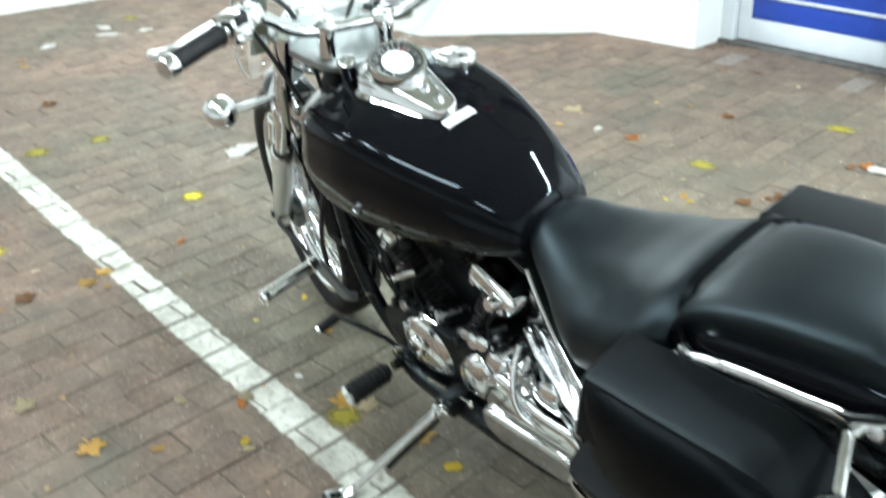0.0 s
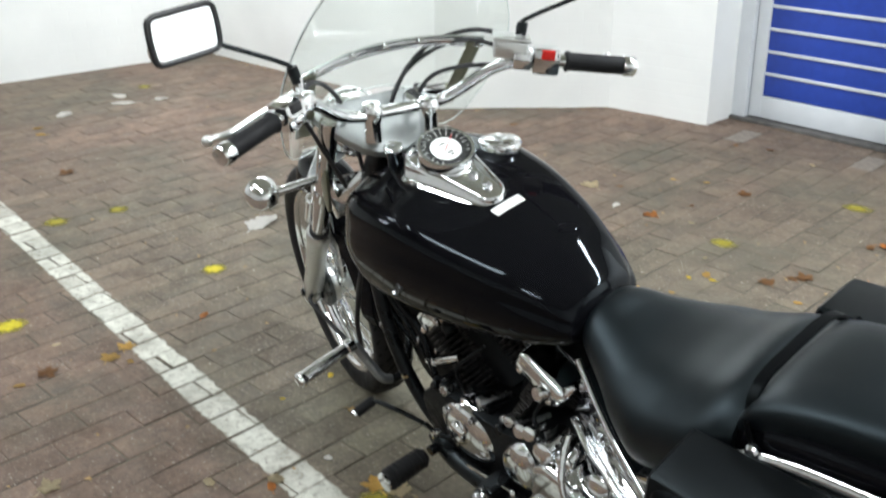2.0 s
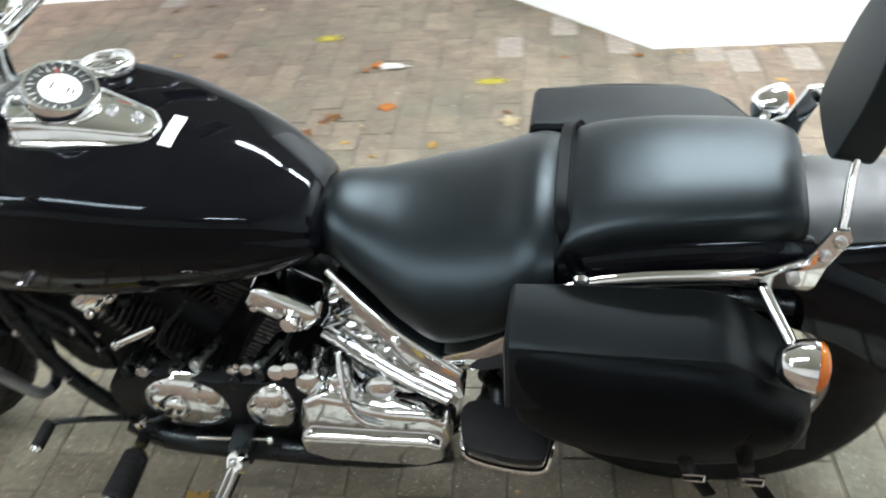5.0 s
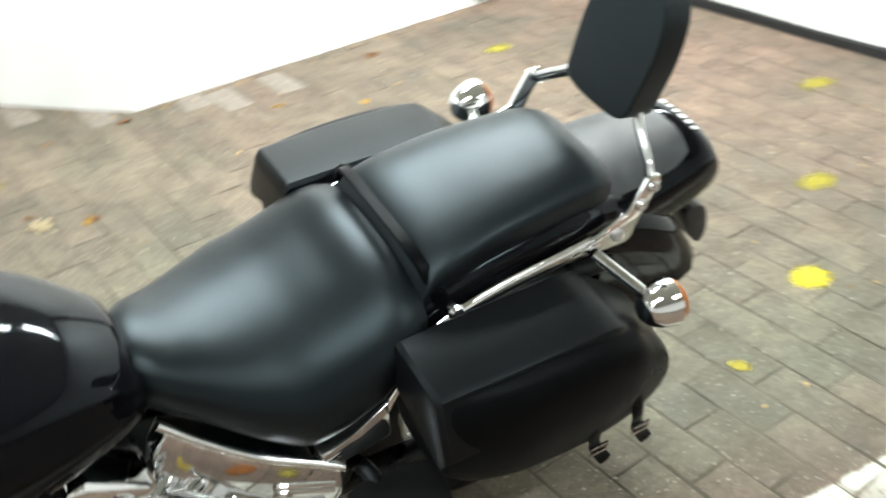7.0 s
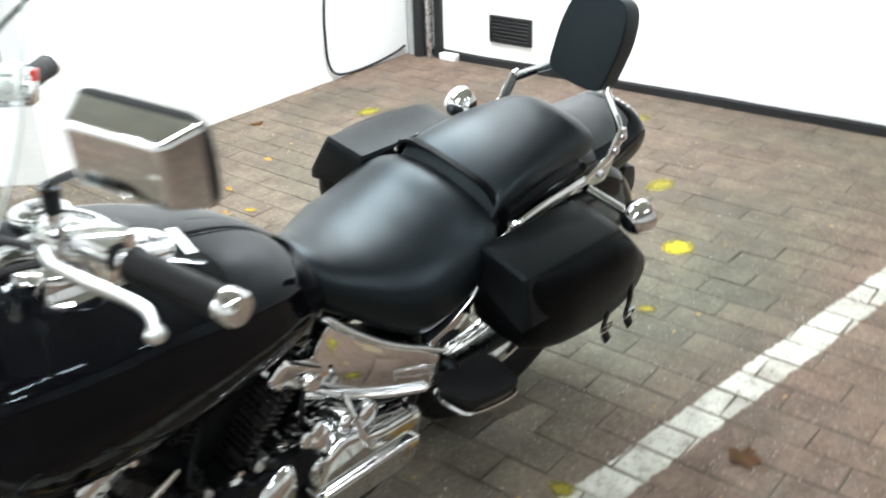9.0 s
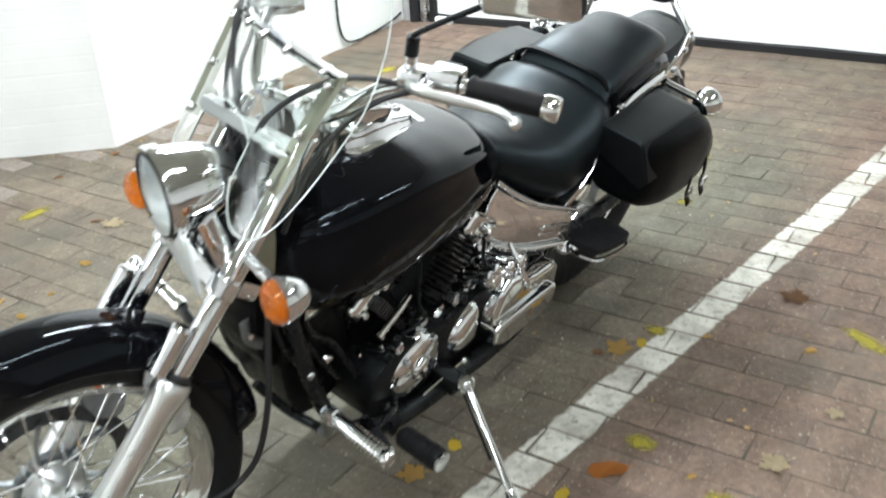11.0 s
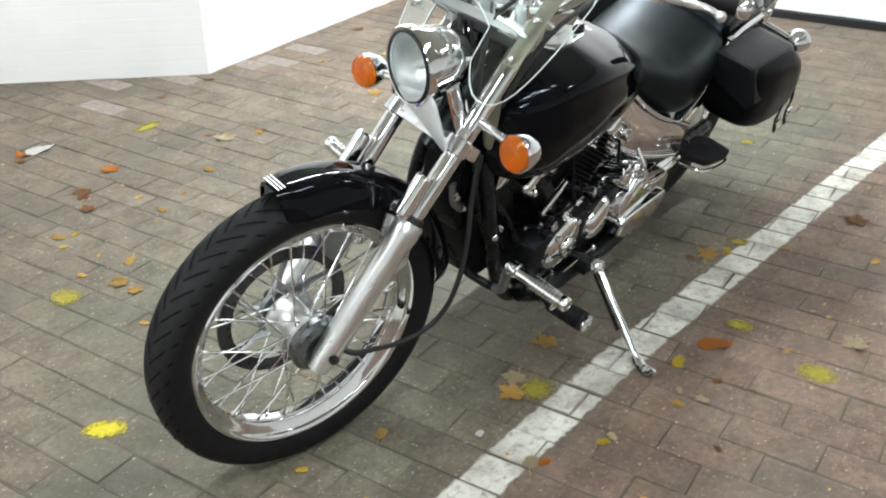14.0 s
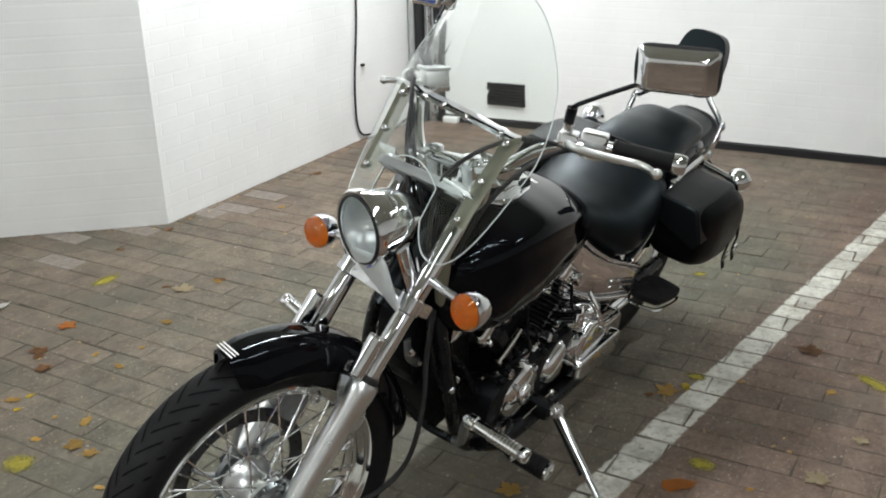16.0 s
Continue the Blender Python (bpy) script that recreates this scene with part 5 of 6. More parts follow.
rng_e = random.Random(4)
for k in range(34):
    x, z = rng_e.uniform(0.60, 0.98), rng_e.uniform(0.366, 0.402)
    y = rng_e.uniform(0.118, 0.146)
    b = bmesh.new()
    r = rng_e.uniform(0.006, 0.014)
    lathe(b, [(-0.06, r * 0.6), (0, r * 0.6), (0.001, r), (0.012, r), (0.015, r * 0.7), (0.015, 0.0)], (x, y, z), (rng_e.uniform(-.4, .4), 1, rng_e.uniform(0.1, .7)), 10)
    part("engine_bolt", b, (CHROME, BLACKMETAL, STEEL, CASTBLACK)[k % 4], engine)
for k in range(2):
    x = 0.62 + 0.22 * k
    b = bmesh.new()
    tube(b, [(x, 0.10, 0.54 - 0.02 * (k % 3)), (x + 0.05, 0.145, 0.47), (x + 0.03, 0.15, 0.42), (x + 0.09, 0.12, 0.38)], 0.0045, 6, 5)
    part("engine_hose", b, CASTBLACK, engine)
# black block added to fill the shaded gap ahead of the cylinders
b = bmesh.new()
prism(b, smooth_outline([(1.00, 0.31), (1.03, 0.48), (1.10, 0.565), (1.18, 0.56), (1.18, 0.40), (1.12, 0.27)], 5), -0.070, 0.070, 0.02, segs=4)
part("front_dark_filler", b, CASTBLACK, engine, "added black block filling the dark ahead of the cylinders")
for s in (1, -1):
    b = bmesh.new()
    tube(b, [(1.02, s * 0.150, 0.225), (0.95, s * 0.166, 0.203), (0.80, s * 0.172, 0.198), (0.55, s * 0.172, 0.198), (0.42, s * 0.160, 0.215)], 0.023, 12, 5)
    part("lower_frame_rail", b, BLACKMETAL, frame_part)
# right side exhausts and air box, mostly hidden
b = bmesh.new()
tube(b, [(1.02, -0.05, 0.50), (1.09, -0.13, 0.40), (1.02, -0.19, 0.26), (0.70, -0.20, 0.24), (0.30, -0.21, 0.25), (-0.30, -0.22, 0.27)], [0.020, 0.020, 0.022, 0.030, 0.040, 0.042], 16, 6)
part("exhaust_pipe", b, CHROME, bike, "chrome exhaust pipe")
b = bmesh.new()
tube(b, [(0.58, -0.05, 0.55), (0.55, -0.14, 0.50), (0.50, -0.20, 0.37), (0.20, -0.21, 0.36), (-0.28, -0.22, 0.37)], [0.020, 0.020, 0.030, 0.040, 0.042], 16, 6)
part("exhaust_pipe", b, CHROME, bike, "chrome exhaust pipe")
b = bmesh.new()
lathe(b, [(0.05, 0.06), (0.12, 0.085), (0.16, 0.085), (0.175, 0.07), (0.18, 0.0)], (0.79, 0, 0.56), (0, -1, 0), 32)
part("air_filter_cover", b, CHROME, engine, "round chrome air filter cover")

# chrome side cover under the seat
for side in (1, -1):
    def cover_y(x, z):
        return 0.088 + (0.60 - x) * 0.40 + (0.56 - z) * 0.10

    out = [(0.578, 0.585), (0.53, 0.548), (0.47, 0.513), (0.405, 0.490), (0.374, 0.472), (0.372, 0.425), (0.392, 0.392), (0.48, 0.398), (0.56, 0.415), (0.618, 0.432), (0.628, 0.458), (0.605, 0.50), (0.596, 0.55)]
    b = bmesh.new()
    outer = [b.verts.new((x, side * cover_y(x, z), z)) for x, z in out]
    inner = [b.verts.new((x, side * 0.06, z)) for x, z in out]
    skin(b, [inner, outer])
    bmesh.ops.recalc_face_normals(b, faces=b.faces)
    bmesh.ops.bevel(b, geom=b.edges[:], offset=0.006, segments=3, affect="EDGES", profile=0.6, clamp_overlap=True)
    sc = part("side_cover", b, CHROME, bike, "chrome side cover under the seat")
    b = bmesh.new()
    tube(b, [(x, side * (cover_y(x, z) + 0.003), z) for x, z in ((0.585, 0.605), (0.535, 0.562), (0.475, 0.524), (0.41, 0.500), (0.372, 0.486))], 0.0065, 10, 6)
    part("cover_trim", b, CHROME, sc)
    b = bmesh.new()
    tube(b, [(x, side * (cover_y(x, z) + 0.004), z) for x, z in ((0.622, 0.446), (0.56, 0.428), (0.48, 0.410), (0.40, 0.404))], 0.0075, 10, 5)
    part("cover_ridge", b, CHROME, sc)
    for dz in (0, 0.016):
        b = bmesh.new()
        tube(b, [(x, side * (cover_y(x, z) + 0.002), z - dz) for x, z in ((0.385, 0.450), (0.45, 0.456), (0.462, 0.450))], 0.0035, 8, 4)
        part("cover_ridge", b, CHROME, sc)
    b = bmesh.new()
    prism(b, [(0.402, 0.512), (0.352, 0.532), (0.300, 0.572), (0.292, 0.492), (0.340, 0.482), (0.395, 0.478)], 0.150, 0.180, 0.006, Matrix.Diagonal((1, side, 1, 1)))
    part("rear_side_cover", b, CHROME, bike, "chrome cover behind the seat's front")

for side in (1, -1):
    b = bmesh.new()
    tube(b, [(0.396, side * 0.150, 0.478), (0.345, side * 0.168, 0.505), (0.300, side * 0.172, 0.548), (0.255, side * 0.165, 0.605), (0.215, side * 0.158, 0.648)], 0.0062, 10, 6, (0.8, 1.2))
    part("seat_trim", b, CHROME, bike, "thin chrome trim along the seat's edge")
    b = bmesh.new()
    lathe(b, [(0, 0.011), (0.008, 0.011), (0.012, 0.007), (0.012, 0.0)], (0.398, side * 0.152, 0.474), (0.2, side, 0.2), 14)
    part("trim_screw", b, CHROME, bike)

# rider seat
SEAT = [(0.229, 0.152, 0.692, 0.60), (0.256, 0.168, 0.696, 0.56), (0.32, 0.182, 0.672, 0.505), (0.40, 0.180, 0.650, 0.475), (0.46, 0.155, 0.645, 0.500), (0.52, 0.115, 0.652, 0.540), (0.575, 0.082, 0.664, 0.575), (0.605, 0.055, 0.655, 0.59), (0.615, 0.02, 0.64, 0.61)]
b = bmesh.new()
loft(b, SEAT, 44, 2.7, 40, crown=0.010)
seat = rear_part("rider_seat", b, LEATHER, bike, "black leather rider seat", 60)
PILL = [(-0.112, 0.076, 0.712, 0.684), (-0.104, 0.094, 0.744, 0.682), (-0.05, 0.107, 0.758, 0.686), (0.06, 0.116, 0.754, 0.684), (0.15, 0.122, 0.741, 0.674), (0.212, 0.126, 0.718, 0.656), (0.229, 0.126, 0.69, 0.645)]
b = bmesh.new()
loft(b, PILL, 48, 4.4, 36, crown=0.008)
b.transform(Matrix.Translation((0, 0.010, 0)))
pillion = rear_part("passenger_seat", b, LEATHER, bike, "black leather passenger seat", 60)
b = bmesh.new()
rings = []
for i in range(27):
    a = math.pi * i / 26
    yy = 0.136 * math.copysign(abs(math.cos(a)) ** 0.5, math.cos(a))
    zz = 0.640 + 0.094 * abs(math.sin(a)) ** 0.55
    cx = 0.222 - 0.018 * (1 - abs(math.sin(a)))
    rings.append([b.verts.new((cx + dx, yy * k, 0.62 + (zz - 0.62) * k)) for dx, k in ((-0.010, 0.97), (-0.008, 1.004), (0.008, 1.004), (0.010, 0.97))])
skin(b, rings)
st = rear_part("seat_strap", b, BAGSKIN, bike, "black leather strap across the seat")
for side in (1, -1):
    b = bmesh.new()
    tube(b, [(0.212, side * 0.137, 0.692), (0.200, side * 0.145, 0.668), (0.186, side * 0.150, 0.640), (0.178, side * 0.150, 0.622)], 0.013, 8, 3, (0.3, 1))
    rear_part("strap_end", b, BAGSKIN, st)
    b = bmesh.new()
    lathe(b, [(0, 0.012), (0.008, 0.012), (0.013, 0.008), (0.014, 0.0)], (0.190, side * 0.151, 0.660), (0, side, 0.1), 16)
    rear_part("stud", b, CHROME, st, "domed chrome stud")

# rear fender and tail
b = bmesh.new()
rings = []
for i in range(45):
    t = i / 44
    a = radians(62 + (150 - 62) * t)
    R = 0.372 + 0.012 * math.sin(t * math.pi) + 0.030 * max(0, t - 0.55)
    wd = 0.122 + 0.016 * t
    dp = 0.10 + 0.03 * math.sin(t * math.pi)
    row = [(R - dp, -wd), (R - dp * 0.5, -wd * 1.02), (R - 0.030, -wd), (R - 0.008, -wd * 0.86), (R + 0.004, -wd * 0.5), (R + 0.008, 0), (R + 0.004, wd * 0.5), (R - 0.008, wd * 0.86), (R - 0.030, wd), (R - dp * 0.5, wd * 1.02), (R - dp, wd)]
    inner = [(r - 0.004, y * 0.96) for r, y in reversed(row)]
    rings.append([b.verts.new(RW + Vector((r * math.cos(a) * 1.0, y, r * math.sin(a)))) for r, y in row + inner])
skin(b, rings)
rf = part("rear_fender", b, PAINT, bike, "glossy black rear fender")
TAIL = [(-0.100, 0.110, 0.675, 0.580), (-0.16, 0.112, 0.684, 0.574), (-0.24, 0.106, 0.689, 0.570), (-0.285, 0.100, 0.694, 0.570), (-0.32, 0.095, 0.700, 0.574), (-0.350, 0.088, 0.688, 0.585), (-0.372, 0.078, 0.654, 0.605), (-0.376, 0.060, 0.640, 0.618)]
b = bmesh.new()
loft(b, TAIL, 44, 3.2, 40, crown=0.012)
tail = rear_part("tail_section", b, PAINT, bike, "glossy black tail with a grey saddle panel", 60)
b = bmesh.new()
rings = []
for i in range(19):
    x = -0.104 - (0.292 - 0.104) * i / 18
    w, top, bot = lerp_rows(TAIL, x)
    k = 0.80 - 0.10 * max(0, (i - 14) / 4) ** 2
    rings.append([b.verts.new((x - 0.012 * (1 - (v / 6) ** 2) * (i > 15), w * k * v / 6, (top + bot) / 2 + (top - bot) / 2 * (1 - abs(k * v / 6) ** 3.2) ** (1 / 3.2) + 0.012 * (1 - (k * v / 6) ** 2) + 0.0025)) for v in range(-6, 7)])
skin(b, rings, caps=False, closed=False)
bmesh.ops.recalc_face_normals(b, faces=b.faces)
bmesh.ops.solidify(b, geom=b.faces[:], thickness=0.003)
rear_part("saddle_panel", b, TAILGREY, tail, "satin grey panel on the tail")
b = bmesh.new()
for k, w in enumerate((0.010, 0.011, 0.013, 0.010, 0.011, 0.012)):
    y0 = 0.040 - k * 0.0155
    box(b, (-0.0055, -w / 2, -0.001), (0.0055, w / 2 - 0.003, 0.001), 0, pose(-0.330, y0, lerp_rows(TAIL, -0.330)[1] + 0.0115 - 1.4 * y0 * y0, 0, -12))
rear_part("tail_lettering", b, WHITE, tail, "row of plain white bars")
b = bmesh.new()
prism(b, [(-0.335, 0.59), (-0.362, 0.575), (-0.360, 0.55), (-0.335, 0.545)], -0.06, 0.06, 0.006)
rear_part("tail_lamp", b, REDLENS, tail, "red tail lamp")
for side in (0.055, -0.055):
    b = bmesh.new()
    prism(b, smooth_outline([(-0.33, 0.56), (-0.37, 0.555), (-0.395, 0.50), (-0.39, 0.465), (-0.37, 0.475), (-0.345, 0.52)], 3), side - 0.022, side + 0.022, 0.004)
    rear_part("plate_bracket", b, PLASTIC, tail, "black plate bracket")

# rails, sissy bar and backrest
for side in (1, -1):
    b = bmesh.new()
    tube(b, [(0.262, side * 0.150, 0.600), (0.215, side * 0.156, 0.634), (0.172, side * 0.155, 0.652), (0.10, side * 0.151, 0.662), (0.0, side * 0.147, 0.667), (-0.06, side * 0.142, 0.668)], 0.0100, 12, 5, (0.8, 1.3))
    rear_part("seat_rail", b, CHROME, bike, "chrome rail beside the seat")
    b = bmesh.new()
    tube(b, [(0.240, side * 0.120, 0.630), (0.16, side * 0.122, 0.664), (0.06, side * 0.118, 0.678), (-0.04, side * 0.108, 0.678), (-0.11, side * 0.098, 0.662)], 0.027, 14, 5, (0.85, 1.25))
    rear_part("seat_frame_trim", b, PAINT, bike)
    b = bmesh.new()
    prism(b, [(0.016, 0.664), (0.006, 0.652), (-0.112, 0.648), (-0.120, 0.656), (-0.128, 0.694), (-0.152, 0.748), (-0.146, 0.764), (-0.126, 0.762), (-0.100, 0.706), (-0.056, 0.684)], side * 0.146 - 0.004, side * 0.146 + 0.004, 0.002)
    sp = rear_part("backrest_plate", b, CHROME, bike, "chrome backrest mounting plate")
    for z, x in ((0.746, -0.136), (0.718, -0.122), (0.672, -0.09)):
        b = bmesh.new()
        lathe(b, [(0, 0.009), (0.006, 0.009), (0.008, 0.006), (0.008, 0.0)], (x, side * 0.149, z), (0, side, 0), 12)
        rear_part("plate_bolt", b, STEEL, sp)
b = bmesh.new()
tube(b, [(-0.138, 0.140, 0.748), (-0.142, 0.122, 0.772), (-0.150, 0.082, 0.806), (-0.160, 0.062, 0.838), (-0.178, 0.050, 0.90), (-0.195, 0.04, 0.95), (-0.195, -0.03, 0.95), (-0.178, -0.040, 0.90), (-0.160, -0.050, 0.838), (-0.150, -0.070, 0.806), (-0.142, -0.112, 0.772), (-0.138, -0.140, 0.748)], 0.0085, 12, 6, (0.75, 1.2))
sissy = rear_part("sissy_bar", b, CHROME, bike, "bent chrome backrest bar")
b = bmesh.new()
prism(b, smooth_outline([(-0.066, 0.842), (-0.078, 0.89), (-0.080, 0.96), (-0.066, 1.018), (-0.035, 1.040), (0.035, 1.040), (0.066, 1.018), (0.080, 0.96), (0.078, 0.89), (0.066, 0.842), (0.0, 0.832)], 4), 0.0, 0.052, 0.018,
      Matrix.Translation((-0.090, 0, 0)) @ Matrix.Rotation(radians(90), 4, "Z"), segs=5)
bmesh.ops.rotate(b, verts=b.verts, cent=(-0.1, 0, 0.8), matrix=Matrix.Rotation(radians(-12), 3, "Y"))
b.transform(Matrix.Translation((-0.122, 0.011, 0.809)) @ Matrix.Diagonal((1.0, 0.93, 0.92, 1)) @ Matrix.Translation((0.1, 0, -0.835)))
rear_part("backrest", b, LEATHER, bike, "black leather backrest pad with a piped edge", 60)

# saddlebags
for side in (1, -1):
    m = Matrix.Translation((0, 0, 0.012 if side < 0 else 0)) @ Matrix.Diagonal((1, side, 1, 1))
    b = bmesh.new()
    tmp = bmesh.new()
    # flared body: sections along x of inner/outer side, top and bottom
    rows = [(0.282, 0.162, 0.272, 0.640, 0.530), (0.274, 0.158, 0.292, 0.648, 0.490), (0.23, 0.158, 0.310, 0.650, 0.462), (0.15, 0.158, 0.322, 0.650, 0.444), (0.05, 0.158, 0.324, 0.646, 0.436), (-0.02, 0.158, 0.320, 0.628, 0.442), (-0.07, 0.160, 0.312, 0.585, 0.460), (-0.105, 0.162, 0.300, 0.556, 0.484), (-0.124, 0.168, 0.272, 0.535, 0.505)]
    rr = []
    for k in range(33):
        x = -0.122 + 0.404 * (0.5 - 0.5 * math.cos(math.pi * k / 32))
        y0, y1, zt, zb_ = lerp_rows(rows, x)
        cy, hy, cz2, hz2 = (y0 + y1) / 2, (y1 - y0) / 2, (zt + zb_) / 2, (zt - zb_) / 2
        ring = []
        for q in range(28):
            a = 2 * math.pi * q / 28
            c_, s_ = math.cos(a), math.sin(a)
            zz = math.copysign(abs(s_) ** 0.5, s_)
            yy = math.copysign(abs(c_) ** 0.5, c_)
            ring.append(tmp.verts.new((x, cy + hy * yy * (1 - 0.12 * max(0, zz) * (yy > 0)), cz2 + hz2 * zz)))
        rr.append(ring)
    skin(tmp, rr)
    join(b, tmp, m)
    bag = rear_part("saddlebag", b, BAGSKIN, bike, "black leather saddlebag with a buckled lid", 60)
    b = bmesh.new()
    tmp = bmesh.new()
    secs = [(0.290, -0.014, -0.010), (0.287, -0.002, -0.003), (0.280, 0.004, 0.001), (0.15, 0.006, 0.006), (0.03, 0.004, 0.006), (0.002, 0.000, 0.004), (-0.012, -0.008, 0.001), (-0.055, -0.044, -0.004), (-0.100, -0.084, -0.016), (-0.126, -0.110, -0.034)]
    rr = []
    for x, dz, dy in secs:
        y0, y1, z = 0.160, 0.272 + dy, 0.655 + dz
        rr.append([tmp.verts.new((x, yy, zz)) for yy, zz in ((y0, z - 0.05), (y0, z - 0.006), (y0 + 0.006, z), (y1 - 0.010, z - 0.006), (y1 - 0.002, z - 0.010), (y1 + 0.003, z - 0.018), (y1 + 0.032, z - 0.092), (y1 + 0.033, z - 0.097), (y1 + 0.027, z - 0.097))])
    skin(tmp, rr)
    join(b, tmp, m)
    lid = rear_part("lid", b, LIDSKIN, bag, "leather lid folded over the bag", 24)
    dz = 0.012 if side < 0 else 0.0
    for x in (0.035, -0.045):
        b = bmesh.new()
        tube(b, [(x + 0.012, side * 0.316, 0.520 + dz), (x + 0.006, side * 0.322, 0.48 + dz), (x - 0.004, side * 0.318, 0.445 + dz), (x - 0.020, side * 0.318, 0.415 + dz), (x - 0.034, side * 0.322, 0.392 + dz)], 0.011, 8, 4, (0.25, 1))
        sb_ = rear_part("strap", b, BAGSKIN, bag, "leather buckle strap")
        b = bmesh.new()
        pts = [Vector((x - 0.008 + 0.015 * sx, side * 0.324, 0.440 + dz + 0.008 * sz)) for sx, sz in ((-1, -1), (-1, 1), (1, 1), (1, -1), (-1, -1))]
        tube(b, pts, 0.0025, 6)
        rear_part("buckle", b, CHROME, bag, "chrome buckle")

# pegs, pads, levers, stand
for side in (1, -1):
    b = bmesh.new()
    o = smooth_outline([(0.366, 0.188), (0.370, 0.252), (0.345, 0.276), (0.262, 0.288), (0.238, 0.270), (0.244, 0.192)], 4)
    tmp = bmesh.new()
    prism(tmp, o, 0.0, 0.018, 0.005)
    join(b, tmp, Matrix.Translation((0, 0, 0.393)) @ Matrix.Diagonal((1, side, 1, 1)) @ Matrix.Rotation(radians(90), 4, "X"))
    pad = part("passenger_footboard", b, RUBBER, bike, "black rubber passenger footboard with a chrome rim")
    b = bmesh.new()
    tube(b, [Vector((x, side * z, 0.377)) for x, z in o] + [Vector((o[0][0], side * o[0][1], 0.377))], 0.005, 6)
    part("rim", b, CHROME, pad)
    b = bmesh.new()
    tube(b, [(0.35, side * 0.12, 0.39), (0.325, side * 0.16, 0.41), (0.31, side * 0.22, 0.380)], 0.014, 10, 4)
    part("arm", b, BLACKMETAL, pad)
    # rider peg
    b = bmesh.new()
    tube(b, [(0.985, side * 0.12, 0.215), (0.99, side * 0.20, 0.222)], 0.012, 10)
    pg = part("rider_peg", b, BLACKMETAL, bike, "black rubber rider foot peg")
    b = bmesh.new()
    prof = [(0, 0.016), (0.006, 0.0205)]
    for k in range(8):
        prof += [(0.008 + 0.012 * k, 0.0218), (0.009 + 0.012 * k, 0.0230 + 0.0004 * k), (0.015 + 0.012 * k, 0.0230 + 0.0004 * k), (0.016 + 0.012 * k, 0.0218 + 0.0003 * k)]
    lathe(b, prof + [(0.107, 0.022)], (0.988, side * 0.215, 0.224), (0.04, side, 0.06), 18)
    part("peg_rubber", b, RUBBER, pg)
    b = bmesh.new()
    lathe(b, [(0.107, 0.022), (0.112, 0.022), (0.113, 0.0)], (0.988, side * 0.215, 0.224), (0.04, side, 0.06), 16)
    part("peg_end", b, CHROME, pg)
    # highway peg
    b = bmesh.new()
    tube(b, [(1.215, side * 0.03, 0.390), (1.178, side * 0.075, 0.330), (1.154, side * 0.125, 0.308), (1.156, side * 0.150, 0.312)], 0.010, 10, 5)
    hp = part("highway_peg", b, BLACKMETAL, bike, "ribbed chrome highway foot peg")
    b = bmesh.new()
    tube(b, [(1.156, side * 0.150, 0.312), (1.162, side * 0.170, 0.328), (1.184, side * 0.182, 0.380), (1.199, side * 0.192, 0.423)], 0.011, 10, 5)
    part("peg_arm", b, GUNMETAL, hp, "bent grey arm")
    b = bmesh.new()
    prof = [(0, 0.013), (0.003, 0.0175), (0.020, 0.0175), (0.023, 0.0140), (0.058, 0.0140), (0.060, 0.0165)]
    for k in range(9):
        prof += [(0.061 + 0.0085 * k, 0.0165), (0.0645 + 0.0085 * k, 0.0165), (0.0655 + 0.0085 * k, 0.0144), (0.0685 + 0.0085 * k, 0.0144)]
    prof += [(0.140, 0.017), (0.150, 0.017), (0.154, 0.014), (0.155, 0.0)]
    lathe(b, prof, (1.199, side * 0.192, 0.424), (0.02, side, -0.03 if side > 0 else 0.22), 20)
    part("peg_barrel", b, CHROME, hp)
b = bmesh.new()
tube(b, [(0.940, 0.160, 0.262), (0.978, 0.176, 0.262), (0.990, 0.192, 0.298), (1.030, 0.220, 0.334), (1.080, 0.234, 0.343), (1.106, 0.238, 0.336)], 0.0055, 10, 4)
gl_ = part("gear_lever", b, BLACKMETAL, bike, "slim black gear lever with a rubber tip")
b = bmesh.new()
lathe(b, [(-0.008, 0.007), (-0.008, 0.011), (0.008, 0.011), (0.010, 0.007)], (0.980, 0.178, 0.266), (0, 1, 0.2), 12)
part("lever_joint", b, CHROME, gl_, "chrome pivot joint")
b = bmesh.new()
lathe(b, [(-0.006, 0.009), (0, 0.0115), (0.044, 0.0115)], (1.107, 0.237, 0.335), (0.22, 1, -0.22), 14)
part("lever_tip", b, RUBBER, gl_)
b = bmesh.new()
lathe(b, [(0.044, 0.0105), (0.050, 0.0105), (0.052, 0.0)], (1.107, 0.237, 0.335), (0.22, 1, -0.22), 14)
part("tip_end", b, CHROME, gl_)
b = bmesh.new()
foot = Vector((0.874, 0.438, 0.120))
top = Vector((0.790, 0.230, 0.238))
across = Vector((0.42, 0.55, 0.72)).normalized()
tube(b, [top, top + (foot - top) * 0.10, top + (foot - top) * 0.5, top + (foot - top) * 0.94, foot], [0.013, 0.011, 0.0100, 0.0095, 0.011], 12, 3)
lathe(b, [(-0.010, 0.016), (-0.009, 0.0205), (0.007, 0.0205), (0.010, 0.017), (0.010, 0.0)], top, across, 28)
tube(b, [foot + Vector((-0.004, -0.012, 0.004)), foot + Vector((0.008, 0.018, -0.002)), foot + Vector((0.018, 0.042, 0.004)), foot + Vector((0.026, 0.060, 0.013))], [0.012, 0.017, 0.020, 0.013], 12, 4, (1.0, 0.35))
stand = part("side_stand", b, CHROME, bike, "extended chrome side stand")
b = bmesh.new()
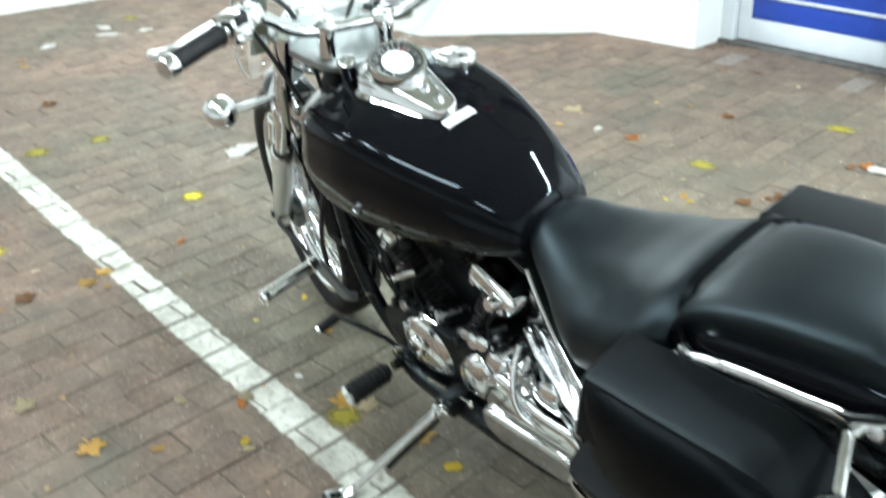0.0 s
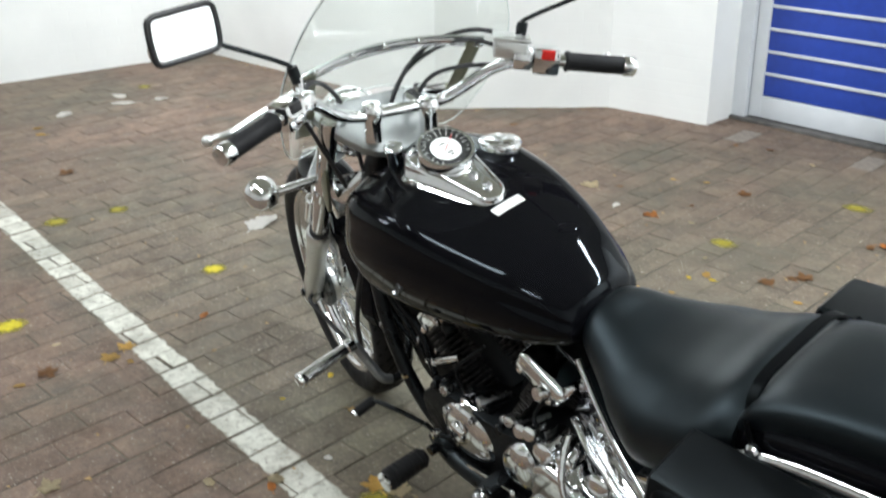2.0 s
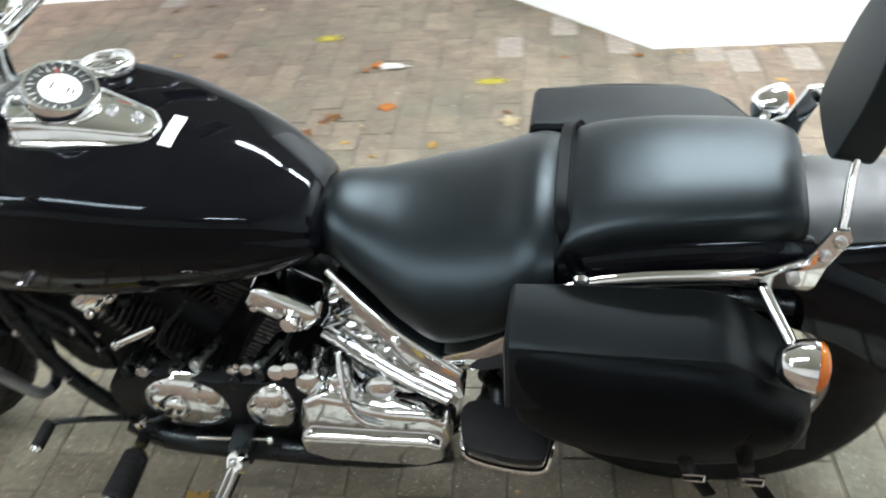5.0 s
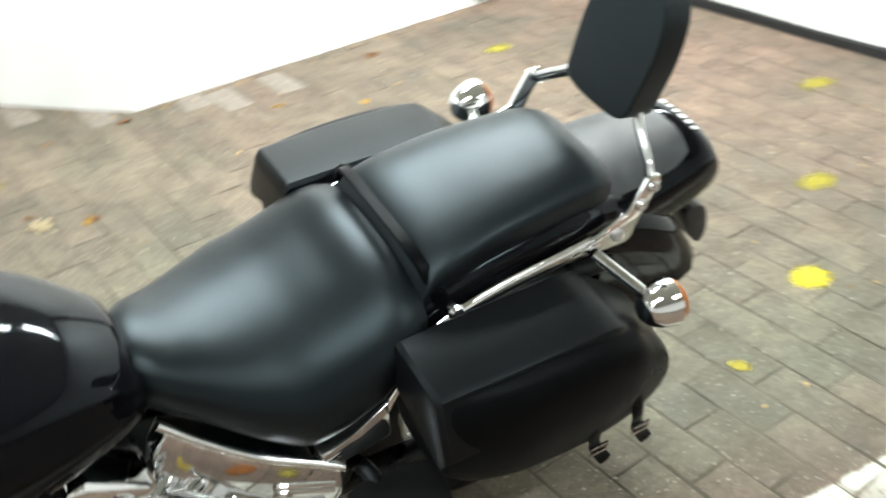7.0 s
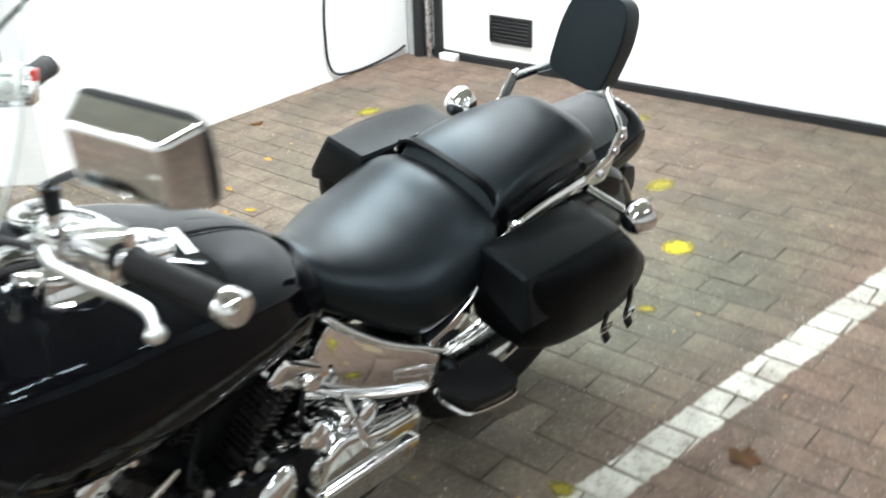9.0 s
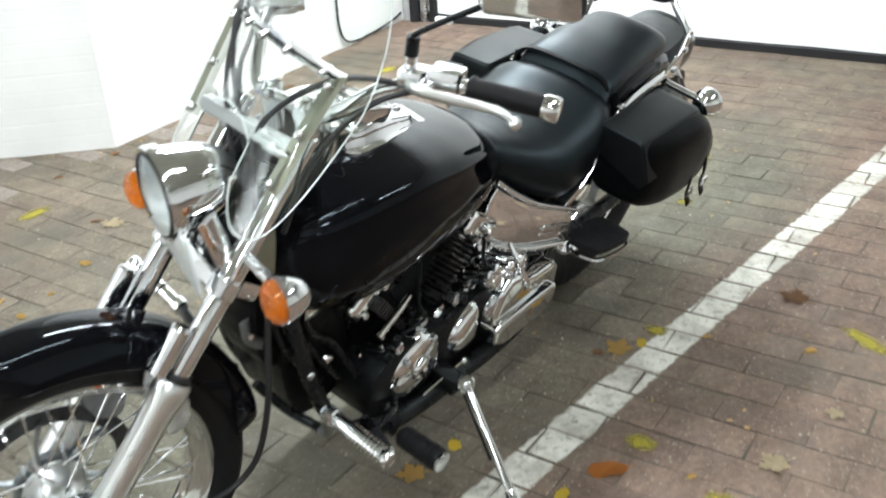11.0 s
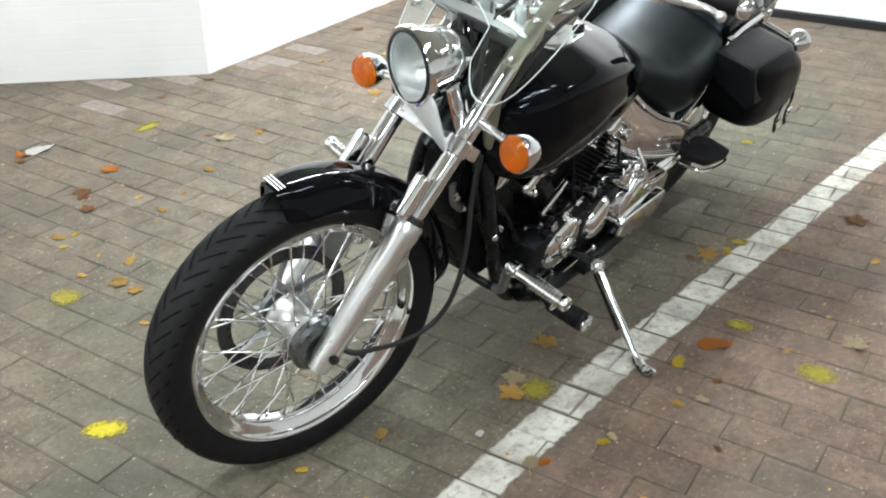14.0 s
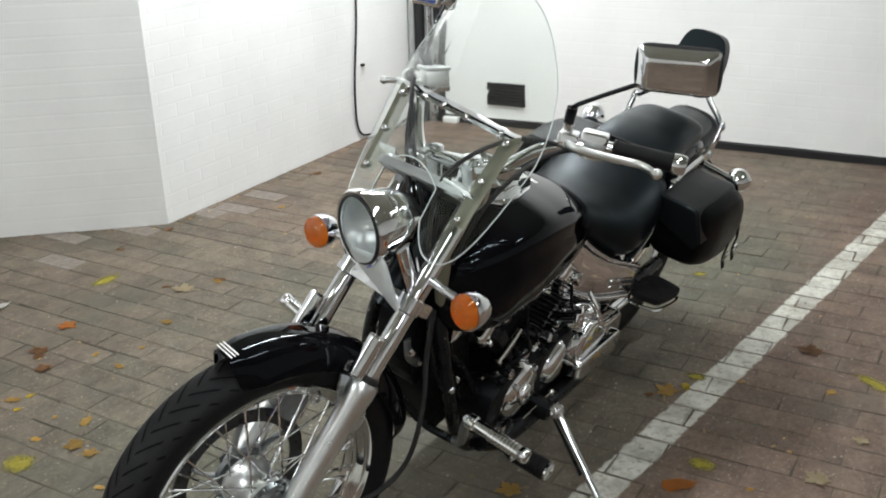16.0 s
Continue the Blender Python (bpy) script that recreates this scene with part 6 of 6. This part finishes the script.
lathe(b, [(0.010, 0.009), (0.014, 0.009), (0.016, 0.006), (0.016, 0.0)], top, across, 6)
part("pivot_bolt", b, STEEL, stand)
b = bmesh.new()
box(b, (0.77, 0.10, 0.205), (0.815, 0.218, 0.25), 0.012)
part("stand_bracket", b, BLACKMETAL, stand)
b = bmesh.new()
tube(b, [top + Vector((0.0, 0.0, -0.015)), top + (foot - top) * 0.62 + Vector((0, 0, -0.02))], 0.009, 8)
part("stand_spring", b, BLACKMETAL, stand)
# speedometer cable from the front hub
b = bmesh.new()
p = LOWER @ (FW + Vector((-0.03, 0.078, 0.0)))
tube(b, [p, (1.570, 0.090, 0.330), (1.500, 0.096, 0.300), (1.420, 0.100, 0.272), (1.345, 0.112, 0.276), (1.302, 0.124, 0.322), (1.283, 0.126, 0.400), (1.264, 0.112, 0.480), (1.250, 0.092, 0.555), (1.238, 0.080, 0.66)], 0.0058, 8, 8)
part("speedometer_cable", b, PLASTIC, bike, "black speedometer cable")
# fittings ahead of the engine
b = bmesh.new()
tube(b, [(1.262, 0.046, 0.580), (1.258, 0.052, 0.545), (1.235, 0.054, 0.520), (1.208, 0.050, 0.498)], 0.009, 10, 4, (0.5, 1.3))
part("hose_bracket", b, GUNMETAL, frame_part, "small grey metal bracket")
b = bmesh.new()
box(b, (1.112, 0.060, 0.545), (1.162, 0.094, 0.586), 0.008)
part("coil_cover", b, CHROME, frame_part, "small chrome cover")
for x, y, z, r, mt in ((1.262, 0.060, 0.556, 0.009, CHROME), (1.224, 0.060, 0.510, 0.007, STEEL), (1.092, 0.088, 0.412, 0.010, STEEL), (1.120, 0.066, 0.455, 0.006, CHROME), (1.150, 0.064, 0.520, 0.006, STEEL),
                       (1.060, 0.070, 0.385, 0.008, CHROME), (1.170, 0.122, 0.445, 0.008, STEEL), (1.118, 0.135, 0.330, 0.007, CHROME), (1.030, 0.118, 0.405, 0.006, CHROME), (1.200, 0.090, 0.585, 0.007, STEEL)):
    b = bmesh.new()
    lathe(b, [(-0.006, r), (0.006, r), (0.009, r * 0.6), (0.009, 0)], (x, y, z), (0.5, 1, 0.4), 6)
    part("fitting_bolt", b, mt, frame_part)
for k in range(3):
    b = bmesh.new()
    tube(b, [(1.215 - 0.03 * k, 0.045, 0.66), (1.225 - 0.04 * k, 0.085, 0.56 - 0.02 * k), (1.165 - 0.045 * k, 0.090, 0.44), (1.085 - 0.03 * k, 0.075 + 0.02 * k, 0.345)], 0.0055 + 0.001 * k, 8, 6)
    part("cooling_hose", b, BLACKMETAL, frame_part)


# ---- pavers ----
PAVE_L, PAVE_W, PAVE_TURN = 0.2074, 0.1037, 3.0


def paver_mesh(seed):
    r = random.Random(seed)
    bm = bmesh.new()
    hl, hw, g, c = PAVE_W / 2 - 0.0014, PAVE_L / 2 - 0.0012, 0.0042, 0.0
    top = [(-hl + g, -hw + g), (hl - g, -hw + g), (hl - g, hw - g), (-hl + g, hw - g)]
    low = [(-hl, -hw), (hl, -hw), (hl, hw), (-hl, hw)]
    j = lambda: r.uniform(-0.0020, 0.0020)
    a = [bm.verts.new((x + j(), y + j(), -0.012)) for x, y in low]
    b = [bm.verts.new((x + j(), y + j(), -0.0017 + j() * 0.4)) for x, y in low]
    d = [bm.verts.new((x + j(), y + j(), 0.0 + j() * 0.3)) for x, y in top]
    skin(bm, [a, b, d], caps=False)
    bm.faces.new(d)
    bmesh.ops.recalc_face_normals(bm, faces=bm.faces)
    me = bpy.data.meshes.new("paver")
    bm.to_mesh(me)
    bm.free()
    me.materials.append(PAVER)
    return me


PAVERS = [paver_mesh(s) for s in range(10)]
rp = random.Random(11)
PALE_M = material("pale_worn_paver", (0.20, 0.172, 0.145), 0.85, 0, 40, 0.25, bump=0.4, bump_scale=150)
PALE = [m_.copy() for m_ in PAVERS[:3]]
for m_ in PALE:
    m_.materials[0] = PALE_M
PALE_AT = [(2.14, -2.72), (1.48, -2.70), (0.535, -1.985), (0.12, -2.12), (0.03, -1.99), (-0.19, -1.97), (-0.325, -1.92), (0.30, -2.30), (-0.55, -1.98)]
near, rest, pale = [], [], []
turn = Matrix.Rotation(radians(PAVE_TURN), 4, "Z")
for i in range(-38, 72):
    for j in range(-24, 38):
        lx, ly = 0.0282 + (i + 0.5) * PAVE_W, 0.085 + (j + 0.5 * (i % 2)) * PAVE_L
        p = turn @ Vector((lx + rp.uniform(-0.0016, 0.0016), ly + rp.uniform(-0.0016, 0.0016), 0))
        if not (-3.3 < p.x < 6.8 and -3.25 < p.y < 5.5):
            continue
        m = Matrix.Translation(p + Vector((0, 0, rp.uniform(-0.0016, 0.0004)))) @ turn @ pose(0, 0, 0, rp.uniform(-.4, .4), rp.uniform(-.6, .6), rp.uniform(-1.3, 1.3) + (180 if rp.random() < 0.5 else 0))
        if any(abs(p.x - a) < PAVE_W / 2 and abs(p.y - c) < PAVE_L / 2 for a, c in PALE_AT):
            pale.append(m)
            continue
        score = abs(p.y - 0.45) + 0.25 * abs(p.x - 0.9)
        (near if 0.25 < p.y < 1.45 and -0.7 < p.x < 2.6 else rest).append((score, m, rp.randrange(10)))
near.sort(key=lambda q: q[0])
rest += near[300:]
paving = tagged(new("pavement"), "brown concrete block paving with a white bay line", "pavement", kind="structure")
for _, m, k in near[:300]:
    ob = new("paver", PAVERS[k])
    ob.parent = paving
    ob.matrix_basis = m
for k, m in enumerate(pale):
    ob = new("pale_paver", PALE[k % 3])
    ob.parent = paving
    ob.matrix_basis = m
arrays = []
for me in PAVERS:
    co = np.zeros(len(me.vertices) * 3)
    me.vertices.foreach_get("co", co)
    arrays.append((co.reshape(-1, 3), [tuple(f.vertices) for f in me.polygons]))
V, F, base = [], [], 0
for _, m, k in rest:
    co, fs = arrays[k]
    mm = np.array(m)
    V.append(co @ mm[:3, :3].T + mm[:3, 3])
    F += [tuple(base + q for q in f) for f in fs]
    base += len(co)
me = bpy.data.meshes.new("paver_field")
me.from_pydata(np.concatenate(V).tolist(), [], F)
me.materials.append(PAVER)
field = new("paver_field", me)
field.parent = paving
tagged(field, kind="stuff")


# ---- leaves, scraps and paint marks on the paving ----
def leaf_mesh(seed, kind):
    """A fallen leaf: lobed or oval outline, curled, with a stalk."""
    r = random.Random(seed)
    bm = bmesh.new()
    n = 64 if kind == "maple" else 30
    pts = []
    for k in range(n):
        a = 2 * math.pi * k / n
        if kind == "maple":
            rad = 0.52 + 0.48 * abs(math.cos(2.5 * (a - math.pi / 2))) ** 1.1 * (0.78 + 0.22 * math.sin(a)) + 0.07 * math.sin(15 * a + seed)
        else:
            rad = 0.55 + 0.45 * abs(math.sin(a)) ** 1.4 + 0.05 * math.sin(9 * a + seed)
            rad *= 0.75 if kind == "oval" else 1
        rad *= r.uniform(0.92, 1.06)
        pts.append(Vector((rad * math.cos(a), rad * math.sin(a), 0)))
    cu, cv, ph = r.uniform(0.12, 0.35), r.uniform(-0.2, 0.3), r.uniform(0, 6)

    def lift(p):
        return Vector((p.x, p.y, 0.06 + cu * p.x * p.x + cv * p.x * p.y + 0.10 * abs(math.sin(2 * math.atan2(p.y, p.x) + ph)) * p.length))

    rings = [[bm.verts.new(lift(p * f)) for p in pts] for f in (1.0, 0.66, 0.33)]
    skin(bm, rings, caps=False)
    c = bm.verts.new((0, 0, 0.05))
    for k in range(n):
        bm.faces.new((rings[-1][k], rings[-1][(k + 1) % n], c))
    lo = min(v.co.z for v in bm.verts)
    for v in bm.verts:
        v.co.z -= lo
    bmesh.ops.solidify(bm, geom=bm.faces[:], thickness=0.02)
    tube(bm, [(0, -0.5, 0.05), (0.06, -1.0, 0.05), (0.16, -1.35, 0.03)], 0.03, 5, 3)
    me = finish("leaf", bm, LEAFS[0])
    return me


LEAF_SHAPES = {k: [leaf_mesh(s, k) for s in range(4)] for k in ("maple", "oval", "round")}
leaf_rng = random.Random(3)
LEAF_LABELS = ["curled brown fallen leaf on the paving", "dry ochre fallen leaf on the paving", "yellow fallen leaf on the paving", "orange fallen leaf on the paving", "pale dry fallen leaf on the paving", "crumpled pale paper scrap on the paving"]


def leaf(x, y, size, colour, kind="oval", turn=None):
    me = leaf_rng.choice(LEAF_SHAPES[kind]).copy()
    me.materials[0] = LEAFS[colour]
    ob = new("paper_scrap" if colour == 5 else "fallen_leaf", me)
    t = leaf_rng.uniform(0, 360) if turn is None else turn
    ob.matrix_world = pose(x, y, 0.0005, 0, 0, t) @ Matrix.Diagonal((size, size * leaf_rng.uniform(0.8, 1.15), size * leaf_rng.uniform(0.5, 0.9), 1))
    return tagged(ob, LEAF_LABELS[colour], "litter" if colour == 5 else "leaf", "litter" if colour == 5 else "fallen leaves")


# x, y, half size, colour, shape
for row in ((2.162, 0.504, .036, 1, "maple"), (2.193, 0.437, .034, 1, "maple"), (2.10, 0.47, .018, 1, "oval"), (1.676, 0.880, .034, 4, "maple"), (1.408, 0.829, .040, 1, "maple"), (1.434, 0.592, .024, 4, "oval"),
            (1.333, 0.470, .034, 4, "oval"), (2.216, 0.164, .024, 3, "oval"), (1.158, 0.570, .018, 4, "oval"), (0.794, 0.285, .024, 2, "round"), (2.207, 0.673, .036, 0, "maple"), (2.190, 0.758, .020, 1, "oval"),
            (3.903, -0.09, .040, 0, "maple"), (4.584, -0.242, .030, 1, "oval"), (2.150, -1.641, .050, 4, "maple"), (1.760, -1.542, .038, 3, "maple"), (0.984, -1.887, .036, 3, "maple"), (1.293, -1.230, .028, 1, "oval"),
            (0.880, -1.526, .040, 3, "maple"), (1.021, -1.848, .030, 0, "oval"), (0.448, -1.409, .042, 4, "maple"), (0.680, -1.243, .032, 1, "oval"), (0.331, -1.350, .026, 1, "oval"), (-0.448, -1.726, .030, 1, "oval"),
            (1.825, -2.014, .020, 1, "oval"), (1.050, -1.443, .036, 0, "maple"), (0.688, 0.613, .038, 3, "round"), (0.485, 0.902, .036, 4, "maple"), (0.920, 0.680, .024, 4, "oval"), (0.812, 0.571, .022, 2, "round"),
            (0.922, 0.264, .036, 1, "maple"), (-0.208, 0.709, .042, 0, "maple"), (0.246, 0.955, .026, 4, "maple"), (0.254, 1.094, .026, 4, "oval"), (0.024, 0.827, .024, 1, "oval"),
            (1.445, 0.152, .026, 1, "oval"), (0.986, -1.125, .024, 1, "oval"), (1.119, -1.325, .034, 0, "maple"), (1.359, -0.86, .036, 1, "maple"), (1.077, -1.409, .028, 0, "oval"), (0.312, -1.358, .030, 0, "oval"),
            (0.256, 0.416, .040, 1, "maple"), (0.205, 0.455, .026, 2, "oval"), (-0.262, -1.266, .036, 1, "maple"), (-0.353, -1.226, .026, 2, "oval"), (-0.703, -1.560, .026, 1, "oval"), (-0.937, -1.926, .034, 0, "maple"),
            (-0.421, -1.438, .022, 1, "oval"), (2.761, -0.398, .070, 5, "round"), (0.922, -1.878, .046, 5, "round"), (1.926, -1.536, .030, 5, "oval"), (4.872, -0.483, .080, 5, "oval"), (4.868, -0.813, .075, 5, "oval"),
            (4.80, -1.02, .060, 5, "oval"), (2.62, -1.71, .024, 1, "oval"), (2.05, -1.72, .022, 0, "oval"), (1.95, -1.95, .020, 1, "oval"), (0.40, 1.25, .028, 0, "oval"), (1.30, 0.72, .018, 1, "oval"),
            (4.71, -0.279, .034, 1, "oval"), (5.03, -0.874, .07, 5, "oval"), (2.352, 0.586, .016, 4, "oval"), (1.318, 0.328, .014, 5, "round"), (3.017, -2.067, .03, 0, "oval"), (2.074, -1.47, .024, 1, "oval"),
            (1.709, -1.743, .020, 0, "oval"), (1.636, -2.005, .038, 0, "maple"), (1.876, -2.60, .026, 0, "oval"), (2.03, -2.55, .024, 0, "oval"), (1.631, -2.538, .022, 4, "oval"), (1.252, -1.208, .020, 2, "oval"),
            (1.377, -1.349, .016, 4, "oval"), (1.602, -1.588, .018, 4, "oval"), (1.625, 0.258, .011, 2, "oval"), (1.635, 0.090, .013, 2, "round"), (0.466, -1.482, .022, 0, "oval"), (0.969, -1.26, .018, 1, "oval"),
            (0.86, -1.165, .020, 1, "oval"), (1.322, -1.17, .016, 2, "oval"), (1.292, -1.035, .016, 1, "oval"), (1.261, -0.938, .030, 1, "oval"), (1.395, -0.98, .020, 1, "oval"), (1.363, -0.79, .024, 1, "maple"),
            (1.454, -0.638, .018, 1, "oval"), (0.289, -1.951, .024, 0, "oval"), (0.02, -1.96, .03, 0, "oval"), (0.967, 0.640, .022, 1, "oval"), (0.918, 0.621, .016, 4, "oval"), (0.613, 0.771, .014, 1, "oval"),
            (0.093, 0.584, .016, 1, "oval"), (0.30, 0.381, .020, 0, "oval"), (1.186, 0.564, .016, 2, "round"), (1.318, 0.492, .022, 3, "oval"), (1.063, 0.775, .018, 0, "oval"), (0.83, 0.68, .018, 0, "oval"),
            (1.098, 0.282, .036, 4, "maple"), (1.152, 0.308, .040, 1, "maple")):
    leaf(*row)


def paint_mark(x, y, rx, ry, turn, seed):
    r = random.Random(seed)
    bm = bmesh.new()
    n = 34
    ring = [bm.verts.new((math.cos(a) * r.uniform(0.95, 1.05), math.sin(a) * r.uniform(0.95, 1.05), 0)) for a in (2 * math.pi * k / n for k in range(n))]
    f = bm.faces.new(ring)
    ext = bmesh.ops.extrude_face_region(bm, geom=[f])
    for v in ext["geom"]:
        if isinstance(v, bmesh.types.BMVert):
            v.co.z += 0.0006
    ob = thing("paint_mark", bm, YELLOWPAINT if seed in (0, 1, 5, 11) else FADEDPAINT, "yellow spray paint mark on a paver", "paint mark", "paint marks")
    ob.matrix_world = pose(x, y, 0.0003, 0, 0, turn) @ Matrix.Diagonal((rx * 0.92, ry * 0.92, 1, 1))


for k, row in enumerate(((2.574, 0.649, .055, .070, 0), (2.509, -0.040, .050, .048, 20), (1.408, -1.505, .060, .050, 0), (1.24, -2.18, .070, .050, 10), (0.539, -1.738, .080, .040, 5), (-1.022, 0.070, .070, .060, 0), (-1.418, -0.231, .085, .055, 0),
                         (-1.963, -0.674, .090, .06, 0), (-1.344, -1.657, .075, .05, 0), (0.664, 0.862, .050, .060, 0), (-0.088, 0.929, .095, .030, 60), (1.789, -0.360, .062, .038, -50), (1.494, -0.916, .05, .06, 0), (0.556, 1.030, .026, .036, 0),
                         (0.568, 0.632, .032, .045, 0), (1.105, 0.345, .055, .050, 0), (5.135, -1.082, .06, .05, 0), (-0.636, 0.198, .026, .034, 30), (3.344, 0.185, .06, .06, 0), (3.30, -0.055, .05, .05, 0), (0.13, 0.46, .03, .04, 0))):
    paint_mark(*row, k)
# crumbs and grit
rg = random.Random(8)
V, F = [], []
for _ in range(2600):
    x, y, s = rg.uniform(-2.0, 4.5), rg.uniform(-2.0, 1.6), rg.choice((0.0018, 0.002, 0.0025, 0.003, 0.0045))
    a = rg.uniform(0, 6.28)
    i0 = len(V)
    V += [(x + s * math.cos(a + k * 2.1), y + s * math.sin(a + k * 2.1), 0.0) for k in range(3)] + [(x, y, s * 0.7)]
    F += [(i0, i0 + 1, i0 + 3), (i0 + 1, i0 + 2, i0 + 3), (i0 + 2, i0, i0 + 3)]
me = bpy.data.meshes.new("grit")
me.from_pydata(V, [], F)
me.materials.append(material("grit", (0.34, 0.31, 0.26), 0.85, island=0.5))
tagged(new("grit", me), "scattered pale grit and crumbs on the paving", "grit", kind="stuff")
# dry leaf crumbs, thicker along the walls' feet
V, F = [], []
FEET = [((-2.1, -2.17), (-0.03, -2.02)), ((-0.03, -2.02), (0.60, -2.69)), ((0.60, -2.69), (1.33, -2.73)), ((2.89, -2.665), (3.53, -1.985)), ((3.53, -1.985), (5.6, -1.85))]
for n in range(560):
    if n < 260:
        (xa, ya), (xb, yb) = FEET[rg.choice((0, 0, 1, 2, 3, 4, 4))]
        u, out = rg.random(), 0.012 + abs(rg.gauss(0, 0.035))
        ln = math.hypot(xb - xa, yb - ya)
        x, y = xa + (xb - xa) * u - (yb - ya) / ln * out, ya + (yb - ya) * u + (xb - xa) / ln * out
    else:
        x, y = rg.uniform(-2.0, 4.5), rg.uniform(-1.9, 1.6)
    s, a, w, h = rg.uniform(0.004, 0.011), rg.uniform(0, 6.28), rg.uniform(0.35, 0.8), rg.uniform(0.001, 0.004)
    i0 = len(V)
    for k, (p, q) in enumerate(((1, 0), (0.2, w), (-1, 0.15), (-0.1, -w))):
        V.append((x + s * (p * math.cos(a) - q * math.sin(a)), y + s * (p * math.sin(a) + q * math.cos(a)), 0.0004 + h * (k % 2)))
    V.append((x, y, 0.0012 + h * 0.4))
    F += [(i0 + k, i0 + (k + 1) % 4, i0 + 4) for k in range(4)]
me = bpy.data.meshes.new("leaf_crumbs")
me.from_pydata(V, [], F)
me.materials.append(material("leaf_crumb", (0.30, 0.19, 0.075), 0.75, 0, 60, 0.3, island=0.6))
tagged(new("leaf_crumbs", me), "dry brown leaf crumbs strewn on the paving", "leaf litter", kind="stuff")
